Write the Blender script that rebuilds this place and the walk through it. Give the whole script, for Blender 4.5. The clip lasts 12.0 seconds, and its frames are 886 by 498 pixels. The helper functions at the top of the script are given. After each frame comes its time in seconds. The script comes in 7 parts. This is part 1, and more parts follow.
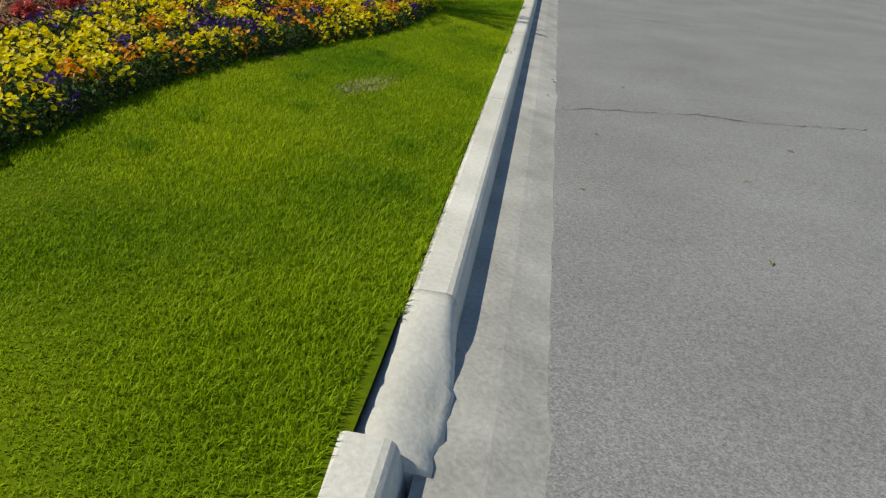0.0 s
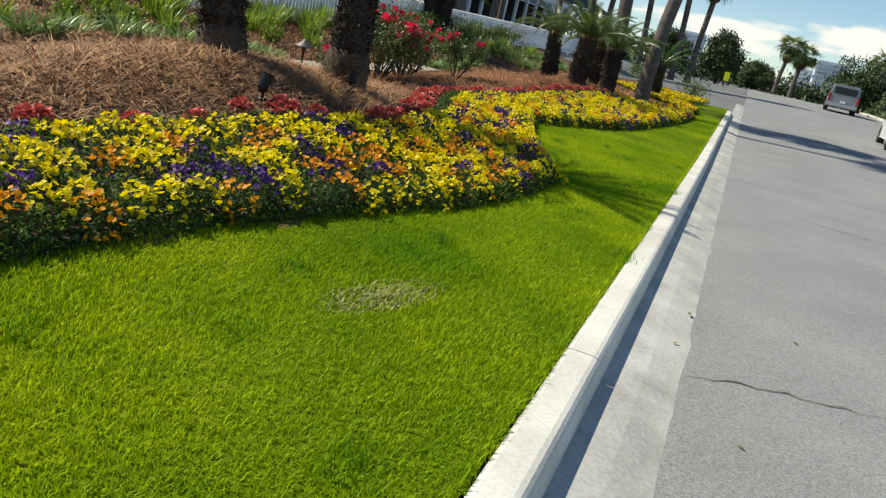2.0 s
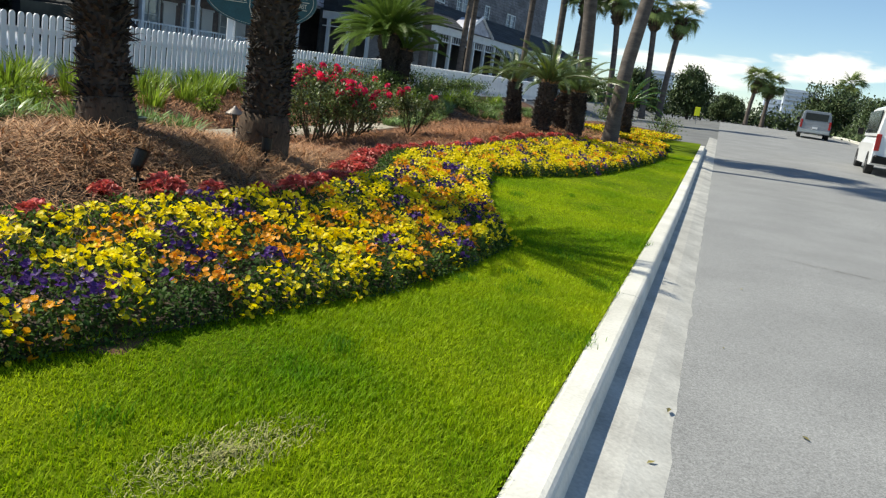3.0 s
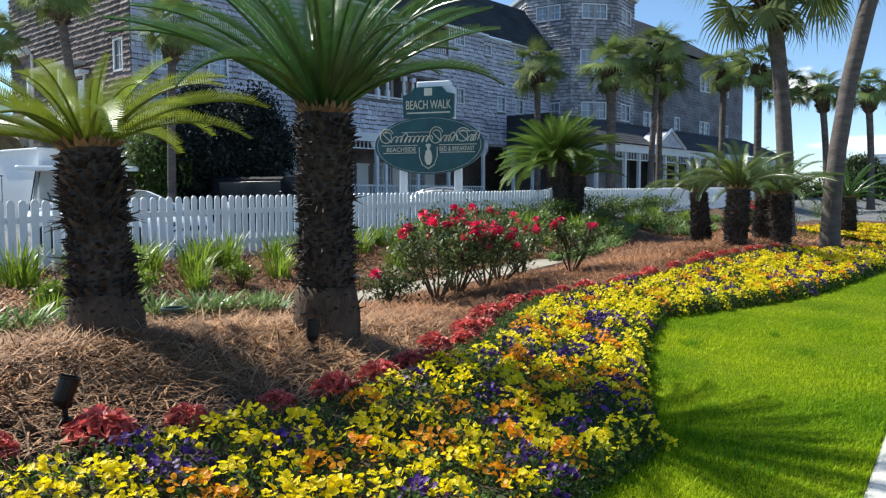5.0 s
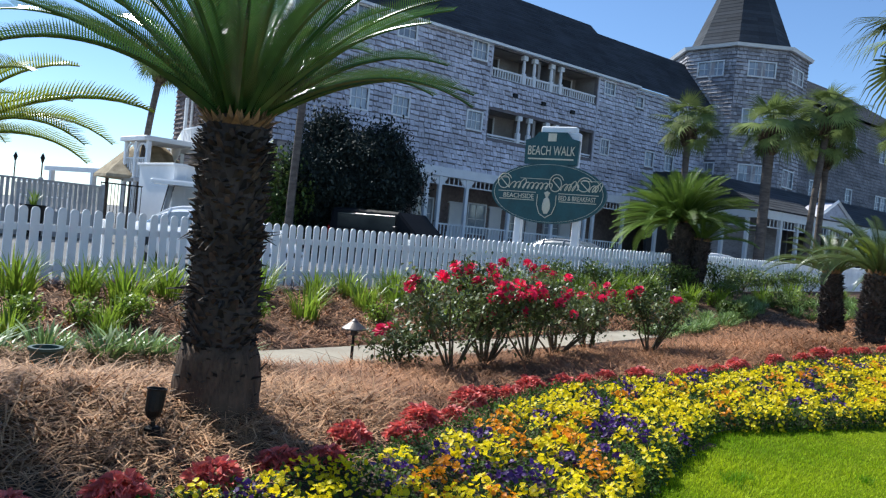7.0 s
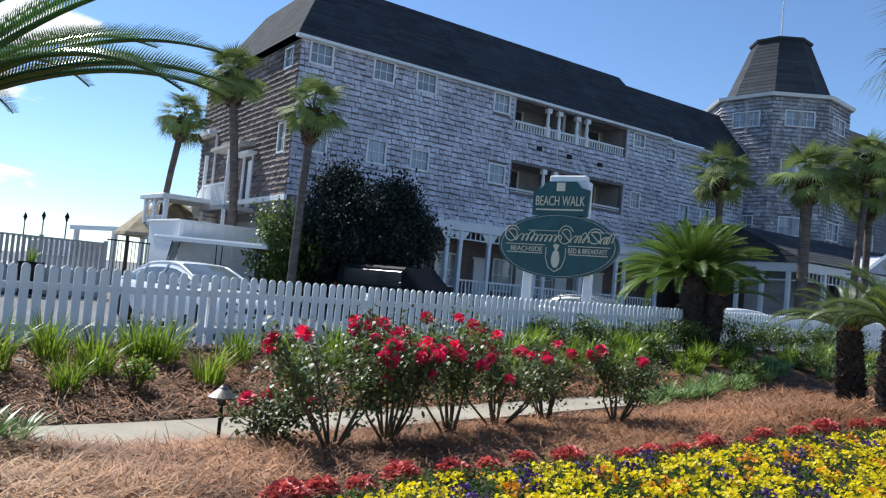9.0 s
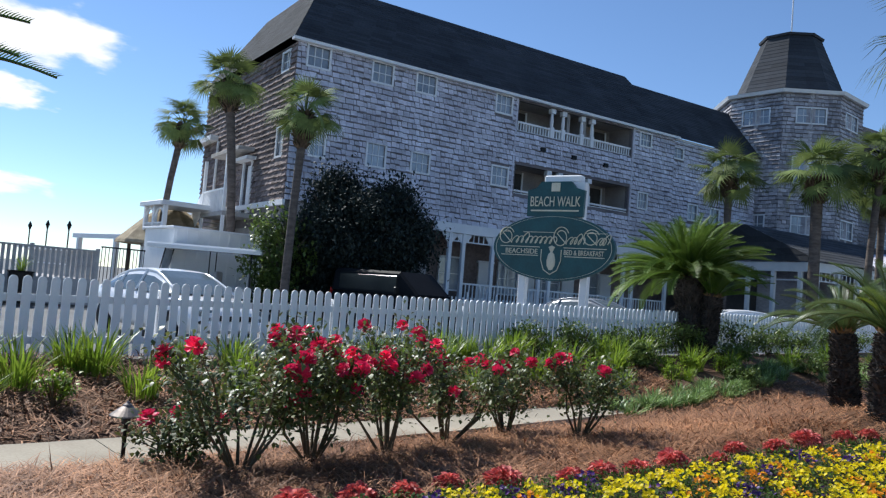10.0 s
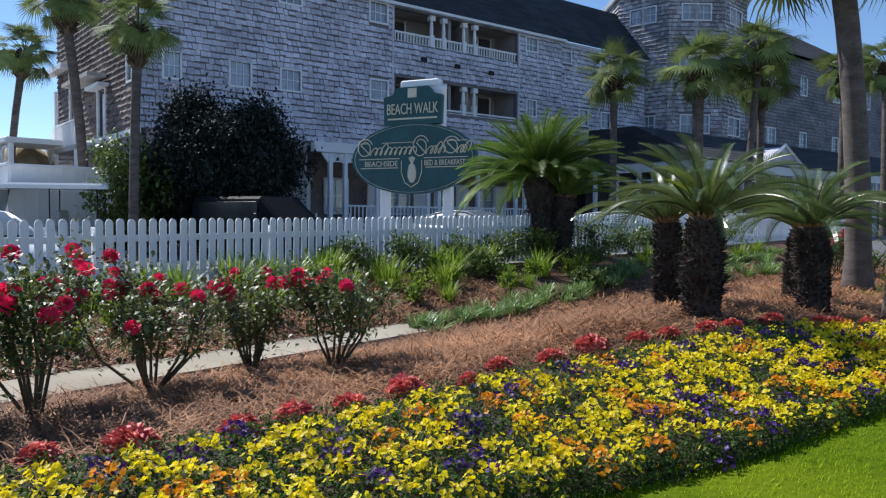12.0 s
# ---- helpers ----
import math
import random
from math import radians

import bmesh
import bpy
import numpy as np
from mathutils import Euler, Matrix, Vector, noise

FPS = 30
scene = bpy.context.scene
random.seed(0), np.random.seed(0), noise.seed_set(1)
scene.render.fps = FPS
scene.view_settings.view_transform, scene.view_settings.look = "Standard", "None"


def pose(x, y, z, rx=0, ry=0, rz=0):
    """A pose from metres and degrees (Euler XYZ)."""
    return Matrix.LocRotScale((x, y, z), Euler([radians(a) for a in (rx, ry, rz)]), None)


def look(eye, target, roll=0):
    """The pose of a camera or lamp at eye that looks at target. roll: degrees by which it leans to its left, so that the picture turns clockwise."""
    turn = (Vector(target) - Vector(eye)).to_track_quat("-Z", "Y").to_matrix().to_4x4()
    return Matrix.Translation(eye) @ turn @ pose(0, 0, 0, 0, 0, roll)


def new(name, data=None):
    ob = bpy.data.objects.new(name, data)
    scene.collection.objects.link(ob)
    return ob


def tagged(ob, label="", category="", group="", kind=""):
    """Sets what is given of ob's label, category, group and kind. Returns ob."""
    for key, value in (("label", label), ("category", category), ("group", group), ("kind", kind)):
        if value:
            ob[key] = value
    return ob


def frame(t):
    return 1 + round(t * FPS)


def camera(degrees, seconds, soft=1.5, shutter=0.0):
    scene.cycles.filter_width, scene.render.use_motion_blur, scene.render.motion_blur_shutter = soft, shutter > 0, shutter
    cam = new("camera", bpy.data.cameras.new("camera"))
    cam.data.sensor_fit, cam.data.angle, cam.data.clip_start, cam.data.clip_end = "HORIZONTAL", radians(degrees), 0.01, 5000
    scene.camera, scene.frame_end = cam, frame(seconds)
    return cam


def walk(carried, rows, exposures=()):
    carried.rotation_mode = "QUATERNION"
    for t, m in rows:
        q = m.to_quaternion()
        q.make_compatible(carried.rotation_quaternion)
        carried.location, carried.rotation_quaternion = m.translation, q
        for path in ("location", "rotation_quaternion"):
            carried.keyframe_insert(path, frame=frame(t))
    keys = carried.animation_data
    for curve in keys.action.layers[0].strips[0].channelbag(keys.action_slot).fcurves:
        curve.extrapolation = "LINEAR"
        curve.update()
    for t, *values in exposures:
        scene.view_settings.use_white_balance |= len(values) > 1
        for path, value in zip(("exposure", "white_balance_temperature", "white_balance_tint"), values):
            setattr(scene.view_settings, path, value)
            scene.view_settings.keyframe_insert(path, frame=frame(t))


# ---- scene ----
cam = camera(59.5, 12.0, 1.25)
PATH = [
    (0, (0.158, -0.68, 1.346), (-0.016, 1.134, 0.521), 5.9),
    (0.5, (0.274, -0.138, 1.246), (-0.248, 1.642, 0.499), 7.9),
    (1, (0.258, 0.388, 1.303), (-0.246, 2.199, 0.618), 11.2),
    (1.5, (0.268, 0.899, 1.35), (-0.313, 2.729, 0.789), 9.5),
    (2, (0.224, 1.417, 1.335), (-0.37, 3.244, 0.778), 12.5),
    (2.5, (0.255, 1.956, 1.323), (-0.267, 3.832, 0.866), 10.8),
    (3, (0.257, 2.451, 1.346), (-0.344, 4.312, 0.925), 8.0),
    (3.5, (0.207, 2.896, 1.408), (-0.598, 4.704, 1.121), 3.7),
    (3.7, (0.2, 3.099, 1.424), (-0.699, 4.871, 1.195), 0.4),
    (5.3, (0.195, 4.711, 1.458), (-0.987, 6.32, 1.338), 0.0),
    (5.5, (0.233, 4.882, 1.492), (-0.993, 6.458, 1.373), -0.1),
    (6, (0.281, 5.316, 1.513), (-0.992, 6.855, 1.391), 1.0),
    (6.5, (0.273, 5.777, 1.506), (-1.033, 7.291, 1.438), 4.3),
    (7, (0.317, 6.204, 1.536), (-1.103, 7.613, 1.504), 5.5),
    (7.5, (0.281, 6.62, 1.578), (-1.165, 8.001, 1.603), 6.3),
    (7.7, (0.321, 6.765, 1.588), (-1.135, 8.134, 1.672), 6.2),
    (9.3, (0.279, 8.229, 1.574), (-1.235, 9.531, 1.675), 5.1),
    (9.5, (0.316, 8.372, 1.605), (-1.202, 9.67, 1.702), 4.9),
    (10, (0.303, 8.843, 1.639), (-1.232, 10.12, 1.753), 4.6),
    (10.5, (0.287, 9.266, 1.644), (-1.269, 10.518, 1.754), 5.2),
    (11, (0.327, 9.742, 1.675), (-1.254, 10.962, 1.786), 5.1),
    (11.5, (0.3, 10.294, 1.64), (-1.275, 11.525, 1.679), 3.7),
    (12, (0.392, 10.945, 1.553), (-1.0, 12.38, 1.478), 0.4),
]
EXPOSURES = [(0, -0.36, 6900, 4), (0.5, -0.25, 7100, 4), (1, -0.05, 7100, 4), (2.5, 0.22, 6850, 4), (3.5, 0.42, 6750, 3), (5.5, 0.57, 6150, 6), (7.5, 0.45, 6000, 8), (9.5, 0.38, 6050, 9), (10.5, 0.02, 6000, 10), (11.3, -0.2, 6100, 10), (11.7, -0.14, 6150, 11), (12, 0.23, 6000, 11)]
walk(cam, [(t, look(e, g, r)) for t, e, g, r in PATH], EXPOSURES)

# ---- sky, sun ----
SUN_TO = Vector((-0.68, -0.07, 0.735)).normalized()
world = bpy.data.worlds.new("sky")
scene.world = world
world.use_nodes = True
wn, wl = world.node_tree.nodes, world.node_tree.links
sky = wn.new("ShaderNodeTexSky")
sky.sky_type = "NISHITA"
sky.sun_disc = False
sky.sun_elevation = math.asin(SUN_TO.z)
sky.sun_rotation = math.atan2(SUN_TO.x, SUN_TO.y)
sky.air_density, sky.dust_density, sky.ozone_density = 0.85, 0.0, 4.0
wn["Background"].inputs["Strength"].default_value = 0.118
wl.new(sky.outputs[0], wn["Background"].inputs["Color"])
sun_data = bpy.data.lights.new("sun", "SUN")
sun_data.energy, sun_data.angle, sun_data.color = 5.0, radians(0.5), (1.0, 0.95, 0.86)
sun = new("sun", sun_data)
sun.matrix_world = look(SUN_TO * 60, (0, 0, 0))
scene.view_settings.exposure = 0.0


# ---- materials ----
def surf(name, a, b, scale=8.0, rough=0.8, bump=0.15, fine=0.0, metal=0.0, spread=0.0, pieces=0.0, spec=0.4, stretch=(1, 1, 1), through_light=0.0, grain=0.55):
    """Two colours mixed by noise at two scales; spread: difference between objects; pieces: difference between islands of a mesh."""
    m = bpy.data.materials.new(name)
    m.use_nodes = True
    n, l = m.node_tree.nodes, m.node_tree.links
    p = n["Principled BSDF"]
    p.inputs["Roughness"].default_value, p.inputs["Metallic"].default_value = rough, metal
    p.inputs["Specular IOR Level"].default_value = spec
    tc, mp = n.new("ShaderNodeTexCoord"), n.new("ShaderNodeMapping")
    mp.inputs["Scale"].default_value = stretch
    l.new(tc.outputs["Object"], mp.inputs["Vector"])
    big, small = n.new("ShaderNodeTexNoise"), n.new("ShaderNodeTexNoise")
    for t, s, d in ((big, scale, 4), (small, fine or scale * 9, 3)):
        t.inputs["Scale"].default_value, t.inputs["Detail"].default_value = s, d
        l.new(mp.outputs[0], t.inputs["Vector"])
    add = n.new("ShaderNodeMath")
    add.operation = "MULTIPLY_ADD"
    add.inputs[1].default_value = grain
    l.new(small.outputs["Fac"], add.inputs[0])
    l.new(big.outputs["Fac"], add.inputs[2])
    ramp = n.new("ShaderNodeMapRange")
    ramp.inputs["From Min"].default_value, ramp.inputs["From Max"].default_value = 0.225 + grain / 2, 0.775 + grain / 2
    l.new(add.outputs[0], ramp.inputs["Value"])
    mix = n.new("ShaderNodeMix")
    mix.data_type = "RGBA"
    mix.inputs["A"].default_value, mix.inputs["B"].default_value = (*a, 1), (*b, 1)
    l.new(ramp.outputs["Result"], mix.inputs["Factor"])
    colour = mix.outputs["Result"]
    for amount, node, socket in ((spread, "ShaderNodeObjectInfo", "Random"), (pieces, "ShaderNodeNewGeometry", "Random Per Island")):
        if amount:
            info, mr, hsv = n.new(node), n.new("ShaderNodeMapRange"), n.new("ShaderNodeHueSaturation")
            mr.inputs["To Min"].default_value, mr.inputs["To Max"].default_value = 1 - amount, 1 + amount
            l.new(info.outputs[socket], mr.inputs["Value"])
            l.new(mr.outputs["Result"], hsv.inputs["Value"])
            l.new(colour, hsv.inputs["Color"])
            colour = hsv.outputs["Color"]
    l.new(colour, p.inputs["Base Color"])
    if bump:
        bp = n.new("ShaderNodeBump")
        bp.inputs["Strength"].default_value, bp.inputs["Distance"].default_value = bump, 0.02
        l.new(add.outputs[0], bp.inputs["Height"])
        l.new(bp.outputs["Normal"], p.inputs["Normal"])
    if through_light:
        tr, sh = n.new("ShaderNodeBsdfTranslucent"), n.new("ShaderNodeMixShader")
        sh.inputs[0].default_value = through_light
        l.new(colour, tr.inputs["Color"])
        l.new(p.outputs[0], sh.inputs[1])
        l.new(tr.outputs[0], sh.inputs[2])
        l.new(sh.outputs[0], n["Material Output"].inputs["Surface"])
    return m


ASPHALT = surf("asphalt_grey", (0.21, 0.208, 0.205), (0.29, 0.288, 0.282), 0.9, 0.92, 0.25, 45, grain=0.9)
# pale and dark stones of the worn surface
an, al = ASPHALT.node_tree.nodes, ASPHALT.node_tree.links
a_tc, a_vo, a_mr, a_hsv = [an.new(k) for k in ("ShaderNodeTexCoord", "ShaderNodeTexVoronoi", "ShaderNodeMapRange", "ShaderNodeHueSaturation")]
a_vo.inputs["Scale"].default_value = 180
al.new(a_tc.outputs["Object"], a_vo.inputs["Vector"])
a_sep = an.new("ShaderNodeSeparateColor")
al.new(a_vo.outputs["Color"], a_sep.inputs[0])
a_mr.inputs["To Min"].default_value, a_mr.inputs["To Max"].default_value = 0.7, 1.3
al.new(a_sep.outputs[0], a_mr.inputs["Value"])
al.new(a_mr.outputs["Result"], a_hsv.inputs["Value"])
a_in = an["Principled BSDF"].inputs["Base Color"]
al.new(a_in.links[0].from_socket, a_hsv.inputs["Color"])
al.new(a_hsv.outputs["Color"], a_in)
CONCRETE = surf("kerb_concrete", (0.5, 0.48, 0.42), (0.76, 0.73, 0.66), 2.0, 0.85, 0.2, 55, spread=0.06)
GUTTER = surf("gutter_concrete", (0.3, 0.285, 0.26), (0.58, 0.56, 0.51), 2.6, 0.9, 0.25, 50, spread=0.06)
PATH_MAT = surf("path_concrete", (0.28, 0.24, 0.18), (0.44, 0.39, 0.3), 1.5, 0.9, 0.2, 40)
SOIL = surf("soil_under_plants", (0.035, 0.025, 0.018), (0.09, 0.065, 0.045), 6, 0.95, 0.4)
STRAWBED = surf("pine_straw_bed", (0.045, 0.021, 0.011), (0.16, 0.082, 0.042), 1.3, 0.9, 0.6, 30)
STRAW = surf("pine_straw", (0.15, 0.068, 0.029), (0.58, 0.33, 0.165), 0.8, 0.7, 0.0, pieces=0.6)
# slightly darker and redder than the straw round the near palms
STRAW_RED = surf("reddish_pine_straw", (0.13, 0.053, 0.023), (0.53, 0.265, 0.125), 0.8, 0.7, 0.0, pieces=0.6)
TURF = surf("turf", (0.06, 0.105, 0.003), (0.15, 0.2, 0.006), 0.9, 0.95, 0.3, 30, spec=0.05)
BLADE = surf("grass_blade", (0.14, 0.31, 0.004), (0.52, 0.6, 0.013), 0.9, 0.6, 0.0, 5, pieces=0.35, spec=0.15, through_light=0.45, grain=0.3)
LONG_BLADE = surf("long_grass_blade", (0.07, 0.2, 0.004), (0.22, 0.38, 0.01), 2, 0.6, 0.0, 5, pieces=0.35, spec=0.15, through_light=0.4)
LOT = surf("parking_asphalt", (0.12, 0.12, 0.12), (0.2, 0.2, 0.19), 0.6, 0.9, 0.2, 30)
WHITE = surf("white_paint", (0.78, 0.79, 0.8), (0.86, 0.86, 0.86), 3, 0.5, 0.06, 40, spread=0.05)
TRIM = surf("white_trim", (0.7, 0.71, 0.72), (0.8, 0.81, 0.82), 2, 0.55, 0.05, 25)
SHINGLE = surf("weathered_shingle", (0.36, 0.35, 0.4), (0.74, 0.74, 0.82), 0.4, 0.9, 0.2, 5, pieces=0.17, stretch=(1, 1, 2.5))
# dark brown, with strong tone differences from shingle to shingle
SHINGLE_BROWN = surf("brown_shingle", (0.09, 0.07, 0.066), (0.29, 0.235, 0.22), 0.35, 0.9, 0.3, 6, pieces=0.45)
# darker grey than the main front, used on the east wing
SHINGLE_DARK = surf("darker_grey_shingle", (0.13, 0.125, 0.135), (0.32, 0.31, 0.33), 0.4, 0.9, 0.2, 5, pieces=0.16, stretch=(1, 1, 2.5))
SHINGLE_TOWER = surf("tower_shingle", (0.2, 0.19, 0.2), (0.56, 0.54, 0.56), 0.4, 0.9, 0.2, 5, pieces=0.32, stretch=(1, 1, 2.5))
ROOF = surf("roof_shingle", (0.027, 0.031, 0.038), (0.054, 0.06, 0.07), 0.5, 0.95, 0.3, 9, pieces=0.25)
# dark wall behind the shingles; its colour gives the shade lines between courses
SHADE_BACKING = surf("shade_line_backing", (0.11, 0.1, 0.105), (0.24, 0.22, 0.23), 0.7, 0.95, 0.2, 9)
# near-black colour in place of interior shade; also on loggia doors and lamp glass
DARK = surf("unlit_dark_fill", (0.03, 0.03, 0.035), (0.08, 0.075, 0.07), 1, 0.9, 0.0)
STUCCO = surf("loggia_wall", (0.26, 0.24, 0.23), (0.38, 0.36, 0.34), 1.2, 0.85, 0.05)
SIGN_GREEN = surf("sign_green", (0.007, 0.05, 0.056), (0.014, 0.09, 0.1), 2.2, 0.35, 0.05, 20)
GOLD = surf("sign_letters", (0.55, 0.5, 0.36), (0.75, 0.7, 0.55), 4, 0.5, 0.0)
SAGO_DARK = surf("sago_frond_green", (0.03, 0.085, 0.022), (0.085, 0.18, 0.04), 2, 0.24, 0.0, 9, spread=0.25, spec=0.85, through_light=0.3)
SAGO_OLIVE = surf("sago_frond_olive", (0.05, 0.11, 0.015), (0.17, 0.25, 0.04), 2, 0.5, 0.0, 9, spread=0.4, spec=0.3, through_light=0.3)
SAGO_GREY = surf("sago_frond_grey_green", (0.05, 0.095, 0.025), (0.15, 0.2, 0.06), 2, 0.3, 0.0, 9, spread=0.4, spec=0.7, through_light=0.3)
SAGO_YOUNG = surf("sago_frond_yellow_green", (0.13, 0.19, 0.015), (0.29, 0.35, 0.04), 2, 0.35, 0.0, 9, spread=0.2, spec=0.4, through_light=0.35)
LEAF_BASE = surf("cut_leaf_base", (0.16, 0.09, 0.04), (0.36, 0.22, 0.1), 9, 0.8, 0.2, pieces=0.4)
TRUNK_BASE = surf("trunk_fibre", (0.035, 0.023, 0.016), (0.13, 0.085, 0.055), 14, 0.95, 0.8, 70, stretch=(1, 1, 0.4))
SAGO_BARK = surf("sago_trunk", (0.012, 0.01, 0.009), (0.085, 0.062, 0.047), 5, 0.8, 0.6, 30, pieces=0.8)
PALM_BARK = surf("palm_trunk", (0.06, 0.048, 0.042), (0.17, 0.14, 0.12), 3, 0.9, 0.5, 20, stretch=(1, 1, 3))
BOOT = surf("palm_boots", (0.05, 0.035, 0.025), (0.16, 0.11, 0.07), 5, 0.9, 0.5, 30, pieces=0.4)
FAN = surf("fan_leaf", (0.05, 0.085, 0.022), (0.22, 0.27, 0.085), 1.5, 0.7, 0.0, 8, spread=0.45, spec=0.2, through_light=0.3)
LEAF = surf("rose_leaf", (0.045, 0.075, 0.018), (0.17, 0.2, 0.06), 5, 0.45, 0.0, pieces=0.5, spec=0.4, through_light=0.25)
CANE = surf("rose_cane", (0.06, 0.045, 0.025), (0.14, 0.1, 0.05), 10, 0.8, 0.2)
ROSE = surf("rose_petal", (0.78, 0.008, 0.085), (0.95, 0.07, 0.21), 12, 0.5, 0.0, spread=0.2, through_light=0.25)
YELLOW = surf("yellow_petal", (0.84, 0.64, 0.0), (0.97, 0.84, 0.02), 4, 0.5, 0.0, pieces=0.15, through_light=0.45)
ORANGE = surf("orange_petal", (0.8, 0.28, 0.005), (0.95, 0.45, 0.02), 4, 0.5, 0.0, pieces=0.2, through_light=0.4)
PURPLE = surf("purple_petal", (0.035, 0.012, 0.1), (0.11, 0.03, 0.24), 4, 0.5, 0.0, pieces=0.5, through_light=0.2)
PANSY_LEAF = surf("pansy_leaf", (0.022, 0.06, 0.01), (0.1, 0.17, 0.03), 4, 0.6, 0.0, pieces=0.5, spec=0.2, through_light=0.3)
CRIMSON = surf("crimson_leaf", (0.42, 0.045, 0.045), (0.92, 0.24, 0.19), 9, 0.5, 0.0, pieces=0.4, through_light=0.25)
LILY = surf("lily_blade", (0.09, 0.18, 0.014), (0.34, 0.44, 0.05), 3, 0.4, 0.0, pieces=0.35, through_light=0.45)
LIRIOPE = surf("liriope_blade", (0.08, 0.17, 0.03), (0.36, 0.47, 0.17), 3, 0.4, 0.0, pieces=0.4, through_light=0.25)
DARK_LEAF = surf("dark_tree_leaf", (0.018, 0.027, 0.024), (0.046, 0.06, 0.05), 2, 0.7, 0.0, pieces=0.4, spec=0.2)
BUSH_LEAF = surf("bush_leaf", (0.045, 0.085, 0.016), (0.18, 0.24, 0.055), 2, 0.45, 0.0, pieces=0.5, through_light=0.35)
BARK = surf("tree_bark", (0.06, 0.045, 0.035), (0.14, 0.11, 0.09), 4, 0.95, 0.5)
BLACK = surf("black_metal", (0.008, 0.008, 0.008), (0.025, 0.024, 0.023), 8, 0.45, 0.05, metal=0.6)
BRONZE = surf("bronze_metal", (0.13, 0.11, 0.1), (0.24, 0.21, 0.19), 8, 0.5, 0.05, metal=0.8)
CAR_WHITE = surf("white_car_paint", (0.8, 0.8, 0.8), (0.84, 0.84, 0.84), 1, 0.18, 0.0, spec=0.6)
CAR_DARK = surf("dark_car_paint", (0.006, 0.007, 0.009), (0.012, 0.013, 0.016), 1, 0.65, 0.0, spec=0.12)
CAR_GREY = surf("grey_car_paint", (0.2, 0.22, 0.25), (0.24, 0.26, 0.29), 1, 0.25, 0.0, spec=0.6)
# sedan glass: the sky's pale reflection is put into the base colour
SKY_PALE_GLASS = surf("sky_pale_car_glass", (0.1, 0.125, 0.13), (0.16, 0.19, 0.2), 1, 0.08, 0.0, spec=0.8)
CAR_GLASS = surf("car_window", (0.012, 0.015, 0.016), (0.02, 0.025, 0.026), 1, 0.2, 0.0, spec=0.35)
TYRE = surf("tyre_rubber", (0.012, 0.012, 0.012), (0.03, 0.03, 0.03), 12, 0.85, 0.1)
RIM = surf("wheel_rim", (0.4, 0.4, 0.4), (0.55, 0.55, 0.55), 4, 0.3, 0.0, metal=0.9)
LAMP_RED = surf("tail_lamp", (0.3, 0.01, 0.01), (0.4, 0.02, 0.02), 5, 0.2, 0.0)
PANE = surf("window_pane", (0.2, 0.23, 0.27), (0.36, 0.4, 0.45), 0.7, 0.06, 0.0, spec=0.8, spread=0.35)
THATCH = surf("thatch", (0.22, 0.17, 0.1), (0.45, 0.37, 0.25), 3, 0.95, 0.5, 40)
DECK_WOOD = surf("weathered_deck", (0.33, 0.32, 0.31), (0.52, 0.5, 0.48), 3, 0.85, 0.2)
FOREST = surf("far_leaf", (0.045, 0.075, 0.028), (0.12, 0.16, 0.06), 1, 0.6, 0.0, pieces=0.5, through_light=0.1)
DRY = surf("dry_grass", (0.26, 0.26, 0.08), (0.44, 0.41, 0.17), 5, 0.8, 0.0, pieces=0.3)
# distance haze is put into this pale blue wall colour
HAZE_TINT = surf("haze_tinted_tower", (0.55, 0.6, 0.68), (0.65, 0.7, 0.76), 0.05, 0.9, 0.0)


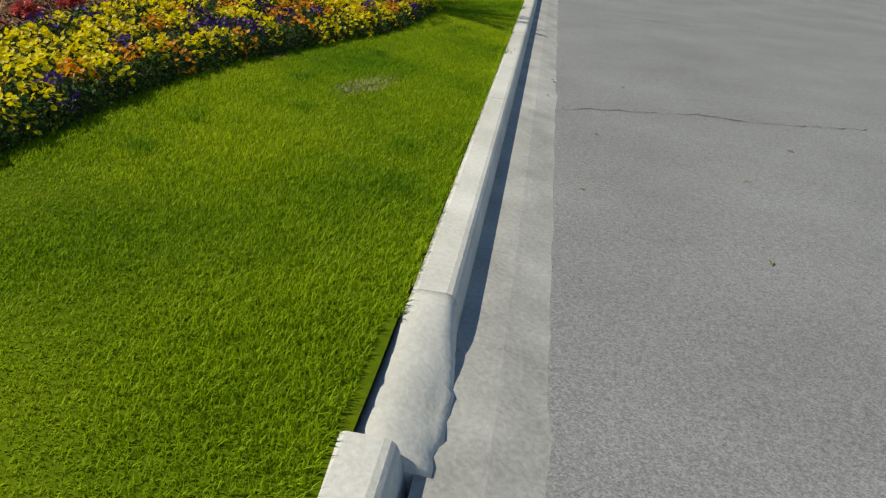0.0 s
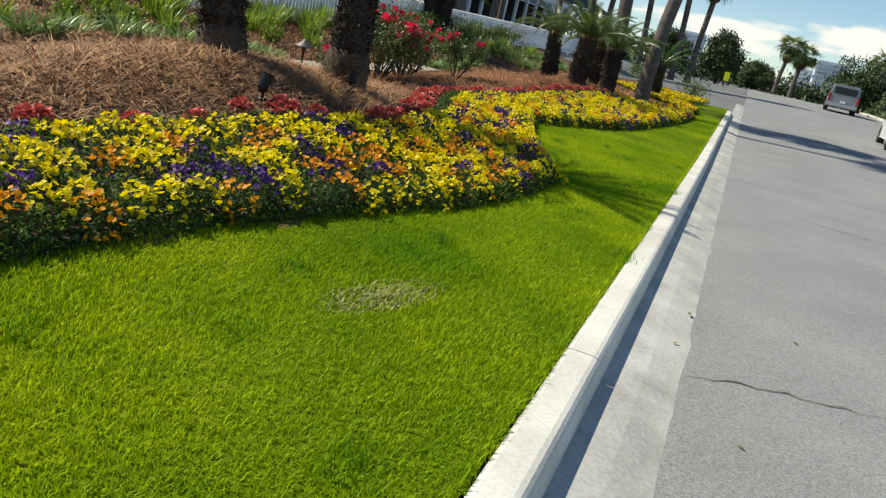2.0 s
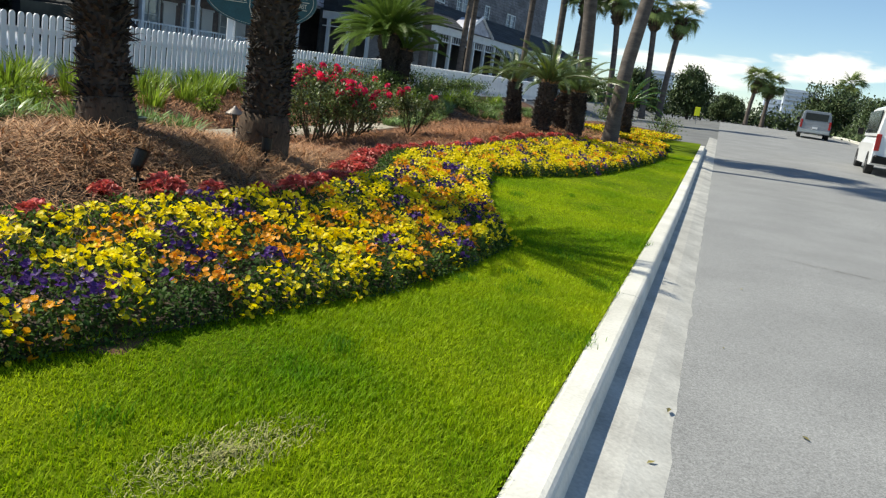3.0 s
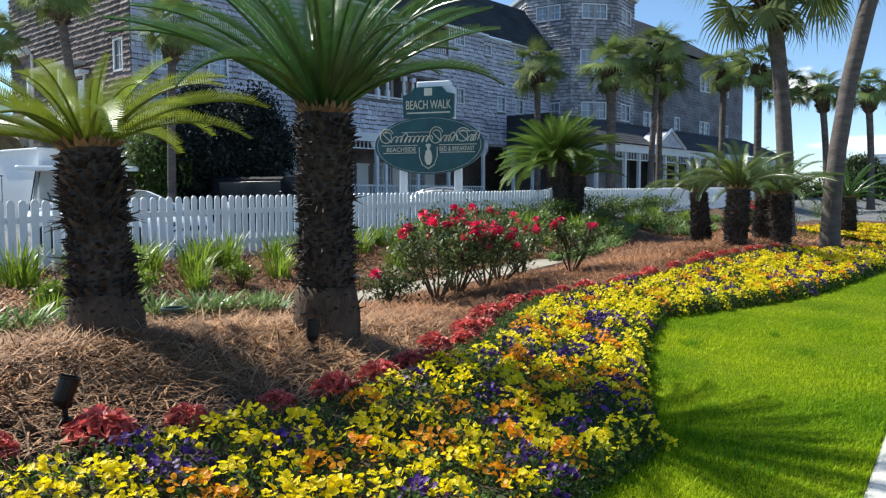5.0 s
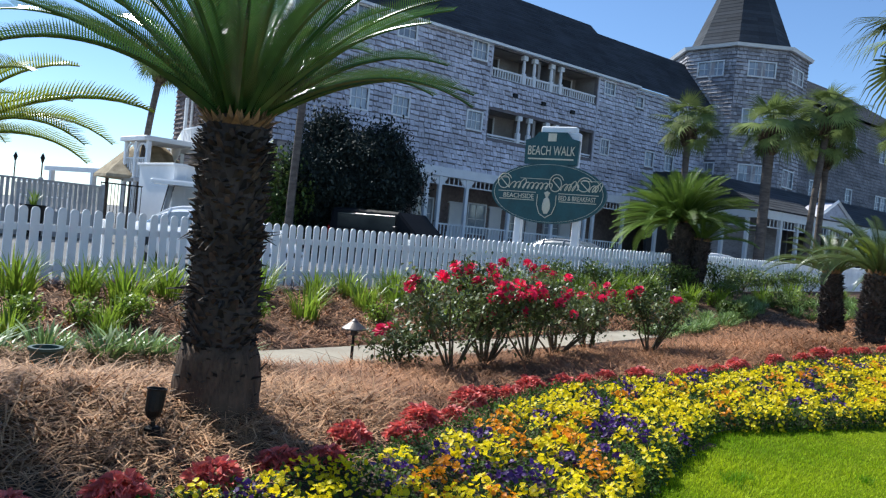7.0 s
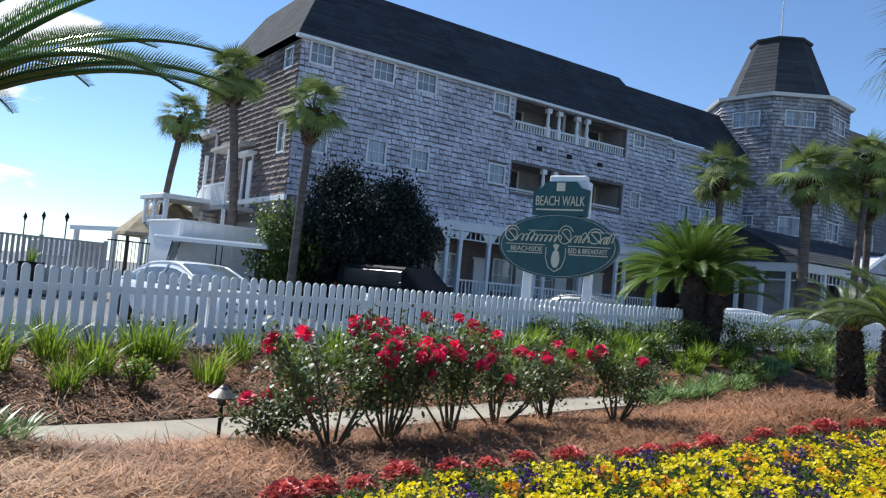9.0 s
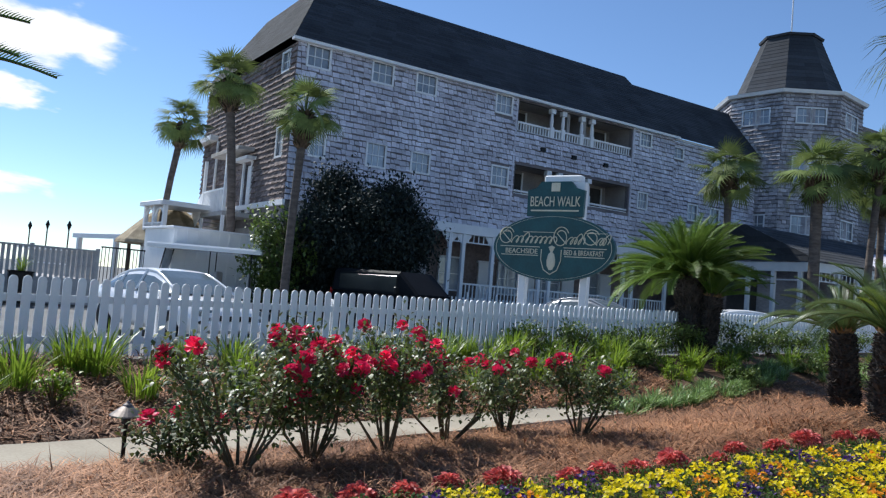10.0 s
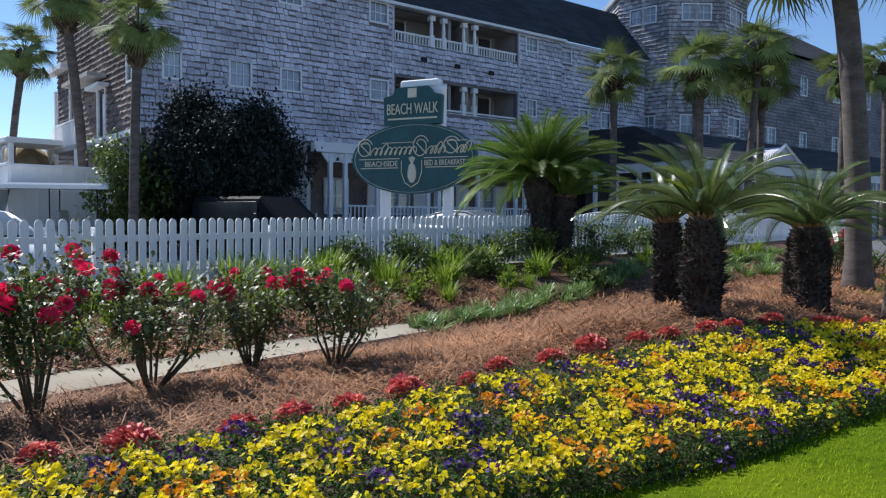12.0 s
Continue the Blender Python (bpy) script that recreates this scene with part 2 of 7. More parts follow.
# ---- mesh tools ----
class Shape:
    def __init__(self):
        self.v, self.f = [], []

    def add(self, verts, faces, m=None):
        k = len(self.v)
        self.v.extend([tuple(m @ Vector(p)) for p in verts] if m is not None else verts)
        self.f.extend([tuple(i + k for i in q) for q in faces])
        return self

    def box(self, x0, y0, z0, x1, y1, z1, m=None):
        return self.add([(x0, y0, z0), (x1, y0, z0), (x1, y1, z0), (x0, y1, z0), (x0, y0, z1), (x1, y0, z1), (x1, y1, z1), (x0, y1, z1)],
                        [(3, 2, 1, 0), (4, 5, 6, 7), (0, 1, 5, 4), (1, 2, 6, 5), (2, 3, 7, 6), (3, 0, 4, 7)], m)

    def block(self, x0, y0, z0, x1, y1, z1, r=0.02, m=None):
        """A box with chamfered upright and top edges."""
        a = [(x0 + r, y0), (x1 - r, y0), (x1, y0 + r), (x1, y1 - r), (x1 - r, y1), (x0 + r, y1), (x0, y1 - r), (x0, y0 + r)]
        cx, cy = (x0 + x1) / 2, (y0 + y1) / 2
        kx, ky = 1 - 2 * r / max(x1 - x0, 1e-4), 1 - 2 * r / max(y1 - y0, 1e-4)
        b = [(cx + (x - cx) * kx, cy + (y - cy) * ky) for x, y in a]
        v = [(*p, z0) for p in a] + [(*p, z1 - r) for p in a] + [(*p, z1) for p in b]
        f = [tuple(range(7, -1, -1)), tuple(range(16, 24))]
        for k in (0, 8):
            f += [(k + i, k + (i + 1) % 8, k + 8 + (i + 1) % 8, k + 8 + i) for i in range(8)]
        return self.add(v, f, m)

    def prism(self, outline, z0, z1, m=None):
        n = len(outline)
        return self.add([(x, y, z0) for x, y in outline] + [(x, y, z1) for x, y in outline],
                        [tuple(range(n - 1, -1, -1)), tuple(range(n, 2 * n))] + [(i, (i + 1) % n, n + (i + 1) % n, n + i) for i in range(n)], m)

    def tube(self, pts, radii, n=8, m=None, caps=True):
        pts = [Vector(p) for p in pts]
        radii = radii if isinstance(radii, (list, tuple)) else [radii] * len(pts)
        v, f = [], []
        for i, p in enumerate(pts):
            d = (pts[min(i + 1, len(pts) - 1)] - pts[max(i - 1, 0)]).normalized()
            s = d.cross(Vector((0.31, 0.95, 0.02)) if abs(d.y) < 0.9 else Vector((1, 0, 0))).normalized()
            t = d.cross(s)
            v += [tuple(p + radii[i] * (math.cos(6.2832 * j / n) * s + math.sin(6.2832 * j / n) * t)) for j in range(n)]
        for i in range(len(pts) - 1):
            f += [(i * n + j, i * n + (j + 1) % n, (i + 1) * n + (j + 1) % n, (i + 1) * n + j) for j in range(n)]
        if caps:
            f += [tuple(range(n - 1, -1, -1)), tuple(range(len(v) - n, len(v)))]
        return self.add(v, f, m)

    def lathe(self, profile, n=16, m=None):
        """Turned shape from (radius, height) pairs."""
        v = [(r * math.cos(6.2832 * j / n), r * math.sin(6.2832 * j / n), z) for r, z in profile for j in range(n)]
        f = [(i * n + j, i * n + (j + 1) % n, (i + 1) * n + (j + 1) % n, (i + 1) * n + j) for i in range(len(profile) - 1) for j in range(n)]
        f += [tuple(range(n - 1, -1, -1)), tuple(range(len(v) - n, len(v)))]
        return self.add(v, f, m)

    def mesh(self, name, material, smooth=False):
        me = bpy.data.meshes.new(name)
        me.from_pydata(self.v, [], self.f)
        me.materials.append(material)
        if smooth:
            me.polygons.foreach_set("use_smooth", [True] * len(me.polygons))
        me.update()
        return me


def part(name, shape, material, parent=None, label="", smooth=False, m=None):
    ob = new(name, shape if isinstance(shape, bpy.types.Mesh) else shape.mesh(name, material, smooth))
    ob.parent = parent
    if m is not None:
        ob.matrix_basis = m
    return tagged(ob, label)


def thing(name, label, category, m=None, group="", kind=""):
    ob = new(name)
    ob.empty_display_size = 0.2
    if m is not None:
        ob.matrix_basis = m
    return tagged(ob, label, category, group, kind)


def blades(name, verts, faces, material):
    """A mesh straight from arrays: verts (n, 3), faces (k, 3 or 4)."""
    me = bpy.data.meshes.new(name)
    k, w = faces.shape
    me.vertices.add(len(verts))
    me.vertices.foreach_set("co", np.asarray(verts, np.float32).ravel())
    me.loops.add(k * w)
    me.loops.foreach_set("vertex_index", faces.astype(np.int32).ravel())
    me.polygons.add(k)
    me.polygons.foreach_set("loop_start", np.arange(0, k * w, w, dtype=np.int32))
    me.polygons.foreach_set("loop_total", np.full(k, w, dtype=np.int32))
    me.update(calc_edges=True)
    me.materials.append(material)
    return me


# ---- lie of the land ----
def rise(y):
    return 0.02 * np.clip(np.asarray(y, float) - 14.0, 0.0, 56.0)


FRONT_Y = [-3, 1.8, 3.3, 4.3, 5.5, 6.2, 7.2, 8.2, 8.9, 9.9, 10.9, 11.9, 13.4, 15.4, 17.0, 18.75, 21.0, 22.5]
FRONT_X = [-2.0, -2.0, -2.0, -1.88, -1.55, -1.3, -1.15, -1.12, -1.4, -1.8, -2.1, -2.35, -1.9, -1.4, -1.18, -0.98, -0.8, -0.85]
BACK_Y = [-3, 4.0, 5.2, 6.2, 7.3, 7.8, 8.5, 9.5, 10.3, 11.2, 12.3, 13.8, 15.3, 17.0, 18.4, 20.3, 22.5]
BACK_X = [-3.1, -2.95, -2.8, -2.7, -2.54, -2.6, -2.68, -2.94, -3.24, -3.45, -3.4, -3.28, -3.15, -2.8, -2.65, -2.1, -1.7]


def front_x(y):
    return np.interp(y, FRONT_Y, FRONT_X)


def back_x(y):
    return np.interp(y, BACK_Y, BACK_X)


def path_near(y):
    return np.interp(y, [9, 10.5, 14, 17], [-5.28, -5.3, -5.58, -5.74])


def path_far(y):
    return np.interp(y, [9, 10.5, 14.5, 17], [-6.12, -6.13, -6.32, -6.42])


def land(x, y):
    """Height of the ground: lawn, mounded beds, the dip along the path, the bank at the fence."""
    x, y = np.asarray(x, float), np.asarray(y, float)
    z = np.interp(-x, [0.15, 1.5, 2.5, 3.5, 4.6, 5.3, 6.3, 7.2, 8.6, 9.6, 11, 30], [0.145, 0.18, 0.27, 0.36, 0.32, 0.25, 0.25, 0.42, 0.62, 0.5, 0.25, 0.3])
    z = z + 0.33 * np.exp(-((x + 3.75) / np.where(x > -3.75, 1.15, 0.95)) ** 2 - ((y - 6.6) / 2.3) ** 2)
    z = z + 0.16 * np.exp(-((x + 4.75) / 0.3) ** 4 - ((y - 7.2) / 2.3) ** 4)
    z = z + 0.24 * np.exp(-((x + 3.3) / 1.2) ** 2 - ((y - 18.5) / 3.0) ** 2)
    return z + rise(y) * np.interp(-x, [0, 3, 6, 8, 9, 12], [1, 0.6, 0.55, 0.9, 0.9, 0.5])


def sheet(name, xs, ys, height, material, label, category, kind="structure"):
    v = [(x, y, height(x, y)) for y in ys for x in xs]
    n = len(xs)
    f = [(j * n + i, j * n + i + 1, (j + 1) * n + i + 1, (j + 1) * n + i) for j in range(len(ys) - 1) for i in range(n - 1)]
    s = Shape()
    s.v, s.f = v, f
    ob = new(name, s.mesh(name, material, True))
    return tagged(ob, label, category, kind=kind)


span = lambda a, b, step: [a + (b - a) * i / max(1, round((b - a) / step)) for i in range(max(1, round((b - a) / step)) + 1)]
ground_y = span(-6, 40, 0.25) + span(41, 70, 2.0) + [90, 140, 300, 900, 3000]
# one sheet under everything, out to the horizon
sheet("ground", [-3000, -600, -150, -80, -60, -45, -30, -20, -14, -11, -10, -9, -8, -7, -6, -5, -4, -3, -2, -1, -0.2, 0.5, 3, 8, 14, 20, 60, 400, 3000], [-3000, -600, -100, -40, -20, -10] + ground_y,
      lambda x, y: (land(max(x, -30), y) if x < -0.1 else rise(y)) - (0.16 if -9.3 < x < -0.1 else 0.06), LOT, "sandy grey ground reaching to the horizon", "ground")
sheet("road", [0.33] + span(0.6, 9.4, 1.1), [-60, -20] + ground_y[:-3], lambda x, y: rise(y) + 0.03 * (1 - ((x - 4.8) / 4.6) ** 2) - 0.004, ASPHALT, "sun-bleached grey asphalt road with cracks and specks", "road")
sheet("pine_straw_ground", span(-9.4, -1.5, 0.16), span(-3, 36, 0.16), lambda x, y: land(x, y) - (0.05 if x > front_x(y) + 0.12 else 0) + 0.022 * noise.noise((x * 2.6, y * 2.6, 3.0)) - (0.04 if path_far(y) - 0.05 < x < path_near(y) + 0.08 and y < 17.3 else 0), STRAWBED, "mounded bed of reddish brown pine straw", "mulch bed")


def lawn_height(x, y):
    return land(x, y) + 0.012 * noise.noise((x * 1.5, y * 1.5, 7.0))


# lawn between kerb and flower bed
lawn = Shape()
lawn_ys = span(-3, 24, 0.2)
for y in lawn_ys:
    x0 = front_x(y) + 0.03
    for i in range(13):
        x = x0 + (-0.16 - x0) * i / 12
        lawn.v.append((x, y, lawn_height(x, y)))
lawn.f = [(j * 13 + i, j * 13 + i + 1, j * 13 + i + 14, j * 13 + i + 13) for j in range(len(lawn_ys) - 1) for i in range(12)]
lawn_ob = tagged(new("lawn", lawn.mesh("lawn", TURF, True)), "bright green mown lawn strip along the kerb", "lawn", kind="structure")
sheet("lawn_far", span(-3.6, -0.16, 0.3), span(24, 30, 0.5), lambda x, y: land(x, y) + 0.005, TURF, "bright green lawn beyond the first flower bed", "lawn")

# dark soil sheet, reaching a little past the back edge of the bed
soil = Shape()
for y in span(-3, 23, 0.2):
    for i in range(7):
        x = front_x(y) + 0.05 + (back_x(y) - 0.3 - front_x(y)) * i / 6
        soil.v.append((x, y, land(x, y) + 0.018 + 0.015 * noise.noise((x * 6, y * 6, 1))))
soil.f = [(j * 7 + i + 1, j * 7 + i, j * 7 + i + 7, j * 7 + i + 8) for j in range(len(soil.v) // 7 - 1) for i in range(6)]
tagged(new("bed_soil", soil.mesh("bed_soil", SOIL, True)), "dark soil of the flower bed", "soil", kind="structure")

# kerb stones and gutter
kerb = thing("kerb", "pale concrete kerb with cast joints beside the gutter", "kerb", kind="structure")


def kerb_piece(y0, y1, low=0.0, shift=0.0, wide=0.0):
    s = Shape()
    prof = [(-0.15, -0.1), (0.035, -0.1), (0.03, 0.0), (0.009, 0.1), (0.004, 0.12), (-0.004, 0.134), (-0.016, 0.144), (-0.034, 0.149), (-0.13, 0.15), (-0.15, 0.142)]
    ys = span(y0 + 0.004, y1 - 0.004, 0.5)
    for y in ys:
        s.v += [(x + shift - (wide if x < -0.1 else 0), y, z - (low * (0.6 + 0.8 * (y - y0) / (y1 - y0)) if z > 0.05 else 0) + rise(y)) for x, z in prof]
    n = len(prof)
    for j in range(len(ys) - 1):
        s.f += [(j * n + i, (j + 1) * n + i, (j + 1) * n + (i + 1) % n, j * n + (i + 1) % n) for i in range(n)]
    s.f += [tuple(range(n)), tuple(range(len(s.v) - 1, len(s.v) - n - 1, -1))]
    part("kerb_stone", s, CONCRETE, kerb)


kerb_piece(1.6, 4.5)
for k in range(1, 9):
    kerb_piece(1.45 + 3.05 * k, 4.5 + 3.05 * k)
kerb_piece(-2.1, 0.82, 0.0, -0.045)
# sunken, worn stretch between two pours: the face leans back and the top sags
s = Shape()
worn = [(-0.15, -0.1), (0.035, -0.1), (0.03, 0.0), (0.009, 0.1), (-0.004, 0.134), (-0.034, 0.149), (-0.08, 0.15), (-0.13, 0.15), (-0.15, 0.142)]
sunk = [(-0.17, -0.1), (0.06, -0.1), (0.058, 0.0), (0.05, 0.045), (0.03, 0.058), (0.0, 0.078), (-0.06, 0.108), (-0.14, 0.118), (-0.172, 0.1)]
ys = span(0.82, 1.6, 0.04)
for y in ys:
    k = float(np.interp(y, [0.82, 0.95, 1.15, 1.28, 1.4, 1.52, 1.6], [0.9, 1.0, 1.0, 0.85, 0.4, 0.06, 0.0]))
    for (x, z), (u, w) in zip(worn, sunk):
        rough = 0.012 * k * noise.noise((x * 30, y * 16, 5)) if z > 0.05 else 0
        s.v.append((x + (u - x) * k + rough, y, z + (w - z) * k + rough))
n = len(worn)
for j in range(len(ys) - 1):
    s.f += [(j * n + i, (j + 1) * n + i, (j + 1) * n + (i + 1) % n, j * n + (i + 1) % n) for i in range(n)]
s.f += [tuple(range(n)), tuple(range(len(s.v) - 1, len(s.v) - n - 1, -1))]
part("worn_kerb_stone", s, CONCRETE, kerb, "sunken crumbling stretch of kerb", True)
gutter = thing("gutter", "stained concrete gutter pan between kerb and asphalt", "gutter", kind="structure")
for k in range(14):
    s = Shape()
    y0, y1 = -4.6 + 3.05 * k, -1.551 + 3.05 * k
    ys = span(y0, y1, 0.19)
    n = 5
    for y in ys:
        edge = 0.35 + 0.034 * noise.noise((y * 2.3, 1, 0)) + 0.022 * noise.noise((y * 7, 4, 0))
        s.v += [(0.0, y, rise(y) - 0.02), (0.0, y, rise(y) + 0.05), (0.18, y, rise(y) + 0.03), (edge - 0.05, y, rise(y) + 0.004), (edge, y, rise(y) - 0.006)]
    for j in range(len(ys) - 1):
        s.f += [(j * n + i + 1, j * n + i, (j + 1) * n + i, (j + 1) * n + i + 1) for i in range(n - 1)]
    part("gutter_slab", s, GUTTER, gutter)

# garden path
path = thing("garden_path", "buff concrete garden path running behind the rose bushes", "path", kind="structure")
for k in range(7):
    s = Shape()
    y0, y1 = 2.0 + 2.2 * k, 4.19 + 2.2 * k
    for y in span(y0, y1, 0.55):
        z = land(-5.8, y) + 0.025
        e = 0.03 * noise.noise((y, 2.0, 0))
        a, b = float(path_far(y)) + e, float(path_near(y)) + e
        s.v += [(a, y, z - 0.08), (a, y, z), (b, y, z), (b, y, z - 0.08)]
    m = len(s.v) // 4
    s.f = [(j * 4 + i, j * 4 + i + 1, j * 4 + i + 5, j * 4 + i + 4) for j in range(m - 1) for i in range(3)]
    s.f += [(3, 2, 1, 0), (4 * m - 4, 4 * m - 3, 4 * m - 2, 4 * m - 1)]
    part("path_slab", s, PATH_MAT, path)

# picket fence
fence = thing("picket_fence", "white painted wooden picket fence with rounded tops", "fence", pose(-9.0, 0, 0))


def fence_top(y):
    return float(np.interp(y, [5, 9, 12, 18, 26, 36, 46], [1.4, 1.44, 1.5, 1.575, 1.71, 1.83, 1.92]))


def picket_mesh():
    w, h, d = 0.046, 0.88, 0.011
    arc = [(w * math.cos(a), h - 0.05 + 0.05 * math.sin(a)) for a in (0, 0.6, 1.1, 1.57, 2.04, 2.54, 3.14)]
    out = [(w, 0.0)] + arc + [(-w, 0.0)]
    n = len(out)
    s = Shape().add([(-d, y, z) for y, z in out] + [(d, y, z) for y, z in out],
                    [tuple(range(n)), tuple(range(2 * n - 1, n - 1, -1))] + [(i, n + i, n + (i + 1) % n, (i + 1) % n) for i in range(n)])
    return s.mesh("picket", WHITE)


PICKET = picket_mesh()
rng = random.Random(4)
y, k = 5.0, 0
far = Shape()
while y < 46:
    z = fence_top(y) - 0.88
    if k < 300:
        part("picket", PICKET, WHITE, fence, m=pose(0, y, z + rng.uniform(-0.006, 0.006), rng.uniform(-0.7, 0.7), 0, 0))
    else:
        far.box(-0.011, y - 0.046, z, 0.011, y + 0.046, z + 0.86)
    y += 0.135
    k += 1
if far.v:
    tagged(part("far_pickets", far, WHITE, fence), kind="stuff")
for za, zb in ((0.14, 0.22), (0.6, 0.68)):
    for k in range(17):
        a, b = 5 + 2.43 * k, 7.42 + 2.43 * k
        s = Shape()
        s.add([(-0.05, a, fence_top(a) - 0.88 + za), (-0.014, a, fence_top(a) - 0.88 + za), (-0.014, a, fence_top(a) - 0.88 + zb), (-0.05, a, fence_top(a) - 0.88 + zb),
               (-0.05, b, fence_top(b) - 0.88 + za), (-0.014, b, fence_top(b) - 0.88 + za), (-0.014, b, fence_top(b) - 0.88 + zb), (-0.05, b, fence_top(b) - 0.88 + zb)],
              [(0, 1, 2, 3), (7, 6, 5, 4), (0, 4, 5, 1), (1, 5, 6, 2), (2, 6, 7, 3), (3, 7, 4, 0)])
        part("rail", s, WHITE, fence)
for k in range(18):
    y = 5 + 2.43 * k
    part("post", Shape().block(-0.14, y - 0.045, fence_top(y) - 1.1, -0.052, y + 0.045, fence_top(y) - 0.1, 0.008), WHITE, fence)

# ---- the inn ----
inn = thing("inn_building", "three-storey weathered grey shingle inn with dark mansard roof", "building", Matrix.Translation((-29.5, 24.6, 0)) @ pose(0, 0, 0, 0, 0, 83.17))
rng = random.Random(11)


def walled(x0, x1, z0, z1, holes, t=0.25):
    """A wall in the plane y = 0 to t with rectangular holes."""
    xs = sorted({x0, x1, *[h[0] for h in holes], *[h[1] for h in holes]})
    zs = sorted({z0, z1, *[h[2] for h in holes], *[h[3] for h in holes]})
    full = lambda i, j: 0 <= i < len(xs) - 1 and 0 <= j < len(zs) - 1 and not any(h[0] < (xs[i] + xs[i + 1]) / 2 < h[1] and h[2] < (zs[j] + zs[j + 1]) / 2 < h[3] for h in holes)
    s, known = Shape(), {}

    def at(i, y, j):
        if (i, y, j) not in known:
            known[i, y, j] = len(s.v)
            s.v.append((xs[i], y, zs[j]))
        return known[i, y, j]

    for i in range(len(xs) - 1):
        for j in range(len(zs) - 1):
            if full(i, j):
                s.f += [(at(i, 0, j), at(i + 1, 0, j), at(i + 1, 0, j + 1), at(i, 0, j + 1)), (at(i, t, j + 1), at(i + 1, t, j + 1), at(i + 1, t, j), at(i, t, j))]
                for di, dj, p, q in ((-1, 0, (i, j), (i, j + 1)), (1, 0, (i + 1, j + 1), (i + 1, j)), (0, -1, (i + 1, j), (i, j)), (0, 1, (i, j + 1), (i + 1, j + 1))):
                    if not full(i + di, j + dj):
                        s.f.append((at(p[0], 0, p[1]), at(q[0], 0, q[1]), at(q[0], t, q[1]), at(p[0], t, p[1])))
    return s


def shingled(x0, x1, z0, z1, holes, course=0.26, width=0.24):
    """Courses of shingles standing off the wall face, with open slots between them."""
    s = Shape()
    z = z0
    while z < z1 - 0.05:
        x = x0 + rng.uniform(-0.2, 0)
        while x < x1:
            w = width * rng.uniform(0.7, 1.6)
            a, b = max(x, x0), min(x + w - rng.choice((0.012, 0.02, 0.04)), x1)
            zb = z + rng.choice((-0.02, 0.0, 0.0, 0.01, 0.03))
            # stops short of the next course so dark backing reads as a shade line
            zt = min(z + course - rng.choice((0.01, 0.03, 0.045, 0.06)), z1)
            mz = z + course / 2
            cuts = [h for h in holes if h[2] - 0.02 < mz < h[3] + 0.02 and h[0] < b and h[1] > a]
            for h in cuts:
                a, b = (a, min(b, h[0])) if a < h[0] else (max(a, h[1]), b)
            if b - a > 0.03:
                d = 0.075 + rng.uniform(0, 0.012)
                s.add([(a, -d, zb), (b, -d, zb), (b, 0.0, zb), (a, 0.0, zb), (a, -0.006, zt), (b, -0.006, zt)],
                      [(0, 1, 5, 4), (3, 2, 1, 0), (1, 2, 5), (0, 4, 3)])
            x += w
        z += course
    return s


def window(parent, x0, x1, z0, z1, cols=3, rows=2, m=None):
    w = new("window")
    w.parent = parent
    if m is not None:
        w.matrix_basis = m
    s = Shape()
    f = 0.09
    for a, b, c, d in ((x0 - f, x1 + f, z1, z1 + f), (x0 - f, x1 + f, z0 - f, z0), (x0 - f, x0, z0, z1), (x1, x1 + f, z0, z1)):
        s.box(a, -0.06, c, b, 0.08, d)
    part("window_frame", s, TRIM, w)
    s = Shape()
    for i in range(1, cols):
        x = x0 + (x1 - x0) * i / cols
        s.box(x - 0.018, 0.02, z0, x + 0.018, 0.055, z1)
    for i in range(1, rows):
        z = z0 + (z1 - z0) * i / rows
        s.box(x0, 0.016, z - 0.018, x1, 0.051, z + 0.018)
    part("muntins", s, TRIM, w)
    part("pane", Shape().box(x0, 0.06, z0, x1, 0.075, z1), PANE, w)
    return w


WINDOWS = [(0.5, 1.5, 11.08, 11.95), (3.7, 4.7, 11.08, 11.95), (6.07, 7.09, 11.1, 11.95), (10.8, 11.75, 11.06, 11.95), (21.3, 22.15, 11.15, 11.85),
           (0.95, 1.6, 7.2, 8.2), (3.75, 4.65, 7.2, 8.2), (6.12, 7.05, 7.28, 8.15), (10.84, 11.8, 7.35, 8.25), (21.4, 22.1, 7.5, 8.35)]
LOGGIAS = [(12.25, 20.62, 10.35, 11.92), (12.3, 20.6, 7.08, 8.58)]
front_holes = WINDOWS + LOGGIAS
part("front_wall", walled(0, 24.25, 5.05, 12.0, front_holes), SHADE_BACKING, inn)
part("front_shingles", shingled(0, 24.25, 5.1, 12.0, [(a - 0.1, b + 0.1, c - 0.1, d + 0.1) for a, b, c, d in front_holes]), SHINGLE, inn, "weathered grey cedar shingles")["kind"] = "stuff"
for x0, x1, z0, z1 in WINDOWS:
    window(inn, x0, x1, z0, z1)
# recessed wing between main block and tower
WING = [(24.5, 25.4, 11.0, 11.6), (26.2, 27.0, 7.4, 8.3), (28.3, 29.1, 7.4, 8.3), (28.2, 29.2, 11.0, 11.7)]
back = Matrix.Translation((0, 0.35, 0))
part("wing_wall", walled(24.25, 36, 5.05, 12.0, WING), SHADE_BACKING, inn, m=back)
part("wing_shingles", shingled(24.25, 33, 5.1, 12.0, [(a - 0.1, b + 0.1, c - 0.1, d + 0.1) for a, b, c, d in WING]), SHINGLE, inn, m=back)["kind"] = "stuff"
for w in WING:
    window(inn, *w, 2, 2, m=back)
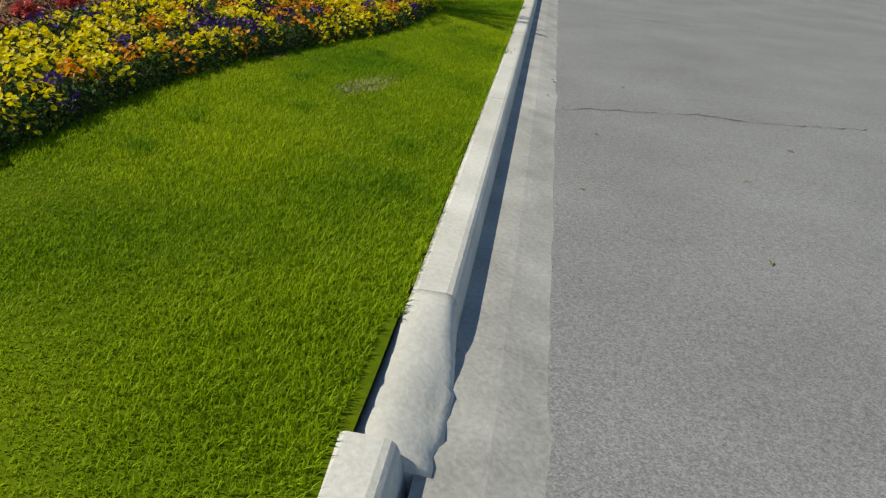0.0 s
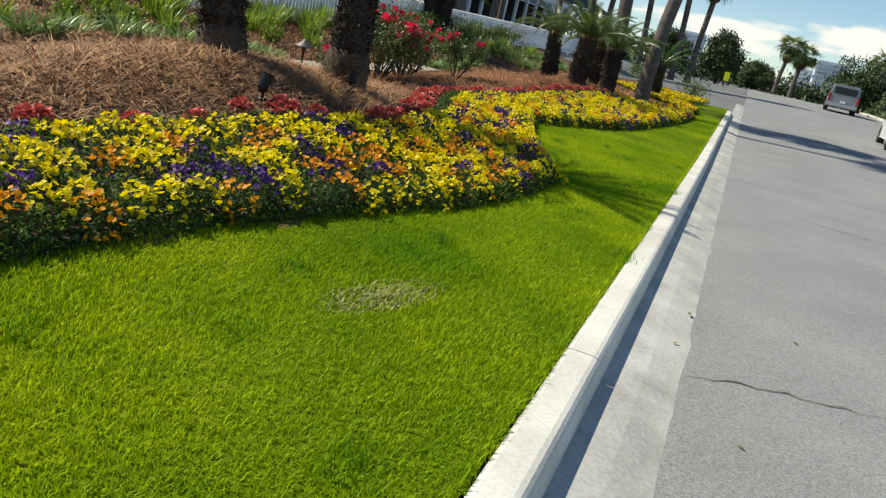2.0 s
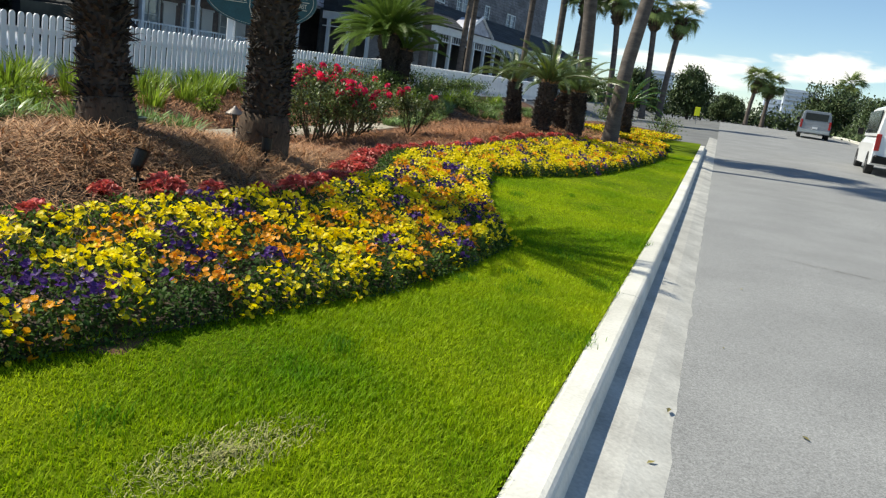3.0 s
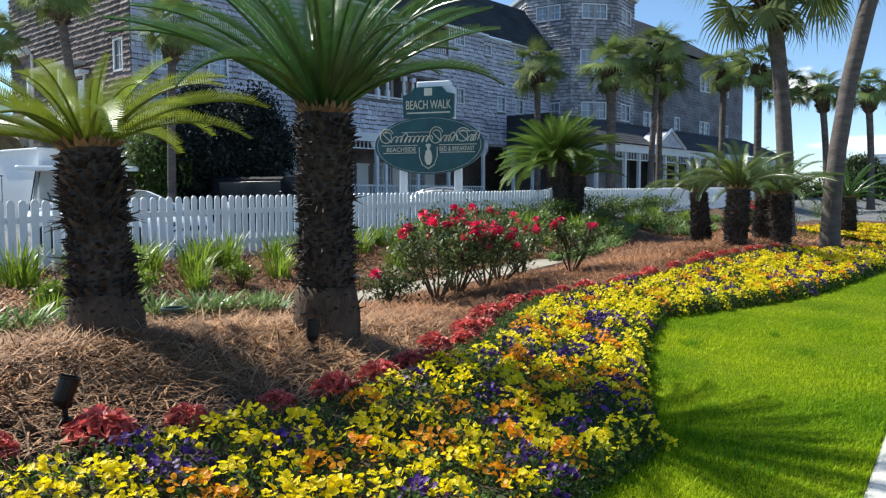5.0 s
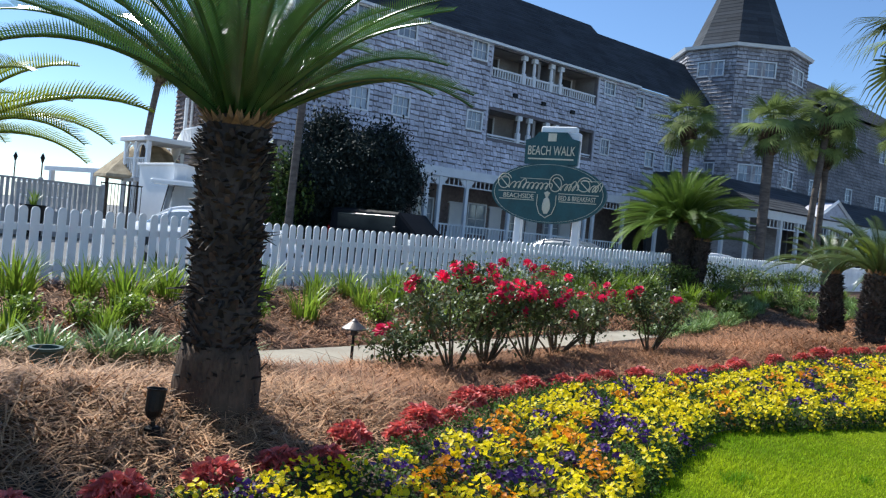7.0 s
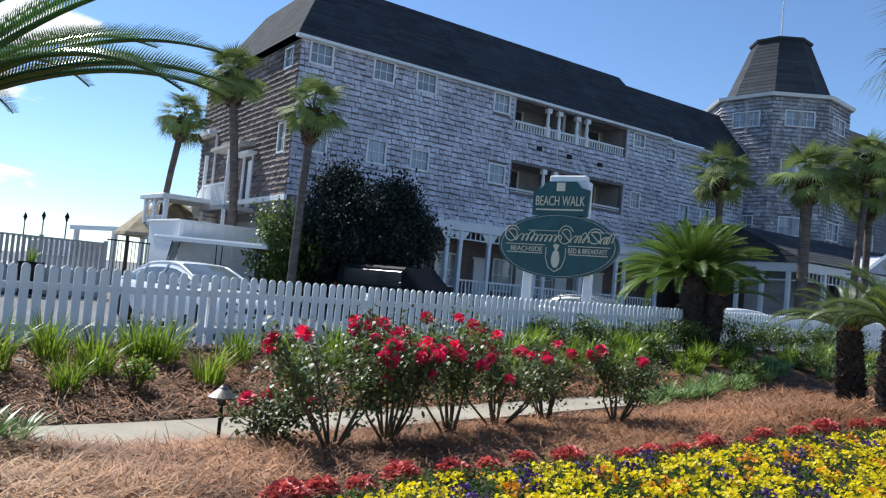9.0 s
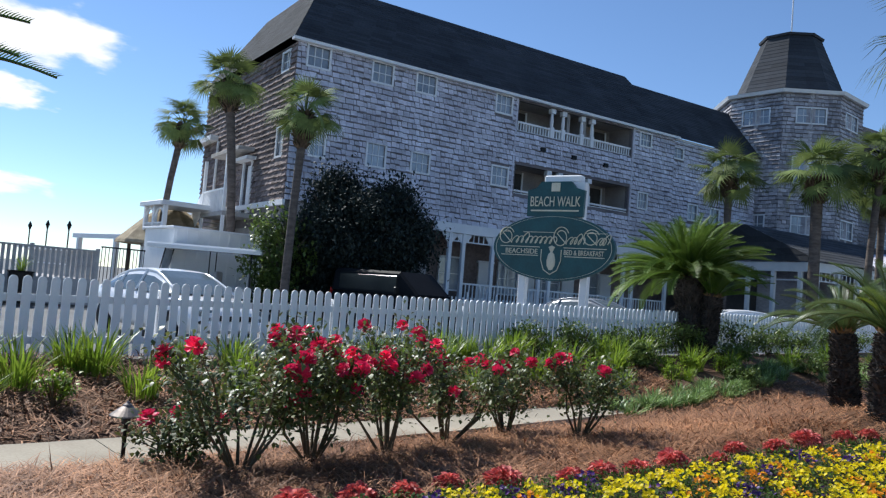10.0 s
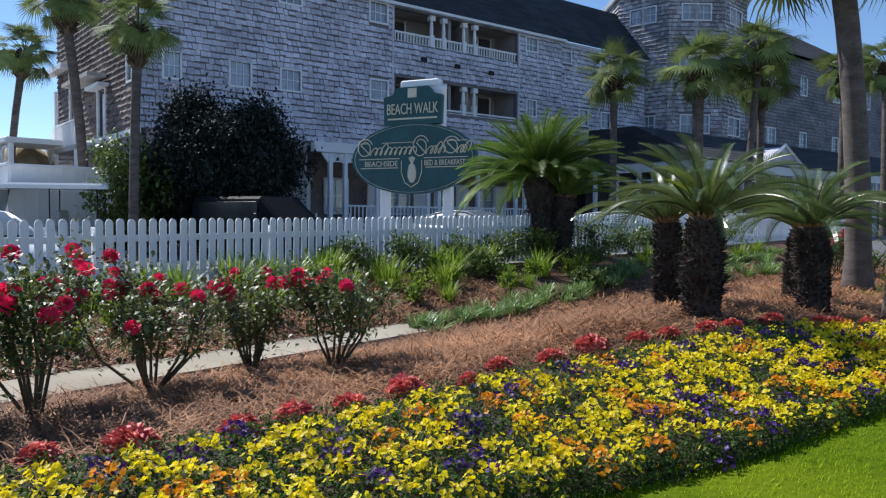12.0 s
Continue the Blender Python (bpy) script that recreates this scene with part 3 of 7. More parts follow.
# eaves and corner boards
part("eaves_board", Shape().box(-0.3, -0.3, 12.0, 24.4, -0.02, 12.13).box(24.4, 0.06, 12.0, 34, 0.3, 12.12), TRIM, inn)
for x in (12.12, 20.74):
    part("corner_board", Shape().box(x - 0.06, -0.055, 5.1, x + 0.06, 0.0, 12.0), SHINGLE, inn)
# loggias: recess, columns, railing, doors
for x0, x1, z0, z1 in LOGGIAS:
    lg = new("loggia")
    lg.parent = inn
    part("back_wall", Shape().box(x0 - 0.3, 1.9, z0 - 0.9, x1 + 0.3, 2.05, z1 + 0.3), STUCCO, lg)
    part("loggia_floor", Shape().box(x0 - 0.3, 0.252, z0 - 0.6, x1 + 0.3, 1.9, z0 - 0.5), DECK_WOOD, lg)
    part("loggia_ceiling", Shape().box(x0 - 0.3, 0.252, z1 + 0.1, x1 + 0.3, 1.9, z1 + 0.2), STUCCO, lg)
    for x in (x0 - 0.25, (x0 + x1) / 2 - 0.6, (x0 + x1) / 2 + 0.6, x1 + 0.05):
        part("side_wall", Shape().box(x, 0.256, z0 - 0.5, x + 0.2, 1.896, z1 + 0.1), STUCCO, lg)
    for x in (x0 + 1.0, x0 + 3.7, x1 - 1.3):
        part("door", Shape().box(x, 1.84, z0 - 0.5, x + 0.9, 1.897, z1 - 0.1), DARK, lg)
        part("door_frame", Shape().box(x - 0.1, 1.8, z0 - 0.5, x, 1.898, z1 - 0.02).box(x + 0.9, 1.8, z0 - 0.5, x + 1.0, 1.898, z1 - 0.02), TRIM, lg)
    for x in (14.62, 15.42, 16.78, 17.55):
        h = z1 - z0
        col = Shape().block(x - 0.13, 0.0, z0 - 0.02, x + 0.13, 0.24, z0 + h * 0.38, 0.02)
        col.tube([(x, 0.12, z0 + h * 0.38), (x, 0.12, z0 + h * 0.55), (x, 0.12, z1 - 0.25)], [0.09, 0.11, 0.075], 8)
        col.block(x - 0.16, -0.03, z1 - 0.25, x + 0.16, 0.26, z1, 0.02)
        part("column", col, TRIM, lg)
    top = z0 + (0.42 if z0 > 9 else 0.12)
    part("handrail", Shape().box(x0, 0.06, top, x1, 0.18, top + 0.09), TRIM, lg)
    part("bottom_rail", Shape().box(x0, 0.07, z0 - 0.03, x1, 0.17, z0 + 0.05), TRIM, lg)
    if z0 > 9:
        x = x0 + 0.1
        while x < x1:
            part("baluster", Shape().box(x - 0.03, 0.09, z0 + 0.05, x + 0.03, 0.15, top), TRIM, lg)
            x += 0.19
for x, z in ((14.0, 9.6), (16.2, 9.55), (18.6, 9.5)):
    part("wall_vent", Shape().block(x - 0.17, -0.16, z - 0.1, x + 0.17, 0.0, z + 0.12, 0.03), BLACK, inn)

# end wall with stair balcony
end = pose(0, 0, 0, 0, 0, -90)
END_HOLES = [(-1.55, -0.75, 10.95, 11.75), (-1.45, -0.75, 7.1, 8.35), (-5.5, -4.4, 4.7, 7.1)]
part("end_wall", walled(-13, 0, 4.0, 12.0, END_HOLES), SHADE_BACKING, inn, m=end)
part("end_shingles", shingled(-13, 0, 5.1, 12.0, [(a - 0.1, b + 0.1, c - 0.1, d + 0.1) for a, b, c, d in END_HOLES]), SHINGLE_BROWN, inn, "brown cedar shingles of uneven tone", m=end)["kind"] = "stuff"
for h in END_HOLES[:2]:
    window(inn, *h, 2, 2, m=end)
part("balcony_door", Shape().box(-5.4, 0.1, 4.7, -4.5, 0.16, 7.05, end), WHITE, inn)
part("door_casing", Shape().box(-5.62, -0.1, 4.7, -5.5, 0.1, 7.2, end).box(-4.4, -0.1, 4.7, -4.28, 0.1, 7.2, end).box(-6.0, -0.5, 7.2, -3.9, 0.0, 7.36, end), TRIM, inn)
part("balcony_floor", Shape().box(-7.2, -1.5, 4.4, -3.6, 0, 4.6, end), DECK_WOOD, inn)
for x in span(-7.1, -3.7, 0.2):
    part("balcony_baluster", Shape().box(x - 0.03, -1.46, 4.6, x + 0.03, -1.4, 5.6, end), WHITE, inn)
part("balcony_rail", Shape().box(-7.2, -1.48, 5.6, -3.6, -1.38, 5.68, end), WHITE, inn)
for x in (-7.1, -3.7):
    part("balcony_post", Shape().box(x - 0.07, -1.5, 1.0, x + 0.07, -1.36, 7.2, end), WHITE, inn)
stair = Shape()
for i in range(16):
    stair.box(-7.2 - 0.28 * i - 0.3, -1.4, 4.4 - 0.19 * i, -7.2 - 0.28 * i, -0.4, 4.44 - 0.19 * i, end)
part("stair_treads", stair, DECK_WOOD, inn)
part("stair_string", Shape().prism([(0, 0), (0, 1.1), (-4.6, -2.0), (-4.6, -3.1)], 0, 0.06, end @ Matrix.Translation((-7.2, -1.45, 4.5)) @ pose(0, 0, 0, 90, 0, 0)), WHITE, inn)
part("lower_end_wall", Shape().box(-13, 0.02, 0, 0, 0.22, 4.0, end), STUCCO, inn)
part("end_belt", Shape().box(-13, -0.12, 4.86, 0.12, -0.0, 5.1, end), TRIM, inn)
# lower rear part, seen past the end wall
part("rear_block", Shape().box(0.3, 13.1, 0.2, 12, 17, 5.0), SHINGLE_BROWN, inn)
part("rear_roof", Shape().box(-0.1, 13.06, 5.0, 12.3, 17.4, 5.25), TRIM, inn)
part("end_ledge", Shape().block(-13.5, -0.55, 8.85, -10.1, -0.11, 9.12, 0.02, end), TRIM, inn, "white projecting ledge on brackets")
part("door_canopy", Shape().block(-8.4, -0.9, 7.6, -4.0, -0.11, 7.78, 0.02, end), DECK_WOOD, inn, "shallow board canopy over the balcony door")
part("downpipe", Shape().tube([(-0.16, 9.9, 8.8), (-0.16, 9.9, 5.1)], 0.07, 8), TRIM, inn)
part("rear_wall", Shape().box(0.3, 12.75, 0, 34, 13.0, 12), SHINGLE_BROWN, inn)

# mansard roof
E0, T0 = 12.13, 15.96


def roof_face(pts, courses=30):
    """A sloping four-cornered face laid with stepped courses of shingles; pts: two eaves corners, then the two top corners above them."""
    a, b, c, d = [Vector(p) for p in pts]
    nrm = (b - a).cross(d - a).normalized()
    s = Shape()
    for i in range(courses):
        t0, t1 = i / courses, (i + 1) / courses
        l0, r0, l1, r1 = a.lerp(d, t0), b.lerp(c, t0), a.lerp(d, t1), b.lerp(c, t1)
        k = max(1, int((r0 - l0).length / 1.1))
        for j in range(k):
            p, q, r_, s_ = l0.lerp(r0, j / k), l0.lerp(r0, (j + 1) / k), l1.lerp(r1, (j + 1) / k), l1.lerp(r1, j / k)
            s.add([tuple(p + nrm * 0.014), tuple(q + nrm * 0.014), tuple(r_), tuple(s_), tuple(p), tuple(q)], [(0, 1, 2, 3), (4, 5, 1, 0)])
    return s


part("front_roof", roof_face([(-0.3, -0.3, E0), (24.4, -0.3, E0), (22.4, 2.7, T0), (2.0, 2.7, T0)], 26), ROOF, inn, "dark asphalt shingle slope in its own shade")["kind"] = "stuff"
part("end_roof", roof_face([(-0.3, 13.1, E0), (-0.3, -0.3, E0), (2.0, 2.7, T0), (2.0, 10.1, T0)], 26), ROOF, inn, "sunlit grey asphalt shingle hip")["kind"] = "stuff"
part("wing_roof", roof_face([(22.9, -0.1, E0 - 0.02), (35, -0.1, E0 - 0.02), (35, 2.6, T0 - 0.4), (21.6, 2.6, T0 - 0.4)], 24), ROOF, inn)["kind"] = "stuff"
part("roof_top", Shape().box(2.0, 2.7, 15.7, 22.4, 10.1, T0 - 0.004).box(22.4, 2.6, 15.3, 35, 10.1, T0 - 0.404), ROOF, inn)
part("rear_slope", roof_face([(35, 13.1, E0), (-0.3, 13.1, E0), (2.0, 10.1, T0), (35, 10.1, T0 - 0.4)], 6), ROOF, inn)
part("weather_vane", Shape().tube([(2.3, 3.4, T0), (2.3, 3.4, T0 + 0.8)], 0.03, 5).box(2.0, 3.38, T0 + 0.5, 2.7, 3.42, T0 + 0.62), BLACK, inn)

# ground-floor porch along the front
part("porch_fascia", Shape().box(7.6, -0.35, 4.62, 24.25, 0.0, 5.08), TRIM, inn)
part("porch_ceiling", Shape().box(0, 0.1, 4.9, 36, 4.0, 5.04), STUCCO, inn)
part("porch_floor", Shape().box(7.4, -0.4, 0.2, 36, 4.0, 1.15), DECK_WOOD, inn)
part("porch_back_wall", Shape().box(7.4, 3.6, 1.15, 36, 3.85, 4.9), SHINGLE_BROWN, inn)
part("lower_front_wall", Shape().box(0, 0.0, 0, 7.4, 0.25, 5.05), STUCCO, inn)
for x in (8.5, 9.3, 11.1, 14.2, 14.9, 17.6, 20.4, 21.1, 23.9):
    col = Shape().block(x - 0.1, -0.3, 1.15, x + 0.1, -0.1, 4.62, 0.02)
    for side in (-1, 1):
        col.prism([(0, 0), (side * 0.5, 0), (side * 0.42, -0.12), (side * 0.14, -0.45), (0, -0.55)] if side > 0 else [(0, -0.55), (side * 0.14, -0.45), (side * 0.42, -0.12), (side * 0.5, 0), (0, 0)], -0.04, 0.04, Matrix.Translation((x, -0.2, 4.6)) @ pose(0, 0, 0, 90, 0, 0))
    part("porch_column", col, TRIM, inn)
part("porch_frieze", Shape().box(8.5, -0.22, 4.2, 23.9, -0.18, 4.26), TRIM, inn)
for x in span(8.7, 23.8, 0.3):
    part("frieze_spindle", Shape().box(x - 0.025, -0.22, 4.26, x + 0.025, -0.18, 4.62), TRIM, inn)
part("porch_handrail", Shape().box(9.3, -0.24, 2.15, 23.9, -0.16, 2.23).box(9.3, -0.24, 1.3, 23.9, -0.16, 1.36), TRIM, inn)
for x in span(9.4, 23.8, 0.22):
    part("porch_baluster", Shape().box(x - 0.03, -0.22, 1.36, x + 0.03, -0.18, 2.15), TRIM, inn)
for x in (8.6, 13.0, 16.1, 19.2, 22.3):
    part("porch_door", Shape().box(x, 3.5, 1.15, x + 0.95, 3.6, 3.5), WHITE, inn, "white panelled door")
    part("transom", Shape().box(x - 0.1, 3.48, 3.5, x + 1.05, 3.6, 3.62), TRIM, inn)
for x in (10.4, 14.4, 17.6, 20.8):
    window(inn, x, x + 1.3, 1.9, 3.6, 2, 2, m=Matrix.Translation((0, 3.5, 0)))

# ---- tower ----
tower = thing("inn_tower", "octagonal grey shingle tower with dark bell-cast roof", "tower", Matrix.Translation((-26.2, 61.4, 0)) @ pose(0, 0, 0, 0, 0, 83.17 + 8))
R = 4.35
face = 2 * R * math.tan(radians(22.5))
part("tower_core", Shape().lathe([(R / math.cos(radians(22.5)) - 0.3, 0.3), (R / math.cos(radians(22.5)) - 0.3, 16.5)], 8), SHINGLE_TOWER, tower)
for k in range(8):
    m = pose(0, 0, 0, 0, 0, 45 * k) @ Matrix.Translation((0, -R, 0))
    if k in (0, 1, 6, 7, 2):
        wins = [(-0.9, -0.05, 14.55, 15.5), (0.05, 0.9, 14.55, 15.5), (-0.9, -0.05, 7.3, 8.4), (0.05, 0.9, 7.3, 8.4)]
        if k in (7,):
            wins += [(-1.0, -0.1, 10.6, 12.2), (0.1, 1.0, 10.6, 12.2)]
    else:
        wins = []
    part("tower_wall", walled(-face / 2, face / 2, 5.0, 16.5, wins), SHADE_BACKING, tower, m=m)
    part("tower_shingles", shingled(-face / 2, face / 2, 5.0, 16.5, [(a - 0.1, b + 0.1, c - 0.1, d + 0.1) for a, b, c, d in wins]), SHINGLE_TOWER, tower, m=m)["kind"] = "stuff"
    for w in wins:
        window(tower, *w, 2, 2, m=m)
    a, b = math.radians(45 * k - 22.5 - 90), math.radians(45 * k + 22.5 - 90)
    ro, ri = 3.75, 1.95
    P = lambda an, r, z: (r * math.cos(an), r * math.sin(an), z)
    part("roof_face", roof_face([P(a, ro, 16.85), P(b, ro, 16.85), P(b, ri, 21.3), P(a, ri, 21.3)], 16), ROOF, tower)["kind"] = "stuff"
    part("cornice", Shape().add([P(a, 5.0, 16.45), P(b, 5.0, 16.45), P(b, 5.1, 16.66), P(a, 5.1, 16.66), P(a, 3.6, 16.45), P(b, 3.6, 16.45), P(b, 3.6, 16.9), P(a, 3.6, 16.9)],
                                [(0, 1, 2, 3), (5, 4, 7, 6), (4, 5, 1, 0), (3, 2, 6, 7)]), TRIM, tower)
part("roof_cap", Shape().lathe([(2.1, 21.25), (2.15, 21.4), (1.2, 21.55), (0.05, 21.6)], 8, pose(0, 0, 0, 0, 0, 22.5)), ROOF, tower)
part("flagpole", Shape().tube([(0, 0, 21.5), (0, 0, 27)], 0.05, 6), TRIM, tower)

# ---- east wing beyond the tower ----
wing = thing("inn_east_wing", "grey shingle wing with pale sunlit hipped roof and porch", "building", Matrix.Translation((-29.5, 24.6, 0)) @ pose(0, 0, 0, 0, 0, 83.17))
ew = [(a, a + 0.95, c, c + 1.35) for a in (44, 45.2, 50, 55.5, 56.7, 61.5) for c in (7.2, 11.55)]
fr = Matrix.Translation((0, -1.5, 0))
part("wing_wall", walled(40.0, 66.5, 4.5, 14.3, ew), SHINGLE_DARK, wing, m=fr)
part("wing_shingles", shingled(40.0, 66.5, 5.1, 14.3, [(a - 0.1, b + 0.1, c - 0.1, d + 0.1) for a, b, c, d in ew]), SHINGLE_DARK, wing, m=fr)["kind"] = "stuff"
for w in ew:
    window(wing, *w, 2, 3, m=fr)
part("gable_end", Shape().box(66.25, -1.25, 0.3, 66.5, 12, 14.3), SHINGLE, wing)
part("wing_back", Shape().box(42, 11.8, 0.3, 66.25, 12, 14.3), SHINGLE, wing)
part("near_gable", Shape().box(42, -1.2, 0.3, 42.2, 11.8, 14.3).prism([(-1.9, 14.3), (12.3, 14.3), (5.4, 18.9), (5.0, 18.9)], 42.8, 43.0, Matrix(((0, 0, 1, 0), (1, 0, 0, 0), (0, 1, 0, 0), (0, 0, 0, 1)))), SHINGLE_DARK, wing)
part("wing_roof", roof_face([(42, -2.0, 14.3), (66.9, -2.0, 14.3), (60.5, 5, 19.0), (44, 5, 19.0)]), ROOF, wing)["kind"] = "stuff"
part("hip_roof", roof_face([(66.9, -2.0, 14.3), (66.9, 12.4, 14.3), (60.5, 5.4, 19.0), (60.5, 5, 19.0)]), ROOF, wing)["kind"] = "stuff"
part("back_roof", roof_face([(66.9, 12.4, 14.3), (42, 12.4, 14.3), (44, 5.4, 19.0), (60.5, 5.4, 19.0)], 4), ROOF, wing)["kind"] = "stuff"
# entrance porch, dark skirt roof with a small white gable
porch = thing("entrance_porch", "dark porch roof on white posts with a small gable", "porch", Matrix.Translation((-29.5, 24.6, 0)) @ pose(0, 0, 0, 0, 0, 83.17))
part("skirt_roof", roof_face([(26.5, -8.2, 4.9), (62, -8.2, 4.9), (62, -3.6, 7.0), (26.5, -3.6, 7.0)], 10), ROOF, porch)["kind"] = "stuff"
part("skirt_end", roof_face([(26.5, -0.2, 4.9), (26.5, -8.2, 4.9), (26.5, -3.6, 7.0), (26.5, -0.2, 7.0)], 6), ROOF, porch)["kind"] = "stuff"
part("porch_beam", Shape().box(26.6, -8.0, 4.35, 62, -7.8, 4.85), TRIM, porch)
part("porch_frieze", Shape().box(26.6, -7.92, 3.85, 62, -7.88, 3.92), TRIM, porch)
for x in span(26.8, 61.8, 0.4):
    part("frieze_spindle", Shape().box(x - 0.03, -7.92, 3.92, x + 0.03, -7.88, 4.35), TRIM, porch)
for x in span(26.8, 61.8, 2.0):
    part("porch_post", Shape().block(x - 0.11, -8.0, 0.3, x + 0.11, -7.78, 4.4, 0.02), TRIM, porch)
for y in span(-7.0, -0.6, 1.6):
    part("porch_post", Shape().block(26.62, y - 0.11, 0.3, 26.84, y + 0.11, 4.4, 0.02), TRIM, porch)
part("end_beam", Shape().box(26.62, -7.78, 4.35, 26.82, -0.12, 4.85), TRIM, porch)
part("end_frieze", Shape().box(26.7, -7.78, 3.85, 26.74, -0.12, 3.92), TRIM, porch)
# porch depth: its shade is put into the dark wall colour
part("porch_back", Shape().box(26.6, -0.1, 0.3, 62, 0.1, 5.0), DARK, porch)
gx = 34.5
part("gable", Shape().prism([(-2.2, 0), (2.2, 0), (0, 1.1)], 0, 1.6, Matrix.Translation((gx, -8.3, 4.9)) @ pose(0, 0, 0, 90, 0, 0) @ Matrix.Translation((0, 0, -1.6))), SHINGLE, porch)
part("gable_trim", Shape().tube([(gx - 2.35, -8.38, 4.86), (gx, -8.38, 6.1), (gx + 2.35, -8.38, 4.86)], 0.12, 4), WHITE, porch)
# handrail with pickets along the car park in front of the porch
yard = thing("yard_fence", "low white picket railing in front of the porch", "fence", Matrix.Translation((-24.8, 36, 0.4)) @ pose(0, 0, 0, 0, 0, 83.17))
part("yard_rail", Shape().box(-6, -0.03, 0.85, 15, 0.03, 0.93).box(-6, -0.03, 0.2, 15, 0.03, 0.28), TRIM, yard)
for i, x in enumerate(span(-5.9, 14.9, 0.2)):
    part("yard_picket", Shape().box(x - 0.04, -0.05, 0.05, x + 0.04, -0.03, 1.15 if i % 8 else 1.4), TRIM, yard)

# ---- sign ----
sign = thing("inn_sign", "dark green oval sign on white posts with carved pale lettering", "sign", pose(-14.3, 24.95, 0.3, 0, 0, 18))


def disc(w, h, y0, y1, z, n=48):
    v = [(w * math.cos(6.2832 * i / n), y, z + h * math.sin(6.2832 * i / n)) for y in (y0, y1) for i in range(n)]
    return Shape().add(v, [tuple(range(n)), tuple(range(2 * n - 1, n - 1, -1))] + [(i, n + i, n + (i + 1) % n, (i + 1) % n) for i in range(n)])


SZ = 2.84
oval = part("oval_board", disc(1.83, 0.92, -0.07, 0.07, SZ), SIGN_GREEN, sign, "dark green oval board")
ring = Shape()
N = 64
for k, (r0, r1) in enumerate(((0.945, 0.953),)):
    v = [(1.83 * r * math.cos(6.2832 * i / N), -0.085, SZ + 0.92 * r * math.sin(6.2832 * i / N)) for r in (r0, r1) for i in range(N)]
    ring.add(v, [(i, (i + 1) % N, N + (i + 1) % N, N + i) for i in range(N)])
part("oval_border", ring, GOLD, oval)
for x in (-0.93, 0.93):
    part("sign_post", Shape().block(x - 0.11, 0.08, 0.0, x + 0.11, 0.3, 3.5, 0.02), WHITE, sign, "square white post")
board = part("top_board", Shape().prism([(-0.84, 3.72), (0.84, 3.72), (0.86, 4.45), (0.6, 4.52), (0.45, 4.7), (-0.45, 4.7), (-0.6, 4.52), (-0.86, 4.45)], -0.06, 0.06, pose(0, 0, 0, 90, 0, 0)), SIGN_GREEN, sign, "dark green board with stepped top")
part("top_cap", Shape().block(-0.52, 0.08, 3.3, 0.8, 0.36, 4.72, 0.03).block(-0.44, 0.08, 4.722, 0.68, 0.36, 4.9, 0.03), WHITE, sign, "white box post behind the board")
part("board_crest", Shape().box(-0.13, -0.085, 4.42, 0.13, -0.062, 4.66), GOLD, board)
part("board_rule", Shape().box(-0.72, -0.085, 3.86, 0.72, -0.062, 3.9), GOLD, board)


def lettering(words, size, x, z, parent, material, shear=0.0, weight=0.0, width=None):
    c = bpy.data.curves.new("lettering", "FONT")
    c.body, c.size, c.align_x, c.extrude, c.shear, c.offset = words, size, "CENTER", 0.008, shear, weight
    ob = new("lettering", c)
    me = bpy.data.meshes.new_from_object(ob.evaluated_get(bpy.context.evaluated_depsgraph_get()))
    bpy.data.objects.remove(ob)
    me.materials.clear()
    me.materials.append(material)
    xs = [v.co.x for v in me.vertices]
    k = width / (max(xs) - min(xs)) if width else 1
    return part("lettering", me, material, parent, m=Matrix.Translation((x, -0.085, z)) @ pose(0, 0, 0, 90, 0, 0) @ Matrix.Diagonal((k, 1, 1, 1)))


lettering("BEACH WALK", 0.4, 0, 4.0, board, GOLD, weight=0.0, width=1.5)
# the house name is drawn as plain strokes: a line of flowing loops
def script(x0, x1, coils, big):
    """A plain scroll: one large open loop that runs on into a row of small slanted coils."""
    pts = [(x0 + 0.26 + 0.25 * math.cos(a) * (1 - 0.05 * a), SZ + 0.3 + big * math.sin(a) * (1 - 0.05 * a)) for a in [0.4 + i * 0.4 for i in range(22)]]
    n = coils * 10
    for i in range(n):
        a = 6.2832 * i / 10
        z = 0.1 * (1 - math.cos(a)) * (1.5 if i // 10 == 2 else 1.0)
        pts.append((x0 + 0.44 + (x1 - x0 - 0.46) * i / n - 0.055 * math.sin(a) + 0.45 * z, SZ + 0.11 + z))
    return Shape().tube([(x, -0.09, z) for x, z in pts], 0.015, 5)


for x0, x1, coils, big in ((-1.68, 0.1, 9, 0.27), (0.0, 0.92, 4, 0.31), (0.88, 1.6, 3, 0.25)):
    part("scroll_stroke", script(x0, x1, coils, big), GOLD, oval, "pale flowing scroll strokes")
for a, b, z in ((-1.6, -0.36, 0.0), (0.36, 1.6, 0.0), (-1.55, -0.4, -0.24), (0.4, 1.55, -0.24)):
    part("rule_line", Shape().box(a, -0.09, SZ + z, b, -0.072, SZ + z + 0.02), GOLD, oval)
for a, b in ((-1.6, -1.3), (-0.9, 0.1), (0.95, 1.6)):
    part("rule_line", Shape().box(a, -0.086, SZ + 0.42, b, -0.072, SZ + 0.435), GOLD, oval)
lettering("BEACHSIDE", 0.2, -0.92, SZ - 0.185, oval, GOLD, width=1.0)
lettering("BED & BREAKFAST", 0.2, 0.95, SZ - 0.185, oval, GOLD, width=1.15)
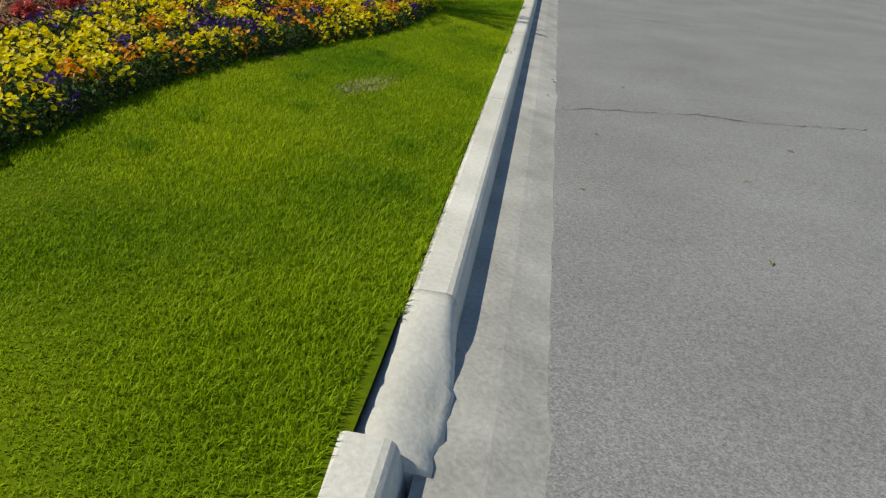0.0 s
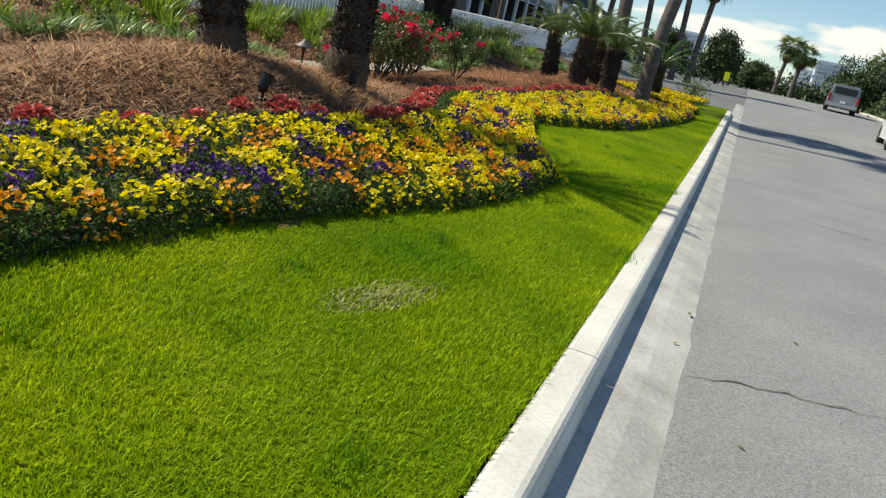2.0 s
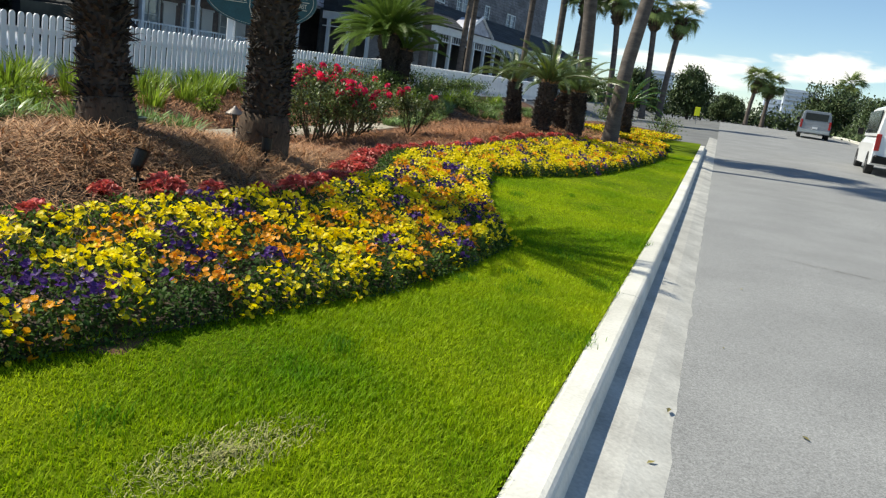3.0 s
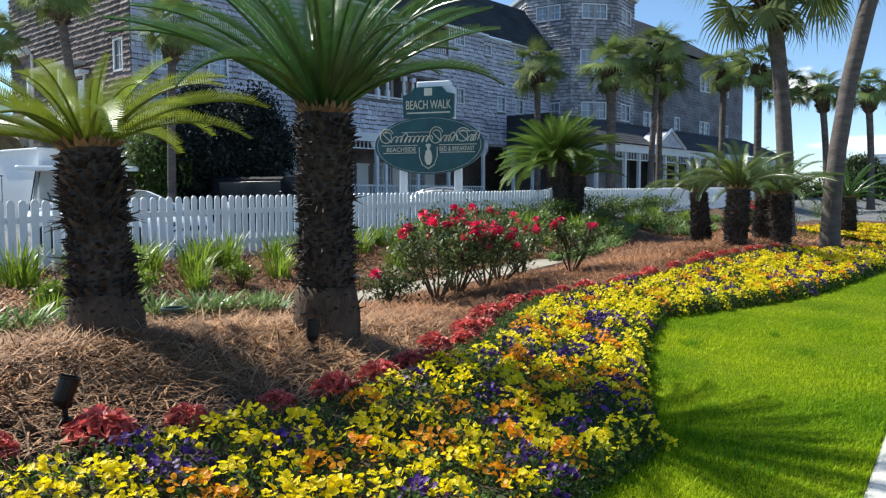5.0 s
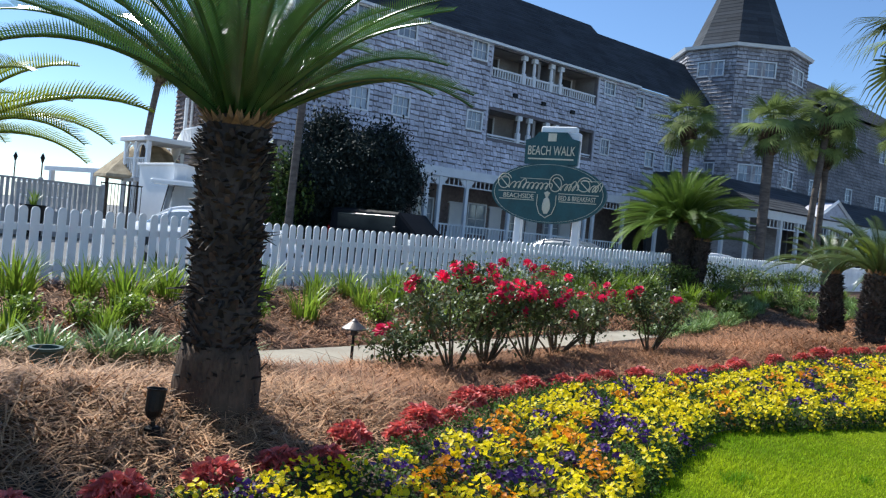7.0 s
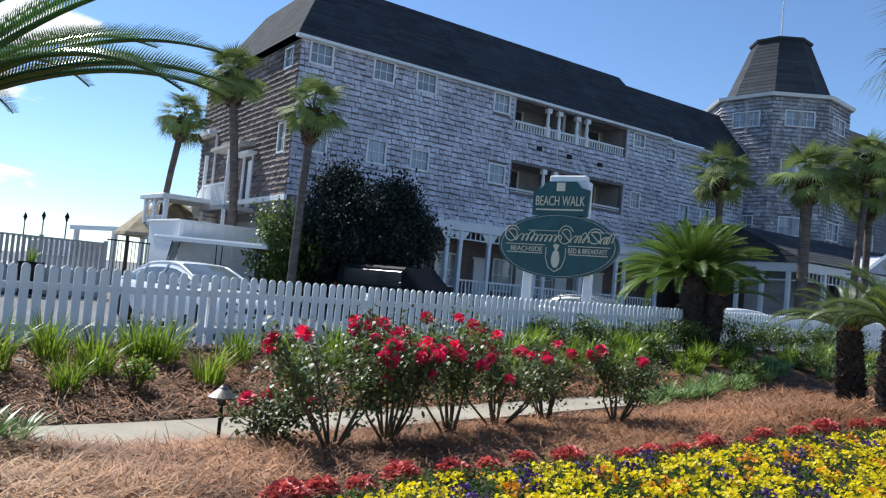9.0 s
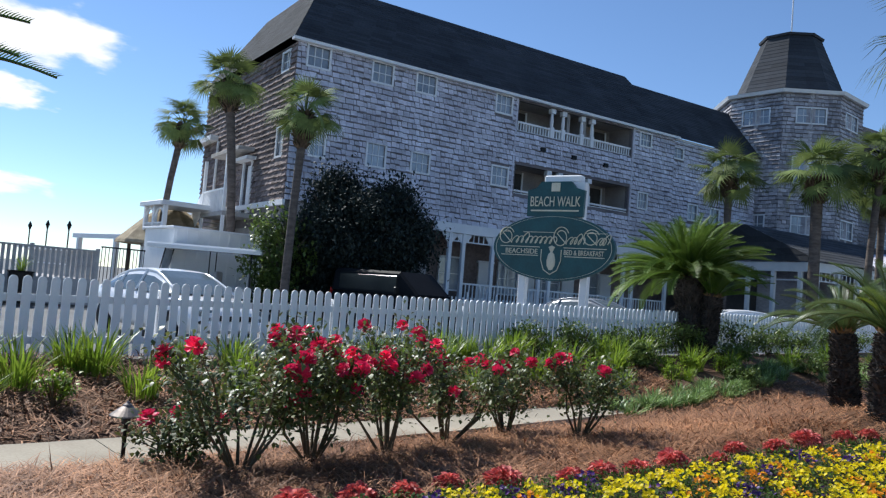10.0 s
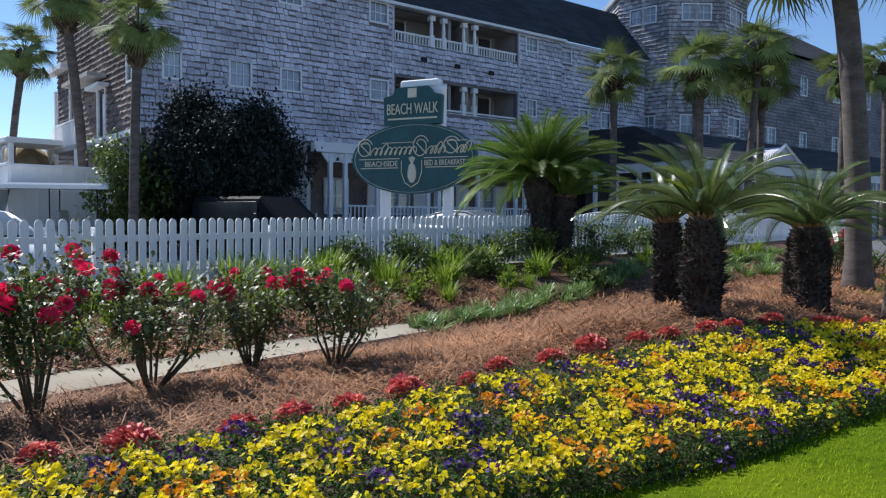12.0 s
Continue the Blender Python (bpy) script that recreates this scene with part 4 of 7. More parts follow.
shield = Shape().tube([(-0.3, -0.09, SZ - 0.05), (-0.3, -0.09, SZ - 0.35), (-0.2, -0.09, SZ - 0.62), (0, -0.09, SZ - 0.74), (0.2, -0.09, SZ - 0.62), (0.3, -0.09, SZ - 0.35), (0.3, -0.09, SZ - 0.05)], 0.016, 4)
shield.lathe([(0.05, -0.62), (0.12, -0.5), (0.13, -0.35), (0.09, -0.18), (0.03, -0.12), (0.1, 0.02), (0.02, 0.06)], 8, Matrix.Translation((0, -0.07, SZ)) @ Matrix.Diagonal((1, 0.3, 1, 1)))
part("pineapple_emblem", shield, GOLD, oval, "carved pineapple in a shield outline")

# ---- sago palms ----
def frond_mesh(name, length, lift, droop, material, n=46, leaf=0.2, seed=0, half=0.0046):
    """One arching feather frond from the origin along +x: stalk and two rows of narrow stiff leaflets."""
    r = random.Random(seed)
    s = Shape()
    pts, p, a = [], Vector((0, 0, 0)), radians(lift)
    for i in range(n + 1):
        pts.append(p.copy())
        p = p + Vector((math.cos(a), 0, math.sin(a))) * (length / n)
        a -= radians(droop) / n * (0.5 + 1.2 * i / n)
    k = 0
    for i in range(3, n):
        t = i / n
        d = (pts[i + 1] - pts[i]).normalized()
        up = Vector((-d.z, 0, d.x))
        w = leaf * (math.sin(min(0.95, 0.12 + 0.86 * t) * math.pi) ** 0.5) * r.uniform(0.88, 1.08)
        for side in (-1, 1):
            tip = pts[i] + d * w * 0.55 + Vector((0, side, 0)) * w * 0.82 + up * w * (0.5 if t < 0.9 else 0.3)
            mid = pts[i].lerp(tip, 0.5) + up * w * 0.06
            h = d * half
            b = len(s.v)
            s.v += [tuple(pts[i] - h), tuple(pts[i] + h), tuple(mid + h), tuple(mid - h), tuple(tip)]
            s.f += [(b, b + 1, b + 2, b + 3), (b + 3, b + 2, b + 4)]
    st = Shape().tube(pts[::6] + [pts[-1]], [0.014 * (1 - 0.8 * i / (n / 6 + 1)) for i in range(len(pts[::6]) + 1)], 4)
    b = len(s.v)
    s.v += st.v
    s.f += [tuple(q + b for q in f) for f in st.f]
    return s.mesh(name, material)


def sago_trunk(h, r0, r1, seed, bend=0.0):
    rg = random.Random(seed)
    s = Shape()
    prof = [(r0 * 1.02, -0.12), (r0 * 0.98, 0.05 * h), (r0 * 1.03, 0.3 * h), (r0 * 0.98, 0.6 * h), (r1 * 1.0, 0.85 * h), (r1 * 0.95, h), (r1 * 0.5, h + 0.1), (0.02, h + 0.14)]
    s.lathe(prof, 14)
    rows = int(h / 0.028)
    tiers = [rg.uniform(0.05, 0.95) * h for k in range(4)]
    for i in range(rows):
        z = h * (i + 0.5) / rows
        rad = float(np.interp(z, [p[1] for p in prof], [p[0] for p in prof]))
        n = 26
        for j in range(n):
            a = 6.2832 * (j + 0.5 * (i % 2) + rg.uniform(-0.45, 0.45)) / n
            skirt = max(math.exp(-((z - q) / 0.045) ** 2) for q in tiers)
            o = rg.uniform(0.008, 0.05) * (1 + 0.9 * skirt) * (1.5 if rg.random() < 0.06 + 0.08 * skirt else 1)
            m = Matrix.Translation((rad * math.cos(a), rad * math.sin(a), z)) @ pose(0, 0, rg.uniform(-0.012, 0.012), rg.uniform(-20, 20), rg.uniform(-55, 5), math.degrees(a))
            s.add([(-0.03, -0.023, -0.012), (-0.03, 0.023, -0.012), (-0.03, 0, 0.018), (o, -0.009, 0.0), (o, 0.009, 0.0)], [(0, 3, 4, 1), (0, 2, 3), (1, 4, 2), (2, 4, 3)], m)
    for q in (0.42, 0.63):
        for j in range(46):
            a, L = rg.uniform(0, 6.2832), rg.uniform(0.05, 0.13)
            m = Matrix.Translation((r1 * math.cos(a), r1 * math.sin(a), h * q + rg.uniform(-0.03, 0.03))) @ pose(0, 0, 0, rg.uniform(-20, 20), rg.uniform(-25, 35), math.degrees(a))
            s.add([(-0.03, -0.012, 0), (-0.03, 0.012, 0), (-0.03, 0, 0.012), (L, -0.003, 0.0), (L, 0.003, 0.0)], [(0, 3, 4, 1), (0, 2, 3), (1, 4, 2), (2, 4, 3)], m)
    if bend:
        s.v = [(x + bend * z * z / (h * h), y, z) for x, y, z in s.v]
    return s


FRONDS = {}


def frond(kind, k):
    if (kind, k) not in FRONDS:
        mat = {"young": SAGO_YOUNG, "dark": SAGO_DARK, "bushy": SAGO_OLIVE, "arching": SAGO_GREY}[kind]
        FRONDS[kind, k] = frond_mesh("frond", 1.0, 0, {"young": [38, 54, 70], "dark": [34, 48, 66], "bushy": [30, 46, 68], "arching": [52, 72, 94]}[kind][k], mat, {"young": 64, "dark": 110, "bushy": 64, "arching": 64}[kind], {"young": 0.125, "dark": 0.095, "bushy": 0.125, "arching": 0.115}[kind], k, {"dark": 0.0025, "young": 0.0046, "bushy": 0.0042, "arching": 0.0042}[kind])
    return FRONDS[kind, k]


def sago(x, y, h, r0, r1, size, count, kind, label, seed, lean=(0, 0), low=-5, tuft=0, high=84, group="sago palms"):
    rg = random.Random(seed)
    t = thing("sago_palm", label, "palm", Matrix.Translation((x, y, land(x, y) - 0.02)) @ pose(0, 0, 0, lean[0], lean[1], 0), group)
    part("trunk", sago_trunk(h, r0, r1, seed), SAGO_BARK, t)
    for i in range(count):
        az = 137.5 * i + rg.uniform(-9, 9)
        f = (i + 0.5) / count
        el = high - (high - low) * f ** 0.9 + rg.uniform(-5, 5)
        s = size * rg.uniform(0.85, 1.08) * ((0.5 + 0.55 * f) if kind == "young" else (0.8 + 0.25 * f))
        m = Matrix.Translation((0.07 * math.cos(radians(az)), 0.07 * math.sin(radians(az)), h + 0.02)) @ pose(0, 0, 0, 0, -el, az) @ Matrix.Diagonal((s, s, s, 1))
        part("frond", frond(kind, rg.choice((0, 1, 1, 2) if f > 0.4 else (0, 0, 1))), None, t, m=m)
    if seed < 3:
        collar = Shape().lathe([(r0 + 0.05, -0.1), (r0 + 0.052, 0.05), (r0 + 0.046, 0.12 * h), (r0 + 0.036, 0.2 * h), (r0 + 0.012, 0.25 * h)], 40)
        collar.v = [(p * k, q * k, z) for p, q, z in collar.v for k in [1 + 0.09 * noise.noise((p * 40, q * 40, z * 9))]]
        part("fibrous_base", collar, TRUNK_BASE, t, "matted brown fibre round the foot of the trunk", True)
    if tuft:
        for i in range(tuft):
            m = Matrix.Translation((0, 0, h + 0.02)) @ pose(0, 0, 0, 0, -rg.uniform(50, 85), rg.uniform(0, 360)) @ Matrix.Diagonal((size * 0.55,) * 3 + (1,))
            part("young_frond", frond("young", 0), None, t, m=m)
    s = Shape()
    for i in range(70):
        a, e = rg.uniform(0, 360), rg.uniform(20, 80)
        s.add([(0.02, -0.025, 0), (0.02, 0.025, 0), (0.13 * rg.uniform(0.5, 1), 0, 0.01), (0.02, 0, 0.03)], [(0, 2, 1), (0, 3, 2), (1, 2, 3)], Matrix.Translation((r1 * 0.75 * math.cos(radians(a)), r1 * 0.75 * math.sin(radians(a)), h)) @ pose(0, 0, 0, 0, -e, a))
    tagged(part("leaf_base_ring", s, LEAF_BASE, t, "pale brown cut leaf bases"), kind="stuff")
    return t


sago(-3.87, 7.0, 1.08, 0.158, 0.165, 1.05, 32, "young", "sago palm with a flat crown of fresh yellow-green fronds", 1, (1.5, -5), 20, high=74)
sago(-3.38, 8.29, 1.49, 0.172, 0.172, 1.38, 46, "dark", "tall sago palm with shaggy dark trunk and deep green fronds", 2, (2, 2), 34)
sago(-3.17, 18.36, 0.98, 0.18, 0.18, 1.18, 32, "arching", "sago palm with pale drooping old fronds and a yellow-green heart", 3, (2, 3), 22, 7)
sago(-4.02, 19.36, 0.99, 0.16, 0.15, 1.1, 28, "arching", "sago palm in a close group on the straw mound", 4, (0, -4), 24)
sago(-2.86, 20.65, 1.0, 0.18, 0.17, 1.18, 32, "arching", "sago palm in a close group on the straw mound", 5, (2, -1), 22)
sago(-3.5, 21.9, 0.95, 0.18, 0.17, 1.15, 36, "arching", "sago palm in a close group on the straw mound", 6, (0, 5), 24)
sago(-2.4, 26.5, 1.0, 0.2, 0.19, 1.2, 22, "dark", "sago palm behind the group on the straw mound", 7, (0, 0), 12)
sago(-8.72, 23.3, 1.62, 0.24, 0.34, 1.7, 120, "bushy", "broad-topped sago palm standing against the white fence", 8, (0, -7), 6, high=86)
sago(-8.56, 23.45, 1.25, 0.2, 0.2, 1.15, 22, "bushy", "slim second sago trunk against the white fence", 9, (0, 6), 25)


# ---- cabbage palms ----
def fan_mesh(seed):
    """A stiff fan leaf on its stalk, folded along the middle, with split drooping tips."""
    rg = random.Random(seed)
    s = Shape().tube([(0, 0, 0), (0.42, 0, 0.04), (0.82, 0, 0.0)], [0.022, 0.016, 0.012], 4)
    hang = radians((18, 42, 62, 32)[seed % 4])
    n = 26
    for i in range(n):
        a = radians(-112 + 224 * i / (n - 1) + rg.uniform(-2, 2))
        ln = 0.68 * (0.72 + 0.28 * math.cos(a * 0.7)) * rg.uniform(0.85, 1.1)
        d = Vector((math.cos(a) * math.cos(hang), math.sin(a), -math.cos(a) * math.sin(hang) - 0.18 * abs(math.sin(a))))
        q = Vector((-math.sin(a) * math.cos(hang), math.cos(a), math.sin(a) * math.sin(hang))) * 0.025
        o = Vector((0.82, 0, 0))
        p1, p2, p3 = o + d * ln * 0.5, o + d * ln * 0.82 + Vector((0, 0, -0.03)), o + d * ln + Vector((0.0, 0, -0.1 - 0.16 * rg.random()))
        s.add([tuple(o), tuple(p1 - q), tuple(p1 + q), tuple(p2 - q * 0.45), tuple(p2 + q * 0.45), tuple(p3)], [(0, 1, 2), (1, 3, 4, 2), (3, 5, 4)])
    return s.mesh("fan_leaf", FAN)


FANS = [fan_mesh(k) for k in range(4)]


def cabbage(x, y, z, h, label, seed, r=0.16, lean=0.0, toward=0.0, size=1.0, count=27, boots=1.1):
    rg = random.Random(seed)
    t = thing("cabbage_palm", label, "palm", pose(x, y, z), "cabbage palms")
    dx, dy = math.cos(radians(toward)) * lean, math.sin(radians(toward)) * lean
    at = lambda f: (dx * f * f, dy * f * f, h * f)
    fs = [0, 0.02, 0.1, 0.3, 0.5, 0.7, 0.88, 1.0]
    part("trunk", Shape().tube([at(f) for f in fs], [r * 1.35, r * 1.2, r, r * 0.95, r * 0.9, r * 0.9, r * 0.95, r * 0.7], 12), PALM_BARK, t, smooth=True)
    s = Shape()
    for i in range(230):
        f = 1 - boots / h * rg.random() ** 1.3
        a = rg.uniform(0, 360)
        s.add([(-0.02, -0.06, -0.1), (-0.02, 0.06, -0.1), (0.16, 0.02, 0.14), (0.16, -0.02, 0.14), (0.0, 0, 0.1)], [(0, 1, 2, 3), (0, 3, 4), (1, 4, 2), (3, 2, 4)],
              Matrix.Translation(at(f)) @ pose(0, 0, 0, 0, rg.uniform(-25, 25), a) @ Matrix.Translation((r * (0.9 + 0.75 * math.sin(math.pi * min(1, (1 - f) * h / boots))), 0, 0)))
    tagged(part("boot_jacket", s, BOOT, t, "rough brown leaf boots"), kind="stuff")
    for i in range(count):
        f = (i + 0.5) / count
        el = 82 - 120 * f + rg.uniform(-20, 20)
        k = size * rg.uniform(0.85, 1.15)
        part("fan_leaf", FANS[i % 4], None, t, m=Matrix.Translation(at(1)) @ pose(0, 0, 0, 0, -el, 137.5 * i + rg.uniform(-10, 10)) @ pose(0, 0, 0, rg.uniform(-45, 45)) @ Matrix.Diagonal((k, k, k, 1)))
    return t


CABBAGES = [
    # x, y, ground, height, lean, toward, size, trunk radius
    (-37.4, 22.2, 0.3, 8.6, 0.75, 88, 1.08, 0.17), (-31.0, 23.1, 0.3, 9.5, 0.8, 270, 1.12, 0.2), (-22.3, 21.1, 0.3, 6.9, 0.2, 90, 0.92, 0.15),
    (-20.7, 44.9, 0.6, 8.3, 0.3, 120, 1.35, 0.2), (-16.3, 45.1, 0.6, 7.8, 0.3, 290, 1.5, 0.28), (-14.6, 46.6, 0.6, 8.8, 0.5, 30, 1.35, 0.18), (-14.6, 48.0, 0.6, 7.4, 0.4, 300, 1.2, 0.18),
    (-12.1, 51.7, 0.6, 8.2, 0.3, 90, 1.2, 0.2), (-3.5, 24.6, 0.5, 6.1, 0.5, 190, 1.45, 0.2), (-2.1, 21.4, 0.45, 6.6, 1.1, 20, 1.45, 0.17),
    (-9.7, 50.0, 0.7, 7.9, 0.2, 270, 1.2, 0.22), (-8.6, 50.0, 0.7, 6.6, 0.2, 30, 1.1, 0.18), (-6.1, 49.5, 0.8, 6.2, 0.4, 180, 1.0, 0.18), (-4.1, 50.0, 0.8, 6.1, 0.3, 200, 0.95, 0.18), (-3.2, 51.0, 0.8, 5.9, 0.3, 0, 0.95, 0.18),
]
for k, (x, y, z, h, ln, tw, sz, r) in enumerate(CABBAGES):
    cabbage(x, y, z - 0.05, h, "tall cabbage palm with rough grey trunk and fan-leaved crown", 20 + k, r, ln, tw, sz)

# ---- planting ----
gen = np.random.default_rng(5)


def tufts(xy_z, height, width, bend, segs=2, heading=None):
    """Curved tapering blades rooted at the given points; returns verts and triangles."""
    n = len(xy_z)
    a = gen.uniform(0, 2 * np.pi, n) if heading is None else heading
    d = np.stack([np.cos(a), np.sin(a), 0 * a], 1)
    q = np.stack([-np.sin(a), np.cos(a), 0 * a], 1) * (np.asarray(width) / 2 * np.ones(n))[:, None]
    h, b = (np.asarray(height) * np.ones(n))[:, None], (np.asarray(bend) * np.ones(n))[:, None]
    rows = []
    for i in range(segs):
        t = i / segs
        c = xy_z + np.array([0, 0, 1]) * h * (t - 0.25 * b * t * t) + d * h * b * t * t
        rows += [c - q * (1 - 0.35 * t), c + q * (1 - 0.35 * t)]
    rows.append(xy_z + np.array([0, 0, 1]) * h * (1 - 0.25 * b) + d * h * b)
    v = np.stack(rows, 1)
    k = v.shape[1]
    f = []
    for i in range(segs - 1):
        f += [(2 * i, 2 * i + 1, 2 * i + 3), (2 * i, 2 * i + 3, 2 * i + 2)]
    f.append((k - 3, k - 2, k - 1))
    faces = (np.arange(n)[:, None, None] * k + np.array(f)[None]).reshape(-1, 3)
    return v.reshape(-1, 3), faces


def stuff(name, label, category, v, f, material):
    return tagged(new(name, blades(name, v, f, material)), label, category, kind="stuff")


# lawn blades, dense near the walk
def lawn_points(n, y0, y1):
    y = gen.uniform(y0, y1, n)
    x0 = front_x(y) + 0.0
    x = x0 + (np.where(y < 1.4, -0.2, -0.152) - x0) * gen.uniform(0, 1, n)
    return x, y


pts = []
for n, y0, y1 in ((84000, -0.8, 1.5), (170000, 1.5, 7.5), (84000, 7.5, 13.5), (26000, 13.5, 23)):
    pts.append(lawn_points(n, y0, y1))
gx_, gy_ = np.concatenate([p[0] for p in pts]), np.concatenate([p[1] for p in pts])
bare = ((gx_ + 0.93 - 0.28 * (gy_ - 4.32)) / 0.13) ** 2 + ((gy_ - 4.32) / 0.34) ** 2 + 0.5 * np.sin(gx_ * 31) * np.sin(gy_ * 23)
keep = (bare > 1) | (gen.uniform(0, 1, len(gx_)) < 0.35)
gx_, gy_ = gx_[keep], gy_[keep]
root = np.stack([gx_, gy_, land(gx_, gy_) - 0.004], 1)
patch = 0.5 + 0.5 * np.sin(gx_ * 3.1 + 1.3 * np.sin(gy_ * 1.7)) * np.sin(gy_ * 2.3 + 0.6)
v, f = tufts(root, gen.uniform(0.016, 0.034, len(root)) * (0.8 + 0.5 * patch), gen.uniform(0.003, 0.0055, len(root)), gen.uniform(0.2, 1.0, len(root)))
stuff("lawn_grass", "short bright green mown grass blades", "grass", v, f, BLADE)
n = 1500
a, r = gen.uniform(0, 6.28, n), gen.uniform(0, 1.1, n)
dy = 4.32 + 0.34 * r * np.sin(a)
dx = -0.93 + 0.28 * (dy - 4.32) + 0.13 * r * np.cos(a)
v, f = tufts(np.stack([dx, dy, land(dx, dy)], 1), gen.uniform(0.012, 0.03, n), 0.005, gen.uniform(0.6, 1.4, n))
stuff("dry_patch", "thin dry straw-coloured patch in the lawn", "grass", v, f, DRY)
# darker tufts left long by the mower
ty, tx = gen.uniform(1.8, 13.0, 26), gen.uniform(0, 1, 26)
tx = front_x(ty) + 0.12 + (-0.3 - front_x(ty)) * tx
k = np.repeat(np.arange(26), 110)
tx, ty = tx[k] + gen.normal(0, 0.045, len(k)), ty[k] + gen.normal(0, 0.06, len(k))
v, f = tufts(np.stack([tx, ty, land(tx, ty)], 1), gen.uniform(0.035, 0.06, len(k)), 0.0045, gen.uniform(0.2, 0.9, len(k)))
stuff("long_grass_tufts", "darker uncut tufts scattered in the lawn", "grass", v, f, LONG_BLADE)
# longer grass against kerb and bed edge
n = 9000
ey = gen.uniform(1.5, 22, n)
ex = np.where(gen.uniform(0, 1, n) < 0.3, -0.172 - np.abs(gen.normal(0, 0.012, n)), front_x(ey) + np.abs(gen.normal(0, 0.03, n)))
v, f = tufts(np.stack([ex, ey, land(ex, ey)], 1), gen.uniform(0.03, 0.065, n), 0.005, gen.uniform(0.2, 0.8, n))
stuff("edge_grass", "longer uncut grass along the bed edge", "grass", v, f, BLADE)

# pine straw needles
def needles(n, y0, y1, x0, x1, wide):
    y = gen.uniform(y0, y1, n)
    x = gen.uniform(x0, x1, n)
    ok = (x < back_x(y) + 0.12 - 0.5 * gen.uniform(0, 1, n) ** 2) & ~((x > path_far(y) + 0.02) & (x < path_near(y) - 0.02) & (y < 17.3))
    x, y = x[ok], y[ok]
    k = len(x)
    a, l = gen.uniform(0, 6.28, k), gen.uniform(0.1, 0.28, k)
    z = land(x, y) + gen.uniform(0.0, 0.035, k)
    d = np.stack([np.cos(a), np.sin(a), gen.normal(0, 0.22, k)], 1) * l[:, None]
    q = np.stack([-np.sin(a), np.cos(a), 0 * a], 1) * (wide * gen.uniform(0.5, 1.6, k))[:, None]
    c = np.stack([x, y, z], 1)
    m = c + d * 0.5 + np.array([0, 0, 1]) * gen.uniform(0.0, 0.03, k)[:, None]
    e = c + d
    v = np.stack([c - q, c + q, m - q, m + q, e], 1).reshape(-1, 3)
    f = (np.arange(k)[:, None, None] * 5 + np.array([(0, 1, 3), (0, 3, 2), (2, 3, 4)])[None]).reshape(-1, 3)
    return v, f


stuff("pine_straw", "loose pale brown pine straw needles round the palms", "mulch", *needles(84000, 3.0, 9.6, -5.4, -2.2, 0.0026), STRAW)
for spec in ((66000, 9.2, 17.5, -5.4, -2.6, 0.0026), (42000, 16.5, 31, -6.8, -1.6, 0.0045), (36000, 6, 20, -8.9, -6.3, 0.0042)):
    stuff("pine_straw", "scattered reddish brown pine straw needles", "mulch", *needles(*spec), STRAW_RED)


# pansy bed
def bed_top(x, y):
    fx, bx = front_x(y), back_x(y)
    e = np.clip(np.minimum((fx + 0.06 - x) / 0.12, (x - bx + 0.05) / 0.2), 0, 1)
    return land(x, y) + 0.03 + 0.1 * np.sqrt(e) + 0.025 * np.sin(x * 21 + 2 * np.sin(y * 5)) * np.sin(y * 19) * e


def bed_points(n, y0, y1, pad=0.0):
    y = gen.uniform(y0, y1, n)
    fx, bx = front_x(y) + 0.02, back_x(y) + 0.12
    return fx + (bx - fx) * gen.uniform(pad, 1 - pad, n), y


def pansies(x, y, size, dome=0.0):
    """Open five-petalled flowers turned up and to the sun."""
    n = len(x)
    lean, turn = np.clip(gen.normal(0.75, 0.35, n), 0, 1.5), gen.uniform(0, 6.28, n)
    up = np.stack([np.sin(lean) * np.cos(turn), np.sin(lean) * np.sin(turn), np.cos(lean)], 1)
    s = np.cross(up, np.array([0.3, 0.2, 0.9]))
    s /= np.linalg.norm(s, axis=1)[:, None]
    t = np.cross(up, s)
    c = np.stack([x, y, bed_top(x, y) + dome + gen.uniform(-0.02, 0.03, n)], 1)
    rows, f = [c - up * (size * 0.2)[:, None]], []
    for k in range(5):
        for da, rr, lift in ((-0.6, 0.95, 0.03), (0.0, 1.04, 0.1), (0.6, 0.95, 0.06)):
            a = 6.2832 * k / 5 + da + gen.normal(0, 0.08, n)
            r = size * rr * gen.uniform(0.85, 1.15, n)
            rows.append(c + s * (np.cos(a) * r)[:, None] + t * (np.sin(a) * r)[:, None] + up * (size * (lift + gen.normal(0, 0.08, n)))[:, None])
        b = 1 + 3 * k
        f += [(0, b, b + 1), (0, b + 1, b + 2)]
    v = np.stack(rows, 1).reshape(-1, 3)
    return v, (np.arange(n)[:, None, None] * 16 + np.array(f)[None]).reshape(-1, 3)


def leaves(x, y, z, size, flat=0.5):
    n = len(x)
    a, e = gen.uniform(0, 6.28, n), gen.normal(0.35, flat, n)
    d = np.stack([np.cos(a) * np.cos(e), np.sin(a) * np.cos(e), np.sin(e)], 1)
    q = np.stack([-np.sin(a), np.cos(a), gen.normal(0, 0.25, n)], 1)
    c = np.stack([x, y, z], 1)
    size = (np.asarray(size) * np.ones(n))[:, None]
    m = c + d * size * 0.5 + np.array([0, 0, 0.15]) * size
    v = np.stack([c, m - q * size * 0.3, m + q * size * 0.3, c + d * size], 1).reshape(-1, 3)
    return v, (np.arange(n)[:, None, None] * 4 + np.array([(0, 1, 2), (1, 3, 2)])[None]).reshape(-1, 3)


heads = {"yellow": [], "orange": [], "purple": []}
mounds = []
